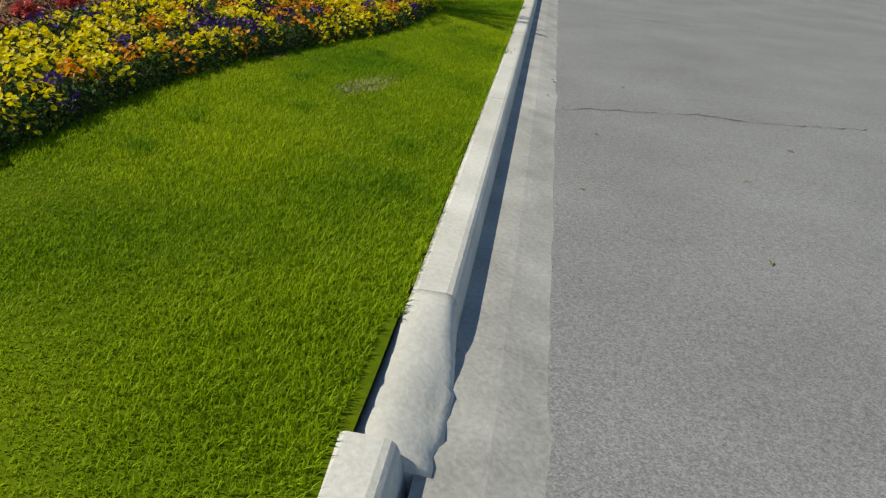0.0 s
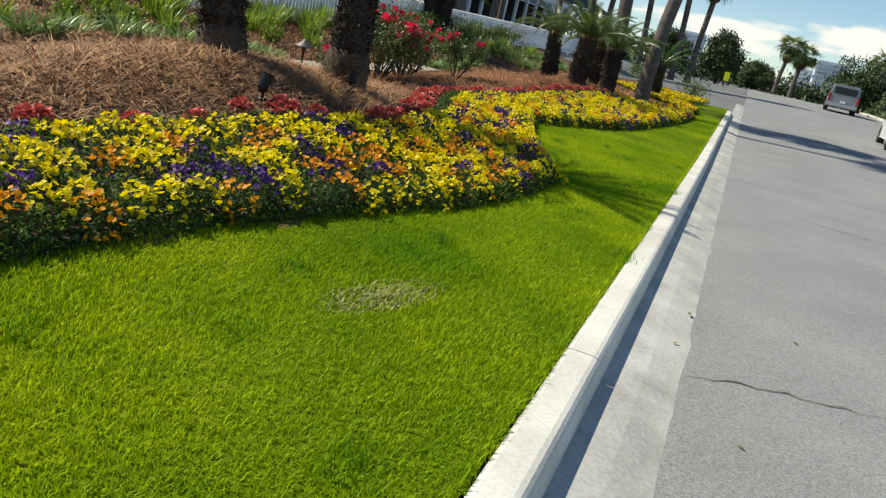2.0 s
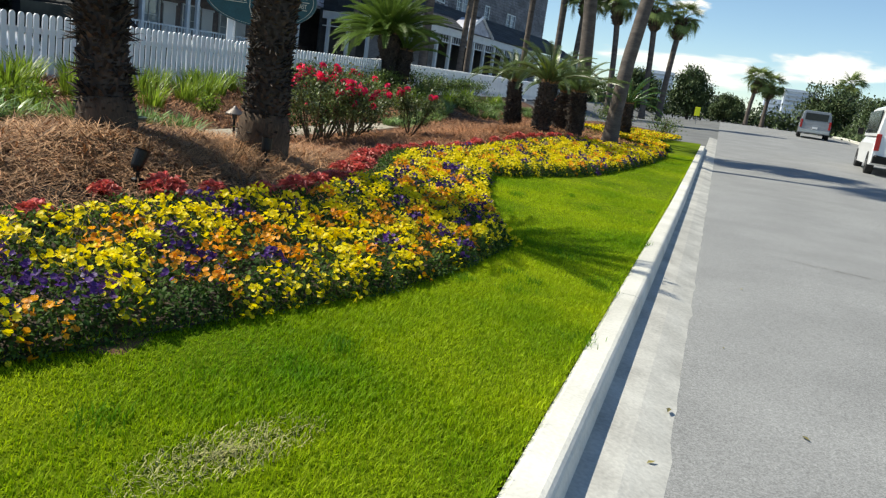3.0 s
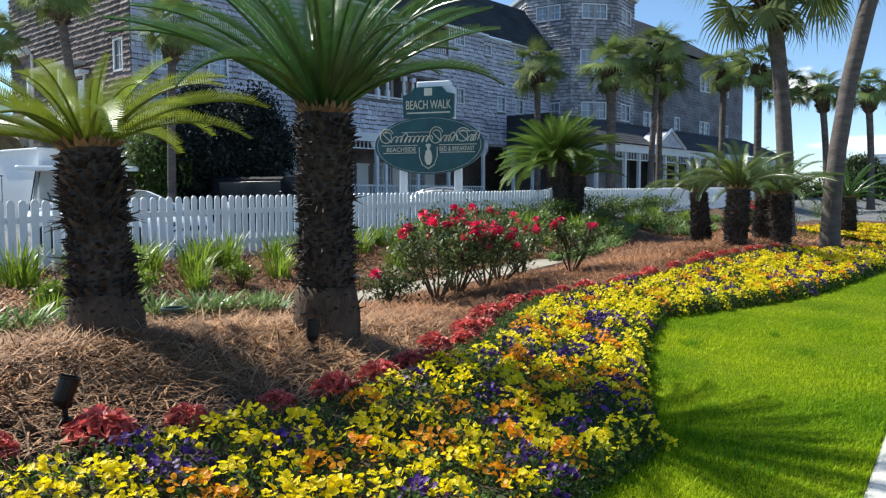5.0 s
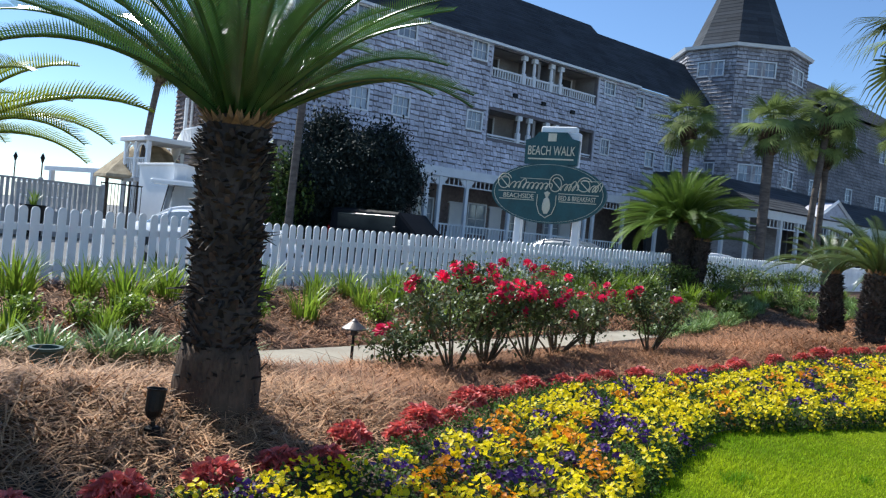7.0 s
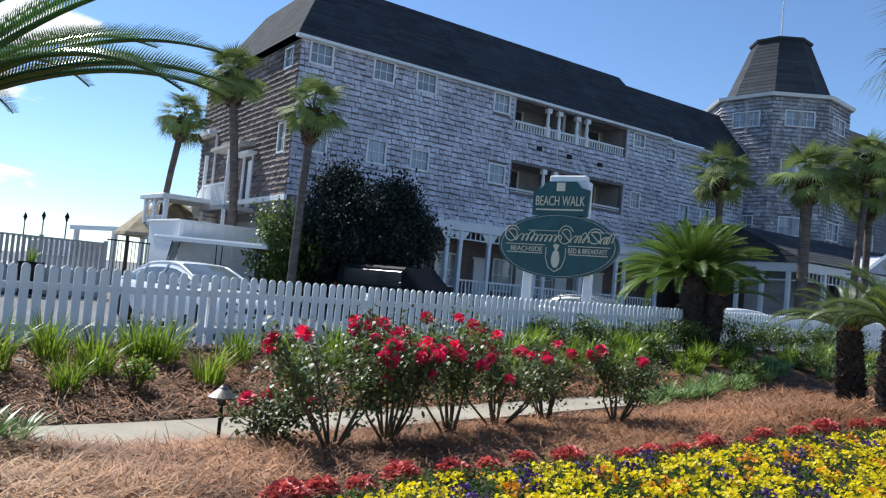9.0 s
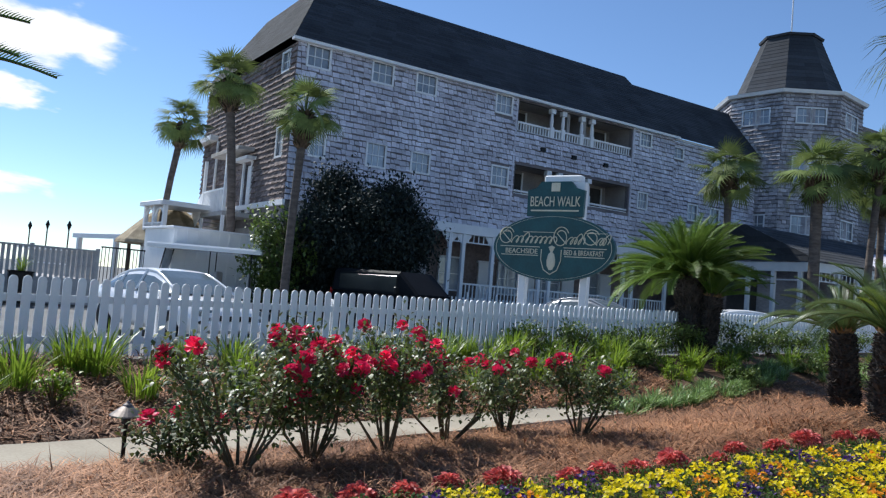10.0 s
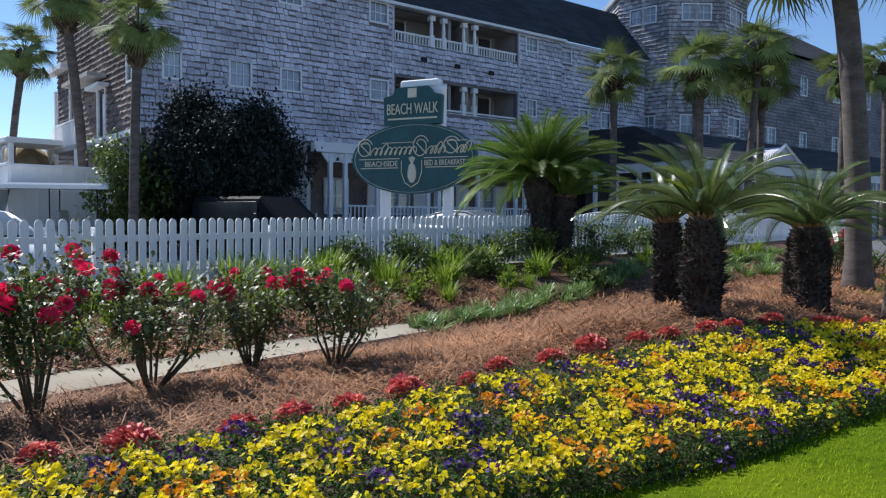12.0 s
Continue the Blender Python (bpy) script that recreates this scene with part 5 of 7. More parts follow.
# one plant every fifth of a metre, each of one colour with its own dome of flowers
for y0 in np.arange(0.8, 22.3, 0.185):
    fx, bx = float(front_x(y0)) + 0.05, float(back_x(y0)) + (0.2 if y0 < 8.5 else 0.3)
    k = max(1, int(round((fx - bx) / 0.19)))
    for i in range(k):
        px = fx + (bx - fx) * (i + 0.5) / k + gen.normal(0, 0.03)
        py = y0 + gen.normal(0, 0.03)
        u = gen.uniform()
        zone = 0.5 + 0.5 * math.sin(px * 2.7 + 1.3 * math.sin(py * 1.4))
        warm = 0.19 if py < 11 else 0.13
        pick = "purple" if u < 0.11 + 0.14 * zone else "orange" if u < 0.11 + 0.14 * zone + warm else "yellow"
        m = {"yellow": 50, "orange": 42, "purple": 36}[pick] + int(gen.integers(-4, 5))
        if gen.uniform() < 0.15:
            m = 5
        rad, ang = 0.11 * gen.uniform(0, 1, m) ** 0.62, gen.uniform(0, 6.28, m)
        heads[pick].append((px + rad * np.cos(ang), py + rad * np.sin(ang), 0.06 * (1 - (rad / 0.11) ** 2) - 0.01))
        mounds.append((px, py))
for k, mat in (("yellow", YELLOW), ("orange", ORANGE), ("purple", PURPLE)):
    x, y, dome = [np.concatenate([h[i] for h in heads[k]]) for i in range(3)]
    v, f = pansies(x, y, gen.uniform(0.011, 0.017, len(x)), dome)
    stuff(k + "_pansies", k + " pansy flowers massed in the curving bed", "flowers", v, f, mat)
x, y = bed_points(120000, 0.5, 22.4)
top = bed_top(x, y)
z = land(x, y) + 0.02 + (top - land(x, y) - 0.02) * gen.uniform(0, 1, len(x)) ** 0.4
v, f = leaves(x, y, z, gen.uniform(0.015, 0.034, len(x)), 0.7)
n = 26000
hy = gen.uniform(0.5, 22.3, n)
hx = front_x(hy) + gen.uniform(-0.09, 0.075, n)
w, g = leaves(hx, hy, land(hx, hy) + gen.uniform(0.01, 0.13, n) * np.clip((front_x(hy) + 0.1 - hx) / 0.12, 0.3, 1), gen.uniform(0.018, 0.036, n), 0.7)
v, f = np.concatenate([v, w]), np.concatenate([f, g + len(v)])
stuff("pansy_foliage", "dark green pansy foliage under the flowers", "foliage", v, f, PANSY_LEAF)
# second bed further along
n = 3600
y = gen.uniform(23.4, 31, n)
x = -1.1 - 2.2 * gen.uniform(0, 1, n) * np.clip((y - 23.2) / 3, 0.15, 1) - 0.25 * np.sin(y)
base_z = land(x, y)
keep_top = bed_top
v, f = leaves(np.tile(x, 4) + gen.normal(0, 0.05, 4 * n), np.tile(y, 4) + gen.normal(0, 0.05, 4 * n), np.tile(base_z, 4) + gen.uniform(0.02, 0.14, 4 * n), 0.06)
stuff("far_pansy_foliage", "dark green foliage of the second pansy bed", "foliage", v, f, PANSY_LEAF)
bed_top = lambda px, py: land(px, py) + 0.13
pick = gen.uniform(0, 1, n) < 0.75
for nm, sel, mat in (("yellow", pick, YELLOW), ("orange", ~pick, ORANGE)):
    v, f = pansies(x[sel], y[sel], gen.uniform(0.028, 0.042, sel.sum()))
    stuff("far_" + nm + "_pansies", nm + " pansies in the second bed beyond the palms", "flowers", v, f, mat)
bed_top = keep_top


# crimson leafy plants along the back of the bed
def rosette(seed, n=150):
    r = random.Random(seed)
    s = Shape()
    for i in range(n):
        a, e = 2.4 * i + r.uniform(-0.3, 0.3), radians(r.uniform(-5, 70))
        L, w = r.uniform(0.03, 0.058), r.uniform(0.014, 0.024)
        d, q = Vector((math.cos(a) * math.cos(e), math.sin(a) * math.cos(e), math.sin(e))), Vector((-math.sin(a), math.cos(a), 0))
        u = d.cross(q)
        ra = 0.105 * math.sqrt(i / n)
        p0 = Vector((ra * math.cos(a), ra * math.sin(a), 0.01 + 0.085 * (1 - (ra / 0.11) ** 2)))
        m1, m2 = p0 + d * L * 0.45, p0 + d * L * 0.8 - u * 0.012
        s.add([tuple(p0), tuple(m1 - q * w + u * r.uniform(-0.012, 0.02)), tuple(m1 - u * 0.01), tuple(m1 + q * w + u * r.uniform(-0.012, 0.02)), tuple(m2 - q * w * 0.8 + u * r.uniform(-0.02, 0.02)), tuple(m2 + q * w * 0.8 + u * r.uniform(-0.02, 0.02)), tuple(p0 + d * L - u * 0.03)],
              [(0, 2, 1), (0, 3, 2), (1, 2, 4), (2, 3, 5), (2, 6, 4), (2, 5, 6)])
    return s.mesh("crimson_plant", CRIMSON)


ROSETTES = [rosette(k) for k in range(4)]
r = random.Random(9)
y = 2.2
k = 0
while y < 21:
    x = back_x(y) + r.uniform(-0.12, 0.06)
    sc = r.uniform(0.68, 1.05)
    ob = new("crimson_plant", ROSETTES[k % 4])
    ob.matrix_basis = Matrix.Translation((x, y, land(x, y) + 0.03)) @ pose(0, 0, 0, r.uniform(-8, 8), r.uniform(-8, 8), r.uniform(0, 360)) @ Matrix.Diagonal((sc, sc, sc, 1))
    tagged(ob, "low crimson leafy plant edging the pansy bed", "plant", "crimson edging plants")
    y += r.uniform(0.26, 0.38) if 7.6 < y < 10.6 else r.uniform(0.36, 0.55)
    k += 1


# strap-leaved clumps: lilies on the bank, striped liriope along the path
def clump(seed, n, h, spread, w, bend, material, name):
    g = np.random.default_rng(seed)
    a, rad = g.uniform(0, 6.28, n), spread * np.sqrt(g.uniform(0, 1, n))
    p = np.stack([rad * np.cos(a), rad * np.sin(a), 0 * a], 1)
    global gen
    keep_gen, gen = gen, g
    v, f = tufts(p, g.uniform(0.4, 1.0, n) * h, g.uniform(0.7, 1.2, n) * w, g.uniform(0.1, bend, n) ** 1.0, 4, a + g.normal(0, 0.5, n))
    gen = keep_gen
    return blades(name, v, f, material)


LILIES = [clump(40 + k, 120, 0.5, 0.15, 0.017, 0.85, LILY, "lily_clump") for k in range(4)]
LIRIOPES = [clump(50 + k, 62, 0.29, 0.09, 0.022, 1.25, LIRIOPE, "liriope_clump") for k in range(3)]
LILY_AT = [(-7.4, 7.2), (-7.9, 8.6), (-6.7, 8.2), (-7.8, 9.6), (-7.1, 9.2), (-7.6, 10.5), (-7.0, 10.1), (-7.9, 11.3), (-7.2, 11.5), (-8.1, 12.2), (-7.5, 12.7), (-7.9, 13.4), (-8.2, 14.2), (-7.6, 14.6), (-8.1, 15.3),
           (-8.3, 16.1), (-7.9, 16.8), (-8.2, 17.5), (-7.8, 18.2), (-7.3, 17.2), (-7.5, 19.2), (-8.0, 19.9), (-7.2, 20.6), (-7.7, 21.6), (-7.3, 22.4), (-6.8, 9.0), (-6.9, 7.4), (-7.0, 13.6), (-7.1, 15.8), (-6.9, 18.6), (-8.3, 6.6), (-7.6, 6.2), (-7.6, 25), (-7.3, 26.3), (-7.8, 27.5), (-7.2, 28.8), (-7.5, 30.2),
           (-8.35, 15.0), (-8.35, 16.7), (-8.3, 17.6), (-8.35, 18.6), (-8.3, 19.8), (-8.3, 20.9), (-8.2, 9.3), (-8.2, 10.2), (-8.2, 11.1), (-8.25, 12.9), (-8.25, 13.7)]
for i, (x, y) in enumerate(LILY_AT):
    x += r.uniform(-0.12, 0.12)
    sc = r.uniform(1.0, 1.35) * (0.65 if x > -7.1 else 1)
    ob = new("lily_clump", LILIES[i % 4])
    ob.matrix_basis = Matrix.Translation((x, y, land(x, y) - 0.01)) @ pose(0, 0, 0, 0, 0, r.uniform(0, 360)) @ Matrix.Diagonal((sc, sc, sc, 1))
    tagged(ob, "strap-leaved green lily clump on the straw bank", "plant", "lily clumps")
for i in range(62):
    t = i / 61
    y = 17.0 + 8.2 * t
    x = float(np.interp(y, [16.6, 18.5, 21, 24, 26], [-5.75, -6.1, -6.6, -7.3, -7.8])) + r.uniform(-0.28, 0.28)
    ob = new("liriope_clump", LIRIOPES[i % 3])
    ob.matrix_basis = Matrix.Translation((x, y, land(x, y) - 0.01)) @ pose(0, 0, 0, 0, 0, r.uniform(0, 360)) @ Matrix.Diagonal((1, 1, r.uniform(0.8, 1.1), 1))
    tagged(ob, "pale-striped liriope tuft edging the bed", "plant", "liriope tufts")
for i in range(30):
    y = 4.2 + 5.0 * i / 29
    x = -4.75 + r.uniform(-0.17, 0.17)
    ob = new("liriope_clump", LIRIOPES[i % 3])
    ob.matrix_basis = Matrix.Translation((x, y, land(x, y) - 0.01)) @ pose(0, 0, 0, 0, 0, r.uniform(0, 360))
    tagged(ob, "pale-striped liriope tuft edging the bed", "plant", "liriope tufts")


# green ground cover behind the group of palms
for i in range(44):
    y = 24.8 + 7.5 * i / 43
    x = -6.7 + r.uniform(-0.7, 0.7)
    ob = new("liriope_clump", LIRIOPES[i % 3])
    ob.matrix_basis = Matrix.Translation((x, y, land(x, y) - 0.01)) @ pose(0, 0, 0, 0, 0, r.uniform(0, 360)) @ Matrix.Diagonal((1.3, 1.3, r.uniform(1.0, 1.3), 1))
    tagged(ob, "green liriope tuft behind the group of palms", "plant", "liriope tufts")


# leafy shrubs
def shrub(x, y, w, h, label, seed, material=None, n=900, z=None, size=0.06):
    g = np.random.default_rng(seed)
    t = thing("shrub", label, "shrub", pose(x, y, float(land(x, y)) if z is None else z), "shrubs")
    rr = random.Random(seed)
    for i in range(7):
        a = rr.uniform(0, 6.28)
        st = Shape().tube([(0, 0, -0.05), (0.2 * w * math.cos(a), 0.2 * w * math.sin(a), h * 0.4), (0.38 * w * math.cos(a), 0.38 * w * math.sin(a), h * 0.85)], [0.014, 0.01, 0.004], 4)
        part("stem", st, CANE, t)
    c = g.uniform(-1, 1, (16, 3)) * (w * 0.36, w * 0.36, h * 0.3) + (0, 0, h * 0.55)
    p = c[g.integers(0, 16, n)] + g.normal(0, 1, (n, 3)) * (w * 0.13, w * 0.13, h * 0.14)
    p[:, 2] = np.abs(p[:, 2])
    v, f = leaves(p[:, 0], p[:, 1], p[:, 2], g.uniform(0.6, 1.2, n) * size, 0.7)
    part("foliage", blades("foliage", v, f, material or BUSH_LEAF), None, t)
    return t


for i, (x, y, w, h) in enumerate(((-8.55, 18.3, 0.7, 0.55), (-8.5, 19.3, 0.8, 0.6), (-8.6, 20.6, 0.8, 0.55), (-8.6, 21.7, 0.9, 0.6), (-8.55, 22.6, 0.8, 0.6), (-8.5, 24.8, 0.9, 0.7), (-8.5, 26.0, 0.9, 0.65), (-8.5, 27.4, 0.9, 0.6), (-8.4, 28.8, 0.9, 0.6), (-8.4, 30.4, 1.0, 0.6))):
    shrub(x, y, w, h, "dark green leafy shrub against the fence", 70 + i, n=1100, size=0.075)
for i, (x, y, w, h) in enumerate(((-7.9, 20.4, 0.6, 0.4), (-7.7, 23.0, 0.9, 0.45), (-6.9, 25.3, 1.0, 0.5), (-7.9, 17.1, 0.5, 0.3), (-6.8, 21.8, 0.5, 0.3), (-4.2, 27.5, 1.2, 0.7), (-3.0, 29.5, 1.4, 0.8), (-1.6, 31.5, 1.2, 0.7))):
    shrub(x, y, w, h, "loose yellow-green shrub on the bank", 90 + i, n=1200, size=0.07)


# low rounded plants in a loose row down the bank
for i, (x, y) in enumerate(((-7.0, 8.4), (-7.0, 8.9), (-7.05, 9.4), (-7.0, 10.7), (-6.9, 12.4), (-7.3, 14.2), (-7.4, 16.3), (-7.5, 18.6), (-7.5, 19.3), (-7.5, 20.6), (-7.6, 21.3), (-7.4, 22.2), (-7.0, 20.0), (-7.0, 18.0))):
    shrub(x, y, 0.32, 0.3, "low yellow-green mounded plant on the straw bank", 140 + i, LILY, 420, size=0.055)

# ---- rose bushes ----
def bloom_mesh(seed):
    rr = random.Random(seed)
    s = Shape()
    for ring, (n, rad, z, tilt) in enumerate(((4, 0.3, 0.75, 82), (6, 0.5, 0.6, 66), (7, 0.72, 0.35, 48), (8, 0.8, 0.1, 22), (5, 0.7, -0.1, -12))):
        for i in range(n):
            m = pose(0, 0, z * 0.6, 0, 0, 360 * (i + 0.5 * ring) / n + rr.uniform(-10, 10)) @ pose(rad * 0.25, 0, 0, 0, -tilt, 0)
            s.add([(0, -0.12, 0), (0, 0.12, 0), (0.5 * rad + 0.2, -0.36, 0.06), (0.5 * rad + 0.2, 0.36, 0.06), (0.75 * rad + 0.25, -0.22, -0.04), (0.75 * rad + 0.25, 0.22, -0.04), (0.5 * rad + 0.2, 0, -0.08)],
                  [(0, 1, 6), (0, 6, 2), (1, 3, 6), (2, 6, 4), (6, 3, 5), (6, 5, 4)], m)
    return s.mesh("bloom", ROSE)


BLOOMS = [bloom_mesh(k) for k in range(3)]


def rose_bush(x, y, h, w, blooms, seed):
    rr = random.Random(seed)
    g = np.random.default_rng(seed)
    t = thing("rose_bush", "red rose bush with thin splayed canes and glossy leaves", "rose bush", pose(x, y, float(land(x, y)) - 0.01), "rose bushes")
    tips, spots = [], []
    for i in range(rr.randint(8, 11)):
        a = 2.4 * i + rr.uniform(-0.4, 0.4)
        o = w * rr.uniform(0.15, 0.6)
        top = Vector((o * math.cos(a), o * math.sin(a), h * rr.uniform(0.62, 0.9)))
        mid = Vector((top.x * 0.62, top.y * 0.62, top.z * 0.45)) + Vector((rr.uniform(-0.05, 0.05), rr.uniform(-0.05, 0.05), 0.0))
        canes = Shape().tube([(0.03 * math.cos(a), 0.03 * math.sin(a), 0), tuple(mid), tuple(top)], [0.014, 0.01, 0.006], 5)
        spots += [mid.lerp(top, 0.15), mid.lerp(top, 0.4), mid.lerp(top, 0.7), top]
        for j in range(3):
            b = a + rr.uniform(-1.2, 1.2)
            s0 = mid.lerp(top, rr.uniform(0.2, 1.0))
            e = s0 + Vector((0.16 * math.cos(b), 0.16 * math.sin(b), h * rr.uniform(0.12, 0.3)))
            canes.tube([tuple(s0), tuple(e)], [0.005, 0.003], 4)
            tips.append(e)
            spots += [s0.lerp(e, 0.5), e]
        part("cane", canes, CANE, t)
    n = int(2300 * min(1, 0.2 + w))
    c = np.array([tuple(p) for p in spots])[g.integers(0, len(spots), n)] + g.normal(0, 0.075, (n, 3))
    v, f = leaves(c[:, 0], c[:, 1], c[:, 2], g.uniform(0.038, 0.068, n), 0.6)
    part("foliage", blades("foliage", v, f, LEAF), None, t, "dark glossy leaves")
    tips.sort(key=lambda p: -p.z)
    blooms = int(blooms * 1.8)
    for i in range(min(blooms, len(tips))):
        p = tips[i] if i < blooms * 0.75 else rr.choice(tips)
        sc = rr.uniform(0.05, 0.076)
        part("bloom", BLOOMS[i % 3], None, t, m=Matrix.Translation(p + Vector((rr.uniform(-0.02, 0.02), rr.uniform(-0.02, 0.02), 0.0))) @ pose(0, 0, 0, rr.uniform(-40, 40), rr.uniform(-40, 40), rr.uniform(0, 360)) @ Matrix.Diagonal((sc, sc, sc, 1)))


for i, b in enumerate(((-4.97, 11.0, 0.36, 0.25, 2), (-4.52, 11.25, 0.84, 0.95, 9), (-4.7, 11.9, 0.88, 0.85, 10), (-4.72, 12.6, 0.98, 0.95, 15), (-5.05, 13.5, 0.92, 0.85, 12), (-5.28, 14.48, 0.72, 0.5, 4), (-4.63, 14.87, 0.82, 0.7, 6), (-4.6, 26.6, 0.9, 0.8, 14), (-4.9, 28.2, 0.9, 0.8, 14))):
    rose_bush(*b, 200 + i)

# ---- garden lamps ----
lantern = thing("path_light", "bronze mushroom-hat path light on a thin dark stem", "garden lamp", pose(-5.34, 10.755, float(land(-5.34, 10.755))))
part("stem", Shape().tube([(0, 0, -0.1), (0, 0, 0.37)], 0.015, 8), BLACK, lantern)
part("hat", Shape().lathe([(0.118, 0.345), (0.116, 0.355), (0.07, 0.39), (0.035, 0.415), (0.03, 0.425), (0.012, 0.44), (0.006, 0.45)], 24), BRONZE, lantern, "conical bronze hat")
part("lamp_glass", Shape().lathe([(0.03, 0.29), (0.03, 0.36)], 10), DARK, lantern)
for x, y, rz, el in ((-2.87, 6.16, 70, 18), (-3.03, 7.79, 110, 6), (-3.58, 4.33, 90, 30)):
    spot = thing("garden_spotlight", "black stake-mounted garden spotlight in the pine straw", "garden lamp", pose(x, y, float(land(x, y)), 0, 0, rz) @ Matrix.Diagonal((0.85, 0.85, 0.76, 1)), "garden spotlights")
    part("stake", Shape().tube([(0, 0, -0.08), (0, 0, 0.15)], 0.014, 8).block(-0.035, -0.035, 0.0, 0.035, 0.035, 0.09, 0.01), BLACK, spot)
    part("knuckle", Shape().tube([(-0.03, 0, 0.16), (0.03, 0, 0.16)], 0.022, 10), BLACK, spot)
    part("lamp_head", Shape().lathe([(0.035, -0.06), (0.045, -0.03), (0.05, 0.09), (0.054, 0.1), (0.048, 0.1), (0.044, 0.05)], 16, pose(0, 0, 0.215, 0, el, 0)), BLACK, spot)
cap = thing("well_light", "round green well light cap set in the mulch", "garden lamp", pose(-4.22, 7.7, float(land(-4.22, 7.7)) + 0.08))
part("housing", Shape().lathe([(0.075, -0.05), (0.078, 0.07), (0.09, 0.085), (0.09, 0.1), (0.07, 0.1), (0.065, 0.06)], 20), surf("green_plastic", (0.03, 0.06, 0.045), (0.06, 0.1, 0.075), 5, 0.5, 0.05), cap)
stone = part("pale_stone", Shape().lathe([(0.05, -0.03), (0.09, 0.02), (0.06, 0.06), (0.01, 0.075)], 7), PATH_MAT, None, m=pose(-7.9, 9.9, float(land(-7.9, 9.9)), 20, 10, 0) @ Matrix.Diagonal((1.4, 0.8, 0.6, 1)))
tagged(stone, "small pale flat stone on the straw bank", "stone")

# ---- road wear ----
r = random.Random(31)


def crack(pts, name="road_crack"):
    s = Shape()
    line = []
    for a, b in zip(pts, pts[1:]):
        n = max(2, int(math.dist(a, b) / 0.06))
        line += [(a[0] + (b[0] - a[0]) * i / n + r.uniform(-0.012, 0.012), a[1] + (b[1] - a[1]) * i / n + r.uniform(-0.02, 0.02)) for i in range(n)]
    for i, (x, y) in enumerate(line):
        w = r.uniform(0.001, 0.008)
        z = float(rise(y)) + 0.03 * (1 - ((x - 4.8) / 4.6) ** 2) + 0.001
        s.v += [(x, y - w, z), (x, y + w, z)]
    s.f = [(2 * i, 2 * i + 2, 2 * i + 3, 2 * i + 1) for i in range(len(line) - 1)]
    return tagged(part(name, s, SOIL), "thin dark crack across the asphalt", "crack", kind="structure")


crack([(0.37, 5.04), (0.6, 5.16), (0.82, 5.22), (1.15, 5.28), (1.4, 5.37), (1.9, 5.33), (2.8, 5.55)])
crack([(1.2, 11.2), (2.2, 10.9), (3.6, 11.3)])
LEAF_DRY = surf("fallen_leaf", (0.12, 0.1, 0.03), (0.35, 0.3, 0.1), 20, 0.7, 0.0, spread=0.4)
for i, (x, y) in enumerate(((0.606, 4.455), (1.446, 3.8), (0.9, 6.1), (0.55, 7.3), (0.48, 3.3), (1.3, 2.6), (0.3, 6.0), (1.9, 4.6), (0.7, 9.2), (0.27, 5.4))):
    sc = r.uniform(0.018, 0.035)
    ob = part("fallen_leaf", Shape().add([(-1, 0, 0), (-0.2, -0.35, 0.12), (1, 0, 0.05), (-0.2, 0.35, 0.15), (0, 0, 0)], [(0, 1, 4), (1, 2, 4), (2, 3, 4), (3, 0, 4)]), LEAF_DRY, None, m=pose(x, y, float(rise(y)) + (0.018 if x < 0.36 else 0.03 * (1 - ((x - 4.8) / 4.6) ** 2) + 0.002), 0, 0, r.uniform(0, 360)) @ Matrix.Diagonal((sc, sc, sc, 1)))
    tagged(ob, "small dry fallen leaf on the pavement", "leaf", "fallen leaves")

# ---- vehicles ----
def wheel(parent, x, y, r=0.32, w=0.2):
    t = part("wheel", Shape().lathe([(r * 0.72, -w / 2), (r * 0.95, -w / 2), (r, -w / 2 + 0.03), (r, w / 2 - 0.03), (r * 0.95, w / 2), (r * 0.72, w / 2)], 20), TYRE, parent, m=pose(x, y, r, 90, 0, 0))
    part("rim", Shape().lathe([(0.03, -w / 2 - 0.005), (r * 0.68, -w / 2 + 0.01), (r * 0.7, w / 2 - 0.01), (0.03, w / 2 + 0.005)], 14), RIM, t)


def loft(sections):
    """Skin over rings of points with the same count; closed ends."""
    s = Shape()
    n = len(sections[0])
    for ring in sections:
        s.v += ring
    for j in range(len(sections) - 1):
        s.f += [(j * n + i, j * n + (i + 1) % n, (j + 1) * n + (i + 1) % n, (j + 1) * n + i) for i in range(n)]
    s.f += [tuple(range(n - 1, -1, -1)), tuple(range(len(s.v) - n, len(s.v)))]
    return s


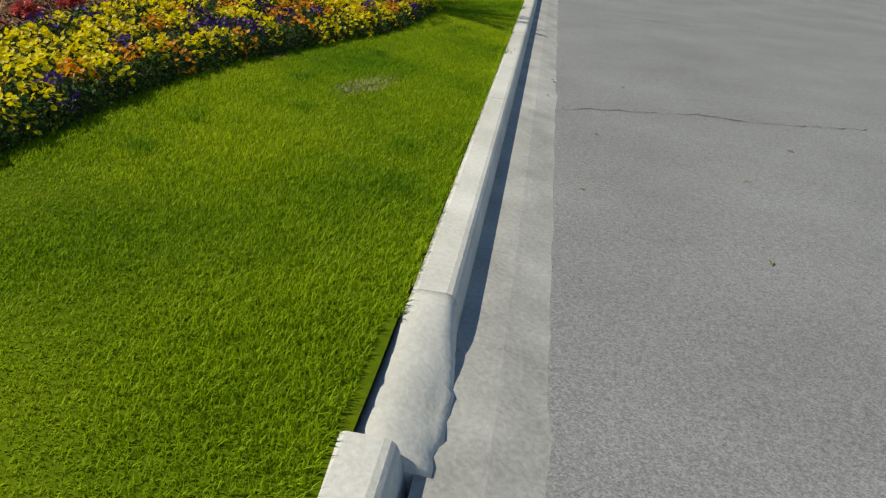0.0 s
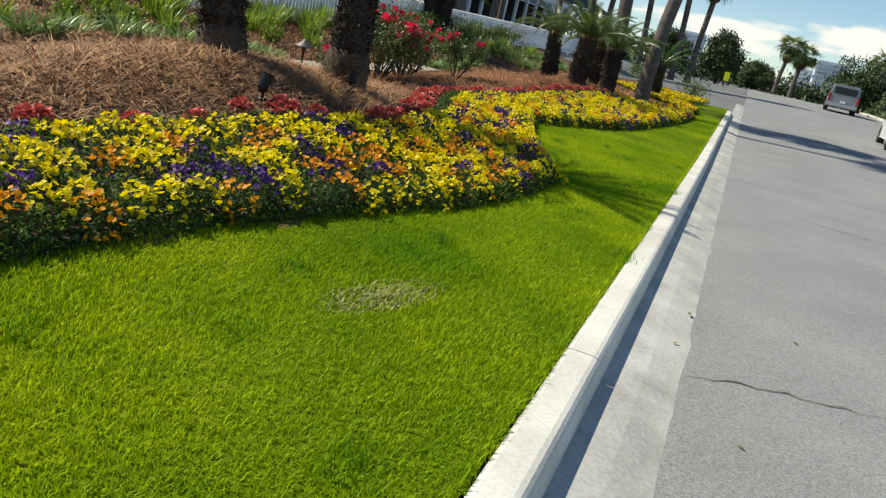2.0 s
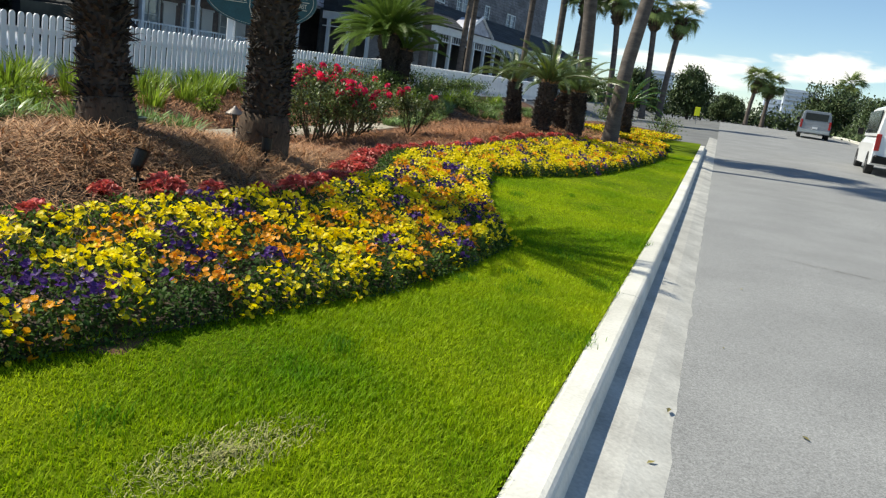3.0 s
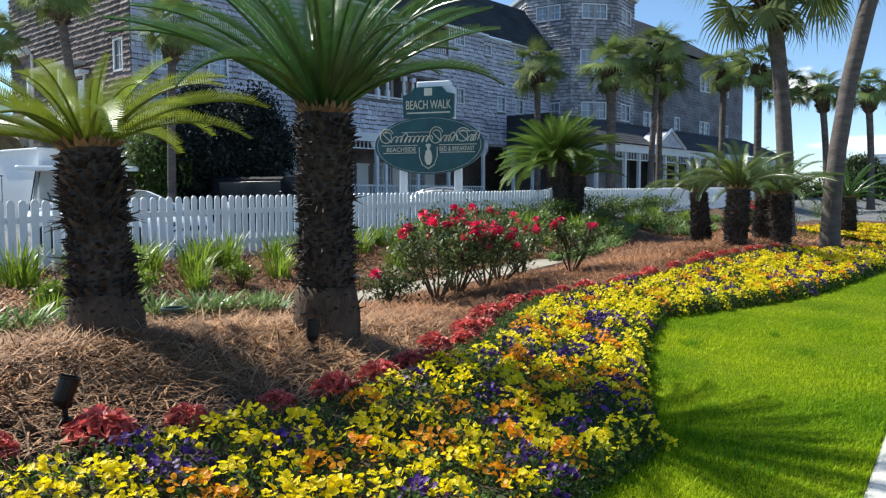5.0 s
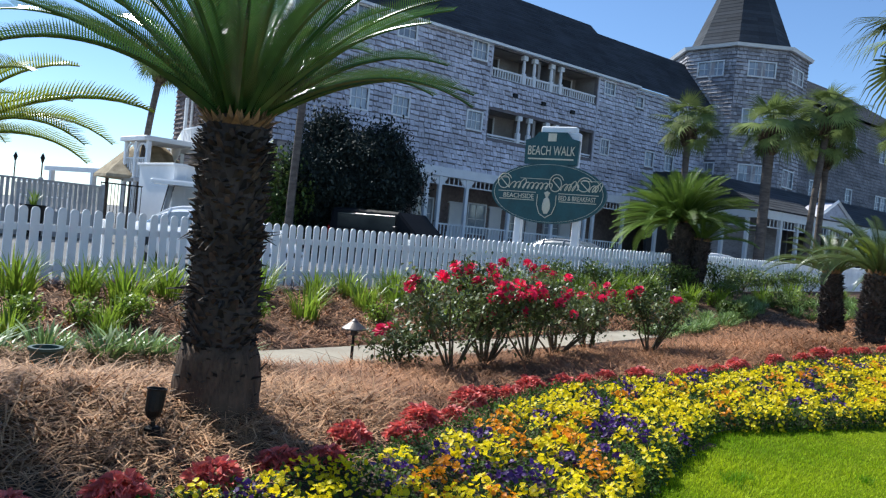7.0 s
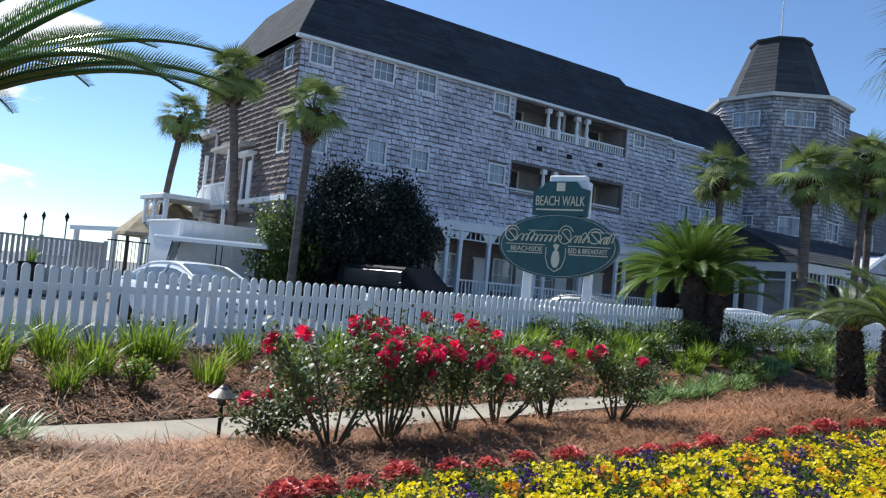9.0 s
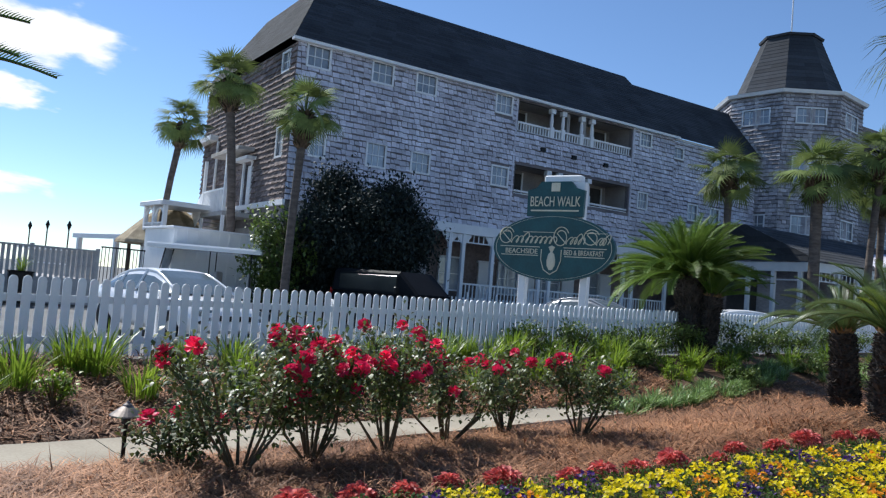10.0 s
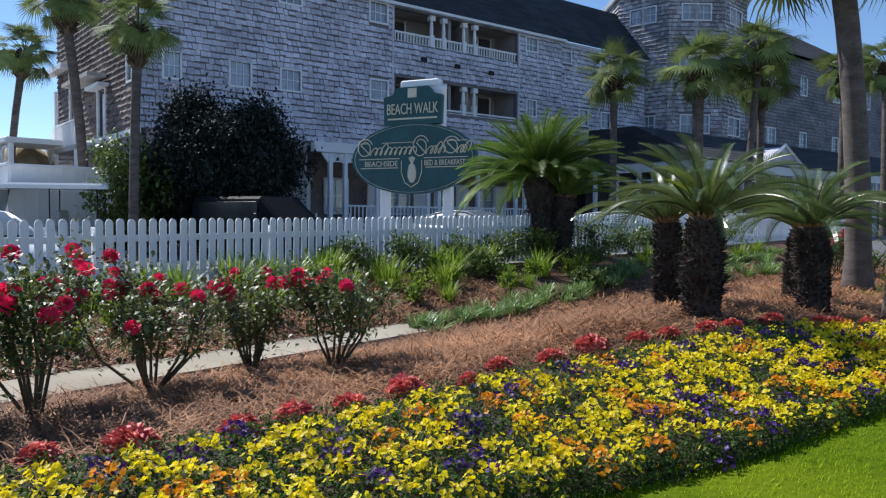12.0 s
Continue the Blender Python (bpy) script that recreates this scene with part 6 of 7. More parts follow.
def sedan(x, y, rz, paint, label, z):
    """Four-door saloon facing +x, from rings across its length."""
    c = thing("sedan", label, "car", pose(x, y, z, 0, 0, rz), "parked cars")
    ring = lambda px, hw, lo, top: [(px, -hw * 0.9, lo), (px, hw * 0.9, lo), (px, hw, lo + 0.16), (px, hw, top - 0.24), (px, hw * 0.93, top - 0.06), (px, hw * 0.75, top), (px, -hw * 0.75, top), (px, -hw * 0.93, top - 0.06), (px, -hw, top - 0.24), (px, -hw, lo + 0.16)]
    part("body", loft([ring(-2.35, 0.68, 0.42, 0.86), ring(-2.25, 0.82, 0.3, 0.97), ring(-1.7, 0.89, 0.22, 1.0), ring(-0.6, 0.91, 0.2, 0.97), ring(0.7, 0.91, 0.2, 0.95), ring(1.3, 0.9, 0.2, 0.92), ring(1.9, 0.87, 0.22, 0.82), ring(2.25, 0.78, 0.3, 0.7), ring(2.36, 0.6, 0.4, 0.6)]), paint, c, smooth=True)
    stations = [(-1.85, 0.0), (-1.6, 0.17), (-1.3, 0.33), (-1.0, 0.43), (-0.6, 0.485), (-0.15, 0.5), (0.25, 0.46), (0.6, 0.33), (0.95, 0.17), (1.25, 0.02)]
    across = [(-1.0, 0.0), (-0.95, 0.35), (-0.89, 0.68), (-0.82, 0.9), (-0.7, 0.98), (-0.35, 1.0), (0.0, 1.01), (0.35, 1.0), (0.7, 0.98), (0.82, 0.9), (0.89, 0.68), (0.95, 0.35), (1.0, 0.0)]
    ride = lambda i, j: (stations[i][0], 0.83 * across[j][0] * (1 - 0.32 * stations[i][1] * across[j][1]), 0.94 + stations[i][1] * across[j][1])
    grids = {"windscreen": Shape(), "rear_window": Shape(), "side_window": Shape(), "other_side_window": Shape(), "roof": Shape()}
    for i in range(len(stations) - 1):
        for j in range(len(across) - 1):
            mid = 3 <= j < 9
            kind = "roof" if mid and 3 <= i < 6 else "windscreen" if mid and i >= 6 else "rear_window" if mid else "side_window" if j < 2 else "other_side_window" if j > 9 else "roof"
            grids[kind].add([ride(i, j), ride(i, j + 1), ride(i + 1, j + 1), ride(i + 1, j)], [(0, 1, 2, 3)])
    for kind, grid in grids.items():
        part(kind.replace("other_", ""), grid, paint if kind == "roof" else SKY_PALE_GLASS, c, smooth=True)
    for j in (0, 12):
        for i in (3, 5):
            part("pillar", Shape().tube([ride(i, abs(j - q)) for q in range(4)], 0.035, 6), paint, c)
    for j in (3, 9):
        part("roof_rail", Shape().tube([ride(i, j) for i in range(len(stations))], 0.035, 6), paint, c, smooth=True)
    for s in (-1, 1):
        for px in (-1.45, 1.42):
            wheel(c, px, s * 0.8)
        part("mirror", Shape().block(0.82, s * 0.98 - 0.08, 0.95, 0.96, s * 0.98 + 0.08, 1.09, 0.03), paint, c)
        part("headlight", Shape().block(2.1, s * 0.58 - 0.16, 0.58, 2.3, s * 0.58 + 0.16, 0.7, 0.03), SKY_PALE_GLASS, c)
        part("tail_light", Shape().block(-2.36, s * 0.6 - 0.16, 0.72, -2.2, s * 0.6 + 0.16, 0.86, 0.02), LAMP_RED, c)
    part("bumper", Shape().block(2.22, -0.7, 0.32, 2.42, 0.7, 0.5, 0.05), paint, c)
    part("grille", Shape().box(2.3, -0.35, 0.5, 2.4, 0.35, 0.6), BLACK, c)
    return c


sedan(-16.3, 15.25, 8, CAR_WHITE, "white saloon car parked nose to the picket fence", 0.26)
sedan(-16.4, 29.6, 5, CAR_GREY, "pale grey saloon car parked behind the sign", 0.44)
sedan(-12.6, 32.6, 60, CAR_WHITE, "white saloon car parked behind the far fence", 0.44)


def boxy(x, y, rz, paint, label, z, name, category, L, W, H, hood, belt, open_bed=False):
    """Van, off-roader or pickup: tall body facing +x with a raked screen."""
    c = thing(name, label, category, pose(x, y, z, 0, 0, rz), "parked cars")
    hw = W / 2
    ring = lambda px, k, lo, top: [(px, -hw * k, lo), (px, hw * k, lo), (px, hw * k, top - 0.25), (px, hw * k * 0.9, top - 0.05), (px, hw * k * 0.7, top), (px, -hw * k * 0.7, top), (px, -hw * k * 0.9, top - 0.05), (px, -hw * k, top - 0.25)]
    cab_back = -L / 2 + (1.7 if open_bed else 0)
    part("body", loft([ring(-L / 2, 0.97, 0.4, belt), ring(-L / 2 + 0.06, 1, 0.32, belt), ring(L / 2 - hood - 0.5, 1, 0.3, belt), ring(L / 2 - 0.5, 0.98, 0.3, belt - 0.1), ring(L / 2, 0.85, 0.4, belt - 0.35)]), paint, c, smooth=False)
    up = lambda px, k, top: [(px, -hw * 0.96 * k, belt - 0.02), (px, hw * 0.96 * k, belt - 0.02), (px, hw * 0.86 * k, top - 0.08), (px, hw * 0.76 * k, top), (px, -hw * 0.76 * k, top), (px, -hw * 0.86 * k, top - 0.08)]
    part("cabin", loft([up(cab_back + 0.02, 0.97, H - 0.02), up(cab_back + 0.12, 1, H), up(L / 2 - hood - 0.7, 1, H - 0.02), up(L / 2 - hood + 0.1, 0.95, belt + 0.04)]), paint, c)
    part("rear_window", Shape().block(cab_back - 0.008, -hw * 0.72, belt + 0.06, cab_back + 0.05, hw * 0.72, H - 0.16, 0.004), CAR_GLASS, c)
    for s in (-1, 1):
        part("side_window", Shape().block(cab_back + 0.4, s * hw * 0.93 - 0.03, belt + 0.06, L / 2 - hood - 0.7, s * hw * 0.93 + 0.02, H - 0.18, 0.006), CAR_GLASS, c)
        part("tail_light", Shape().block(-L / 2 - 0.03, s * hw * 0.9 - 0.07, belt - 0.45, -L / 2 + 0.03, s * hw * 0.9 + 0.07, belt + 0.05, 0.01), LAMP_RED, c)
        for px in (-L / 2 + 0.9, L / 2 - 0.85):
            wheel(c, px, s * (hw - 0.1), 0.36, 0.22)
        part("mirror", Shape().block(L / 2 - hood - 0.6, s * (hw + 0.1) - 0.09, belt, L / 2 - hood - 0.48, s * (hw + 0.1) + 0.09, belt + 0.22, 0.02), BLACK, c)
    part("bumper", Shape().block(-L / 2 - 0.14, -hw * 0.95, 0.38, -L / 2 + 0.02, hw * 0.95, 0.6, 0.03), BLACK if name == "van" else RIM, c)
    part("number_plate", Shape().box(-L / 2 - 0.15, -0.16, 0.62, -L / 2 - 0.02, 0.16, 0.76), TRIM, c)
    if name == "van":
        part("door_seam", Shape().box(-L / 2 - 0.004, -0.012, 0.5, -L / 2 + 0.01, 0.012, H - 0.15), BLACK, c)
        part("hitch_rack", Shape().tube([(-L / 2 - 0.1, 0.5, 0.6), (-L / 2 - 0.6, 0.5, 0.6), (-L / 2 - 0.6, 0.9, 0.6), (-L / 2 - 0.1, 0.9, 0.6)], 0.03, 5), BLACK, c)
    return c


boxy(5.9, 31.5, 86, CAR_WHITE, "white cargo van parked on the road", float(rise(30)), "van", "van", 5.4, 2.0, 2.15, 0.9, 1.2)
boxy(6.3, 61.0, 86, CAR_GREY, "silver-grey off-roader with dark rear window on the road", float(rise(61)), "off_roader", "car", 4.7, 1.9, 1.78, 1.2, 1.12)
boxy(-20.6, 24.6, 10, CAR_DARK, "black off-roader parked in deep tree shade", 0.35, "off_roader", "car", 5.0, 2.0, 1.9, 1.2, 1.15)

cart = thing("golf_cart", "white golf cart with long flat canopy roof", "golf cart", pose(-25.8, 19.9, 0.42, 0, 0, 235), "")
part("canopy", Shape().block(-1.95, -0.65, 2.02, 1.95, 0.65, 2.2, 0.06), CAR_WHITE, cart, "long white canopy")
for px in (-1.6, -0.2, 1.3):
    for s in (-1, 1):
        part("strut", Shape().tube([(px + (0.25 if px > 1 else 0), s * 0.52, 0.7), (px, s * 0.55, 2.06)], 0.022, 6), BLACK, cart)
part("cowl", loft([[(1.2, -0.55, 0.35), (1.2, 0.55, 0.35), (1.2, 0.55, 0.95), (1.2, -0.55, 0.95)], [(1.7, -0.55, 0.35), (1.7, 0.55, 0.35), (1.7, 0.5, 0.85), (1.7, -0.5, 0.85)], [(1.95, -0.45, 0.4), (1.95, 0.45, 0.4), (1.95, 0.4, 0.65), (1.95, -0.4, 0.65)]]), CAR_WHITE, cart)
part("chassis", Shape().block(-1.8, -0.55, 0.3, 1.3, 0.55, 0.45, 0.03), BLACK, cart)
for px in (-1.2, -0.1):
    part("seat", Shape().block(px - 0.3, -0.52, 0.7, px + 0.3, 0.52, 0.85, 0.04), DECK_WOOD, cart)
    part("seat_back", Shape().block(px - 0.38, -0.52, 0.85, px - 0.28, 0.52, 1.35, 0.04), DECK_WOOD, cart)
    part("seat_box", Shape().block(px - 0.3, -0.5, 0.45, px + 0.3, 0.5, 0.7, 0.02), CAR_WHITE, cart)
part("windshield", Shape().add([(1.45, -0.5, 0.95), (1.45, 0.5, 0.95), (1.32, 0.52, 2.0), (1.32, -0.52, 2.0)], [(0, 1, 2, 3)]), PANE, cart)
part("steering_wheel", Shape().tube([(0.95 + 0.05 * math.sin(a), 0.3 + 0.17 * math.cos(a), 1.15 + 0.14 * math.sin(a)) for a in [i * 0.5236 for i in range(13)]], 0.014, 5), BLACK, cart)
for px in (-1.4, 1.35):
    for s in (-1, 1):
        wheel(cart, px, s * 0.48, 0.24, 0.18)

# ---- sheds and beach deck past the end of the inn ----
shed = thing("white_shed", "white board-and-batten shed beside the inn", "shed", pose(-28.5, 21.2, -0.1))
part("shed_wall", Shape().box(-1.5, -2.1, 0, 1.5, 2.1, 3.3), WHITE, shed)
part("shed_roof", Shape().block(-1.6, -2.2, 3.3, 1.6, 2.2, 3.38, 0.02), TRIM, shed)
for k in span(-2.0, 2.0, 0.4):
    part("batten", Shape().box(1.5, k - 0.025, 0.05, 1.52, k + 0.025, 3.28), WHITE, shed)
part("shed_door", Shape().box(1.5, 0.95, 0.1, 1.56, 1.75, 2.3), TRIM, shed)
lean = thing("side_shed", "lower white lean-to with a dark doorway", "shed", pose(-27.6, 23.2, 0.3))
part("lean_to_wall", Shape().box(-1.2, -1.0, 0, 1.2, 1.0, 2.7), WHITE, lean)
# no opening here: a dark slab paints the shade inside the doorway
part("doorway", Shape().box(1.2, -0.9, 0.1, 1.23, -0.35, 2.2), DARK, lean)
part("lean_to_roof", Shape().block(-1.3, -1.1, 2.7, 1.3, 1.1, 2.78, 0.02), TRIM, lean)
deck = thing("beach_deck", "raised grey-white deck with slatted railing", "deck", pose(-27.5, 12.6, 0.3))
part("deck_floor", Shape().box(-9, -8, 0.7, 0.6, 4, 0.85), DECK_WOOD, deck)
part("deck_skirt", Shape().box(0.5, -8, 0.0, 0.6, 4, 0.7), DECK_WOOD, deck)
for side in (0, 1):
    for k in span(-7.9, 3.9, 0.16) if side == 0 else span(-8.9, 0.5, 0.2):
        part("deck_slat", Shape().box(0.5, k - 0.05, 0.85, 0.53, k + 0.05, 1.78) if side == 0 else Shape().box(k - 0.05, 3.9, 0.85, k + 0.05, 3.93, 1.78), DECK_WOOD, deck)
part("deck_rail", Shape().block(0.44, -8, 1.78, 0.6, 4, 1.84, 0.01).block(-9, 3.84, 1.78, 0.436, 4.0, 1.84, 0.01), DECK_WOOD, deck)
for k in span(-8, 4, 2.0):
    part("deck_post", Shape().block(0.42, k - 0.06, 0, 0.54, k + 0.06, 1.9, 0.01), DECK_WOOD, deck)
bench = thing("deck_bench", "white slatted bench on the raised deck", "bench", pose(-28.6, 15.2, 1.15, 0, 0, 80))
part("seat", Shape().block(-0.8, -0.22, 0.42, 0.8, 0.22, 0.47, 0.01), WHITE, bench)
part("top_rail", Shape().block(-0.8, 0.2, 0.9, 0.8, 0.25, 0.97, 0.01), WHITE, bench)
for k in span(-0.72, 0.72, 0.16):
    part("back_slat", Shape().box(k - 0.025, 0.205, 0.47, k + 0.025, 0.235, 0.9), WHITE, bench)
for px in (-0.74, 0.74):
    for py in (-0.18, 0.18):
        part("leg", Shape().block(px - 0.035, py - 0.035, 0.0, px + 0.035, py + 0.035, 0.42, 0.005), WHITE, bench)
    part("armrest", Shape().block(px - 0.04, -0.22, 0.62, px + 0.04, 0.2, 0.66, 0.01), WHITE, bench)
steps = thing("deck_gate", "dark metal railing panel beside the deck", "railing", pose(-29.0, 17.3, 0.3))
for k in span(0, 1.5, 0.13):
    part("bar", Shape().tube([(0, k, 0.2), (0, k, 2.0)], 0.014, 5), BLACK, steps)
part("top_bar", Shape().box(-0.02, -0.03, 2.0, 0.02, 1.53, 2.05), BLACK, steps)
perg = thing("pergola", "white open pergola frame by the beach", "pergola", pose(-45.4, 20.8, 0.3, 0, 0, 10))
for k in (0, 4.6):
    part("pergola_post", Shape().block(k * 0.9 - 0.12, -0.12, 0, k * 0.9 + 0.12, 0.12, 2.8, 0.02), WHITE, perg)
part("pergola_beam", Shape().block(-0.7, -0.1, 2.8, 4.9, 0.1, 3.05, 0.02), WHITE, perg)
tub = thing("potted_palm", "small spiky palm in a tub under the pergola", "planter", pose(-42.6, 20.6, 0.3))
part("tub", Shape().lathe([(0.3, 0), (0.4, 0.75), (0.44, 0.8), (0.36, 0.8)], 14), DECK_WOOD, tub)
part("spiky_leaves", clump(78, 34, 1.6, 0.12, 0.07, 1.1, LILY, "spiky_leaves"), None, tub, m=pose(0, 0, 0.75))
for x, y, h in ((-44.35, 19.94, 3.65), (-49.3, 20.0, 3.8), (-52.3, 19.7, 3.75)):
    torch = thing("torch", "tall dark bamboo garden torch", "torch", pose(x, y, 0.2), "garden torches")
    part("pole", Shape().tube([(0, 0, -0.2), (0, 0, h - 0.4)], 0.04, 6), BARK, torch)
    part("torch_head", Shape().lathe([(0.04, h - 0.45), (0.1, h - 0.25), (0.13, h - 0.2), (0.05, h), (0.02, h + 0.06)], 8), BLACK, torch)
hut = thing("thatched_hut", "open beach hut with shaggy thatched roof", "hut", pose(-39.0, 23.4, -0.7))
part("hut_roof", Shape().lathe([(2.6, 3.6), (2.55, 3.75), (1.3, 5.0), (0.1, 5.9)], 10), THATCH, hut)
for s in (-1, 1):
    for q in (-1, 1):
        part("hut_post", Shape().tube([(1.5 * s, 1.5 * q, 0), (1.5 * s, 1.5 * q, 3.9)], 0.09, 8), BARK, hut)
pav = thing("upper_deck", "white roofed upper deck behind the shed", "deck", pose(-37.4, 24.2, -0.45))
part("pavilion_roof", Shape().block(-0.9, -2.7, 5.15, 2.0, 1.5, 5.38, 0.05), TRIM, pav)
part("pavilion_floor", Shape().block(-0.8, -2.5, 3.2, 1.9, 1.5, 3.4, 0.03), DECK_WOOD, pav)
part("pavilion_wall", Shape().box(-0.7, 0.9, 3.4, 1.8, 1.1, 5.15), STUCCO, pav)
for k in (-0.7, 0.5, 1.8):
    part("pavilion_post", Shape().block(k - 0.1, -2.5, 0, k + 0.1, -2.3, 5.15, 0.02), WHITE, pav)
for k in (-0.1, 1.15):
    arch = [(k + 0.5 * math.cos(a), -2.4, 4.62 + 0.42 * math.sin(a)) for a in [i * math.pi / 8 for i in range(9)]]
    part("arch_trim", Shape().tube(arch, 0.06, 6), WHITE, pav)
part("pavilion_rail", Shape().box(-0.7, -2.44, 4.3, 1.8, -2.36, 4.37), WHITE, pav)
for k in span(-0.6, 1.7, 0.22):
    part("pavilion_baluster", Shape().box(k - 0.03, -2.43, 3.4, k + 0.03, -2.37, 4.3), WHITE, pav)
trashcan = thing("planter_pot", "dark round planter pot with spiky plant on the deck", "planter", pose(-26.2, 14.2, 0.3))
part("pot", Shape().lathe([(0.28, 0), (0.36, 0.95), (0.4, 1.0), (0.34, 1.0), (0.3, 0.9)], 14), BLACK, trashcan)
part("spiky_leaves", clump(77, 26, 0.7, 0.1, 0.04, 0.8, LILY, "spiky_leaves"), None, trashcan, m=pose(0, 0, 0.9))


# ---- trees ----
def broad_tree(x, y, z, rx, rz_, label, seed, material, n, size, trunk=0.25, name="tree", squash=1.0, low=0.0):
    g = np.random.default_rng(seed)
    rr = random.Random(seed)
    t = thing(name, label, "tree", pose(x, y, z))
    st = Shape().tube([(0, 0, -0.2), (0.1, 0, rz_ * 0.4), (0.05, 0.1, rz_ * 0.9)], [trunk, trunk * 0.8, trunk * 0.4], 9)
    for i in range(9):
        a, h = rr.uniform(0, 6.28), rr.uniform(0.25, 0.7) * rz_
        st.tube([(0, 0, h), (rx * 0.35 * math.cos(a), rx * 0.35 * math.sin(a), h + rz_ * 0.15), (rx * 0.7 * math.cos(a), rx * 0.7 * math.sin(a), h + rz_ * 0.3)], [trunk * 0.45, trunk * 0.3, trunk * 0.1], 6)
    part("trunk", st, BARK, t)
    k = 70
    u = g.normal(0, 1, (k, 3))
    u /= np.linalg.norm(u, axis=1)[:, None]
    c = u * (rx * 0.82, rx * 0.82, rz_ * 0.47) * g.uniform(0.45, 1.0, (k, 1)) + (0, 0, rz_ * (0.53 + low))
    p = c[g.integers(0, k, n)] + g.normal(0, 1, (n, 3)) * (rx * 0.13, rx * 0.13, rz_ * 0.075)
    p[:, 2] = np.maximum(p[:, 2], 0.15)
    v, f = leaves(p[:, 0], p[:, 1], p[:, 2], g.uniform(0.6, 1.3, n) * size, 0.8)
    part("crown", blades("crown", v, f, material), None, t)
    return t


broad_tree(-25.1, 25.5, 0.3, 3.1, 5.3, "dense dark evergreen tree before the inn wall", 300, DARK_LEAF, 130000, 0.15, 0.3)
broad_tree(-24.6, 22.0, 0.3, 1.5, 3.9, "small glossy-leaved tree with bright edges", 301, BUSH_LEAF, 4200, 0.17, 0.1)
gap = float(rise(80))
for i, (x, y, rx, h) in enumerate(((-2.7, 80, 2.3, 4.3), (9.2, 78, 3.4, 4.4), (12.5, 70, 3.0, 3.6), (0.6, 88, 2.0, 2.6), (-7.5, 78, 2.6, 3.4))):
    broad_tree(x, y, gap, rx, h, "rounded green bush at the end of the road", 310 + i, FOREST, 11000, 0.24, 0.15, "far_bush")
for i, (x, y, h) in enumerate(((2.5, 80, 4.1), (4.0, 82, 3.8), (11.0, 82, 4.6), (15.0, 80, 5.4))):
    cabbage(x, y, gap, h, "cabbage palm with full round crown by the road end", 330 + i, 0.2, 0.4, 60 * i, 1.1, 34)
hedge = tagged(part("hedge", blades("hedge", *leaves(gen.uniform(-20, 30, 16000), 92 + gen.normal(0, 0.9, 16000), gap + np.abs(gen.normal(0, 0.9, 16000)), 0.4, 0.8), FOREST), None), "dark green hedge closing the far end of the road", "hedge", kind="stuff")
hedge_right = tagged(part("hedge", blades("hedge", *leaves(10.8 + gen.normal(0, 0.6, 9000), gen.uniform(38, 80, 9000), float(rise(60)) + np.abs(gen.normal(0, 0.55, 9000)), 0.3, 0.8), FOREST), None), "low green hedge beside the road", "hedge", kind="stuff")
for i, (x, y, w, h) in enumerate(((-60, 700, 34, 34), (52, 640, 22, 30), (74, 640, 16, 26), (36, 660, 14, 22))):
    tw = thing("far_tower_block", "apartment tower on the horizon, haze put into its pale colour", "building", pose(x, y, 0), "far towers")
    part("tower_body", Shape().box(-w / 2, -8, 0, w / 2, 8, h), HAZE_TINT, tw)
    for k in range(int(h / 3.2)):
        part("window_band", Shape().box(-w / 2 + 1, -8.2, 1.5 + 3.2 * k, w / 2 - 1, -8.0, 2.9 + 3.2 * k), PANE, tw)
post = thing("warning_sign", "small yellow road sign on a thin post", "road sign", pose(-1.3, 60, float(rise(60)) - 0.3))
part("post", Shape().tube([(0, 0, 0), (0, 0, 1.3)], 0.03, 6), RIM, post)
part("plate", Shape().block(-0.18, -0.03, 0.75, 0.18, 0.0, 1.35, 0.01), surf("yellow_plate", (0.75, 0.8, 0.02), (0.8, 0.85, 0.03), 5, 0.5, 0.0), post)
kerb_right = thing("far_kerb", "pale concrete kerb on the far side of the road", "kerb", kind="structure")
for k in range(14):
    y0, y1 = 20 + 4 * k, 23.99 + 4 * k
    s = Shape()
    s.v = [(xx, yy, float(rise(yy)) + zz) for yy in (y0, y1) for xx, zz in ((9.4, -0.1), (9.4, 0.12), (9.43, 0.15), (9.6, 0.15), (9.6, -0.1))]
    s.f = [(i, i + 5, (i + 1) % 5 + 5, (i + 1) % 5) for i in range(5)] + [(0, 1, 2, 3, 4), (9, 8, 7, 6, 5)]
    part("kerb_stone", s, CONCRETE, kerb_right)


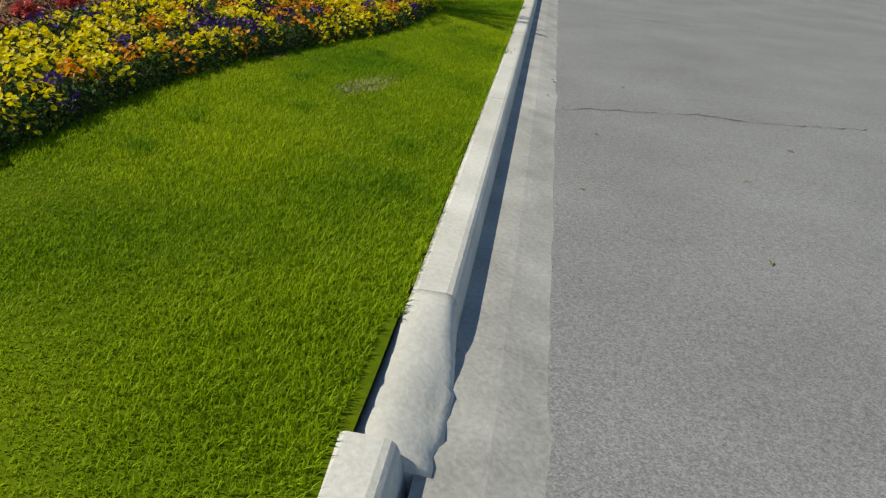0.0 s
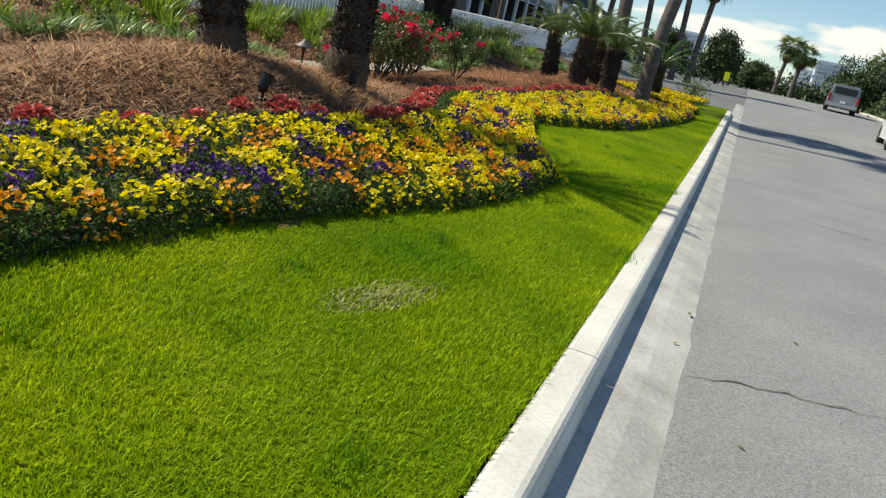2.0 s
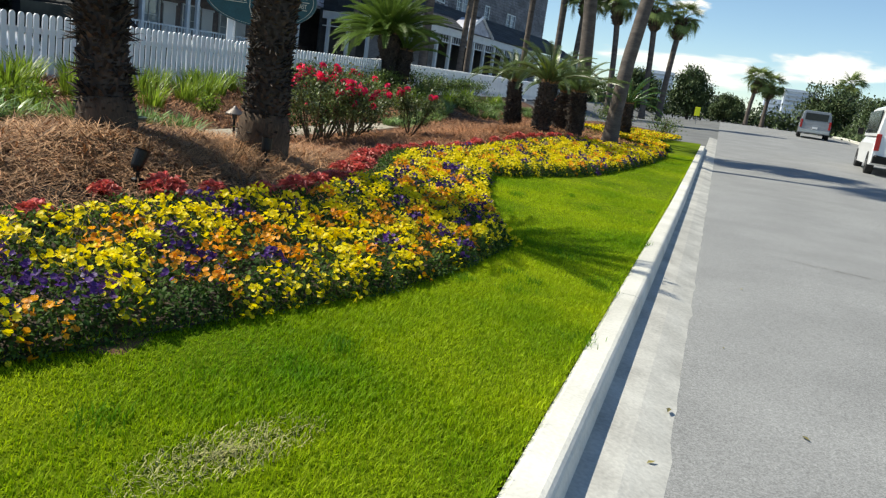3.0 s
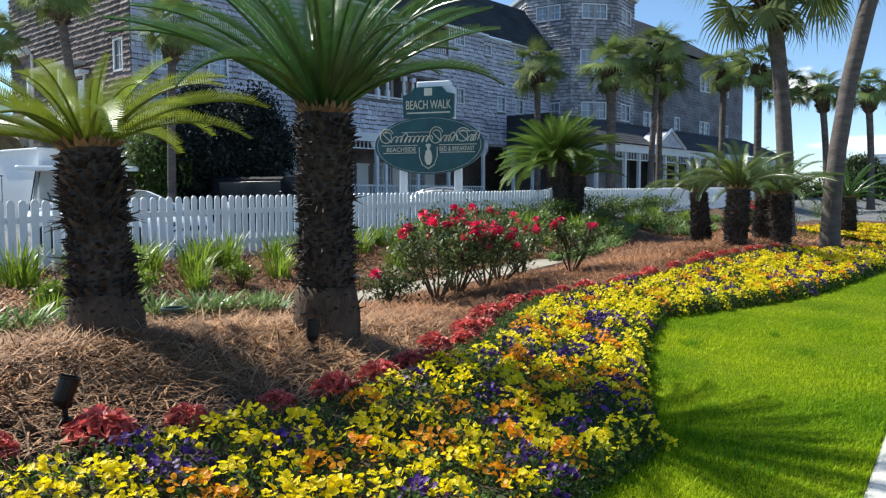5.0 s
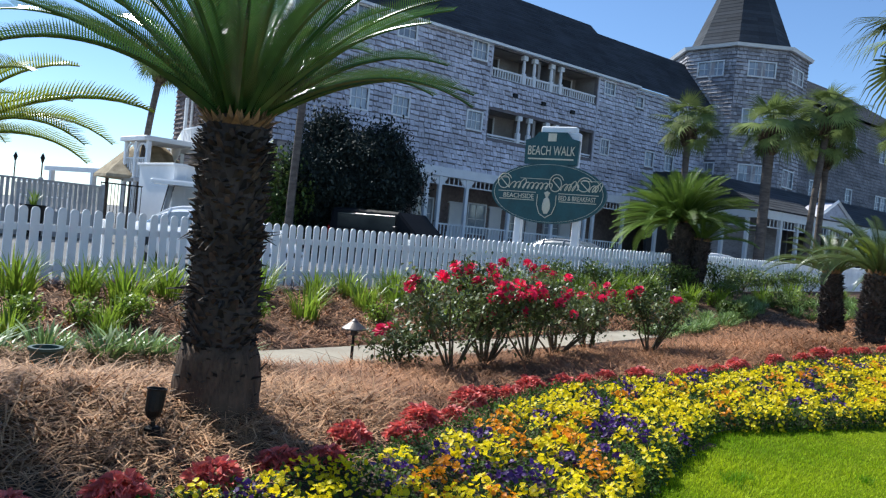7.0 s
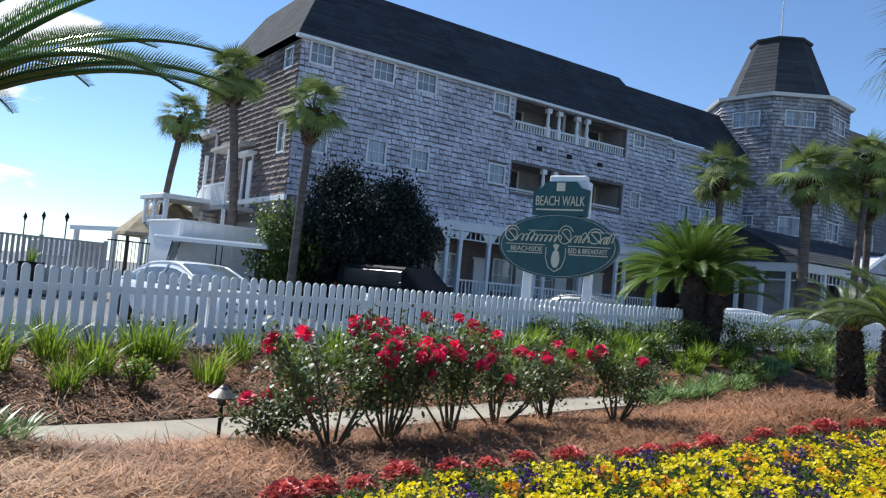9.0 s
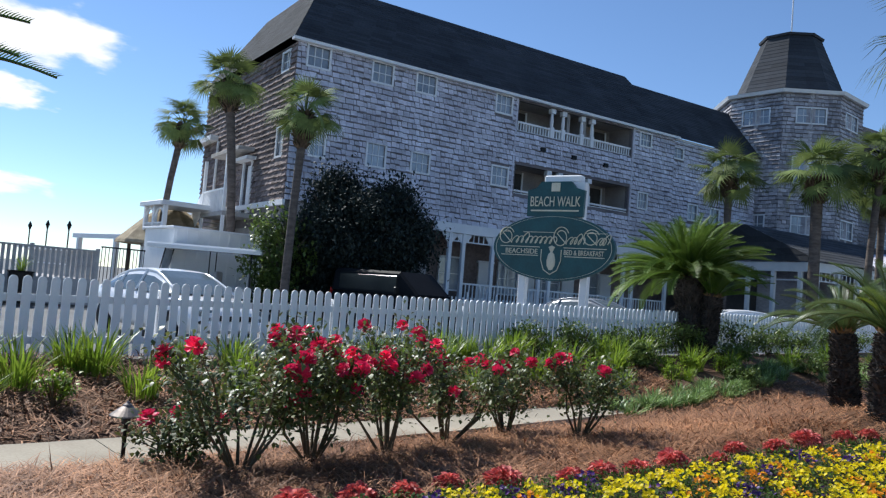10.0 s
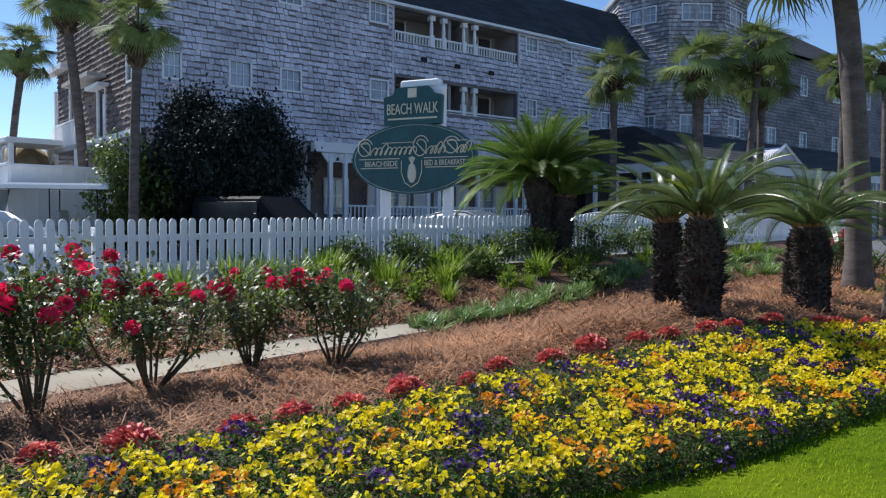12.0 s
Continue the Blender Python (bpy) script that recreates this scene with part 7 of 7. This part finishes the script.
# ---- clouds: soft-edged backdrops far off ----
def cloud(x, y, z, w, h, seed, density):
    m = bpy.data.materials.new("cloud")
    m.use_nodes = True
    n, l = m.node_tree.nodes, m.node_tree.links
    n.remove(n["Principled BSDF"])
    tc, no, gr, em, tr, mx = [n.new(k) for k in ("ShaderNodeTexCoord", "ShaderNodeTexNoise", "ShaderNodeVectorMath", "ShaderNodeEmission", "ShaderNodeBsdfTransparent", "ShaderNodeMixShader")]
    no.noise_dimensions = "4D"
    no.inputs["W"].default_value, no.inputs["Scale"].default_value, no.inputs["Detail"].default_value = seed * 1.7, 2.2, 7
    l.new(tc.outputs["Object"], no.inputs["Vector"])
    gr.operation = "LENGTH"
    l.new(tc.outputs["Object"], gr.inputs[0])
    sub = n.new("ShaderNodeMath")
    sub.operation = "MULTIPLY_ADD"
    sub.inputs[1].default_value = -0.62
    l.new(gr.outputs["Value"], sub.inputs[0])
    l.new(no.outputs["Fac"], sub.inputs[2])
    mr = n.new("ShaderNodeMapRange")
    mr.inputs["From Min"].default_value, mr.inputs["From Max"].default_value = 0.1 - 0.1 * density, 0.36 - 0.1 * density
    mr.interpolation_type = "SMOOTHSTEP"
    l.new(sub.outputs[0], mr.inputs["Value"])
    em.inputs["Color"].default_value, em.inputs["Strength"].default_value = (1.0, 0.985, 0.975, 1), 0.92
    l.new(mr.outputs["Result"], mx.inputs[0])
    l.new(tr.outputs[0], mx.inputs[1])
    l.new(em.outputs[0], mx.inputs[2])
    l.new(mx.outputs[0], n["Material Output"].inputs["Surface"])
    ob = new("cloud", Shape().add([(-1, 0, -1), (1, 0, -1), (1, 0, 1), (-1, 0, 1)], [(0, 1, 2, 3)]).mesh("cloud", m))
    d = Vector((x, y, 0)).normalized()
    ob.matrix_basis = Matrix.Translation((x, y, z)) @ pose(0, 0, 0, 0, 0, math.degrees(math.atan2(d.y, d.x)) - 90) @ Matrix.Diagonal((w, 1, h, 1))
    tagged(ob, "soft white cumulus cloud low in the blue sky", "cloud", "clouds", kind="structure")


for c in ((-1425, 290, 385, 190, 75, 1, 1.0), (-1460, 235, 280, 120, 38, 2, 0.8), (-1470, 240, 130, 150, 40, 3, 0.0), (-60, 1500, 85, 260, 45, 4, 0.1), (160, 1490, 110, 150, 45, 5, 0.3), (-90, 1490, 190, 55, 20, 6, 0.5), (-245, 1470, 190, 70, 50, 7, 0.1)):
    cloud(*c)
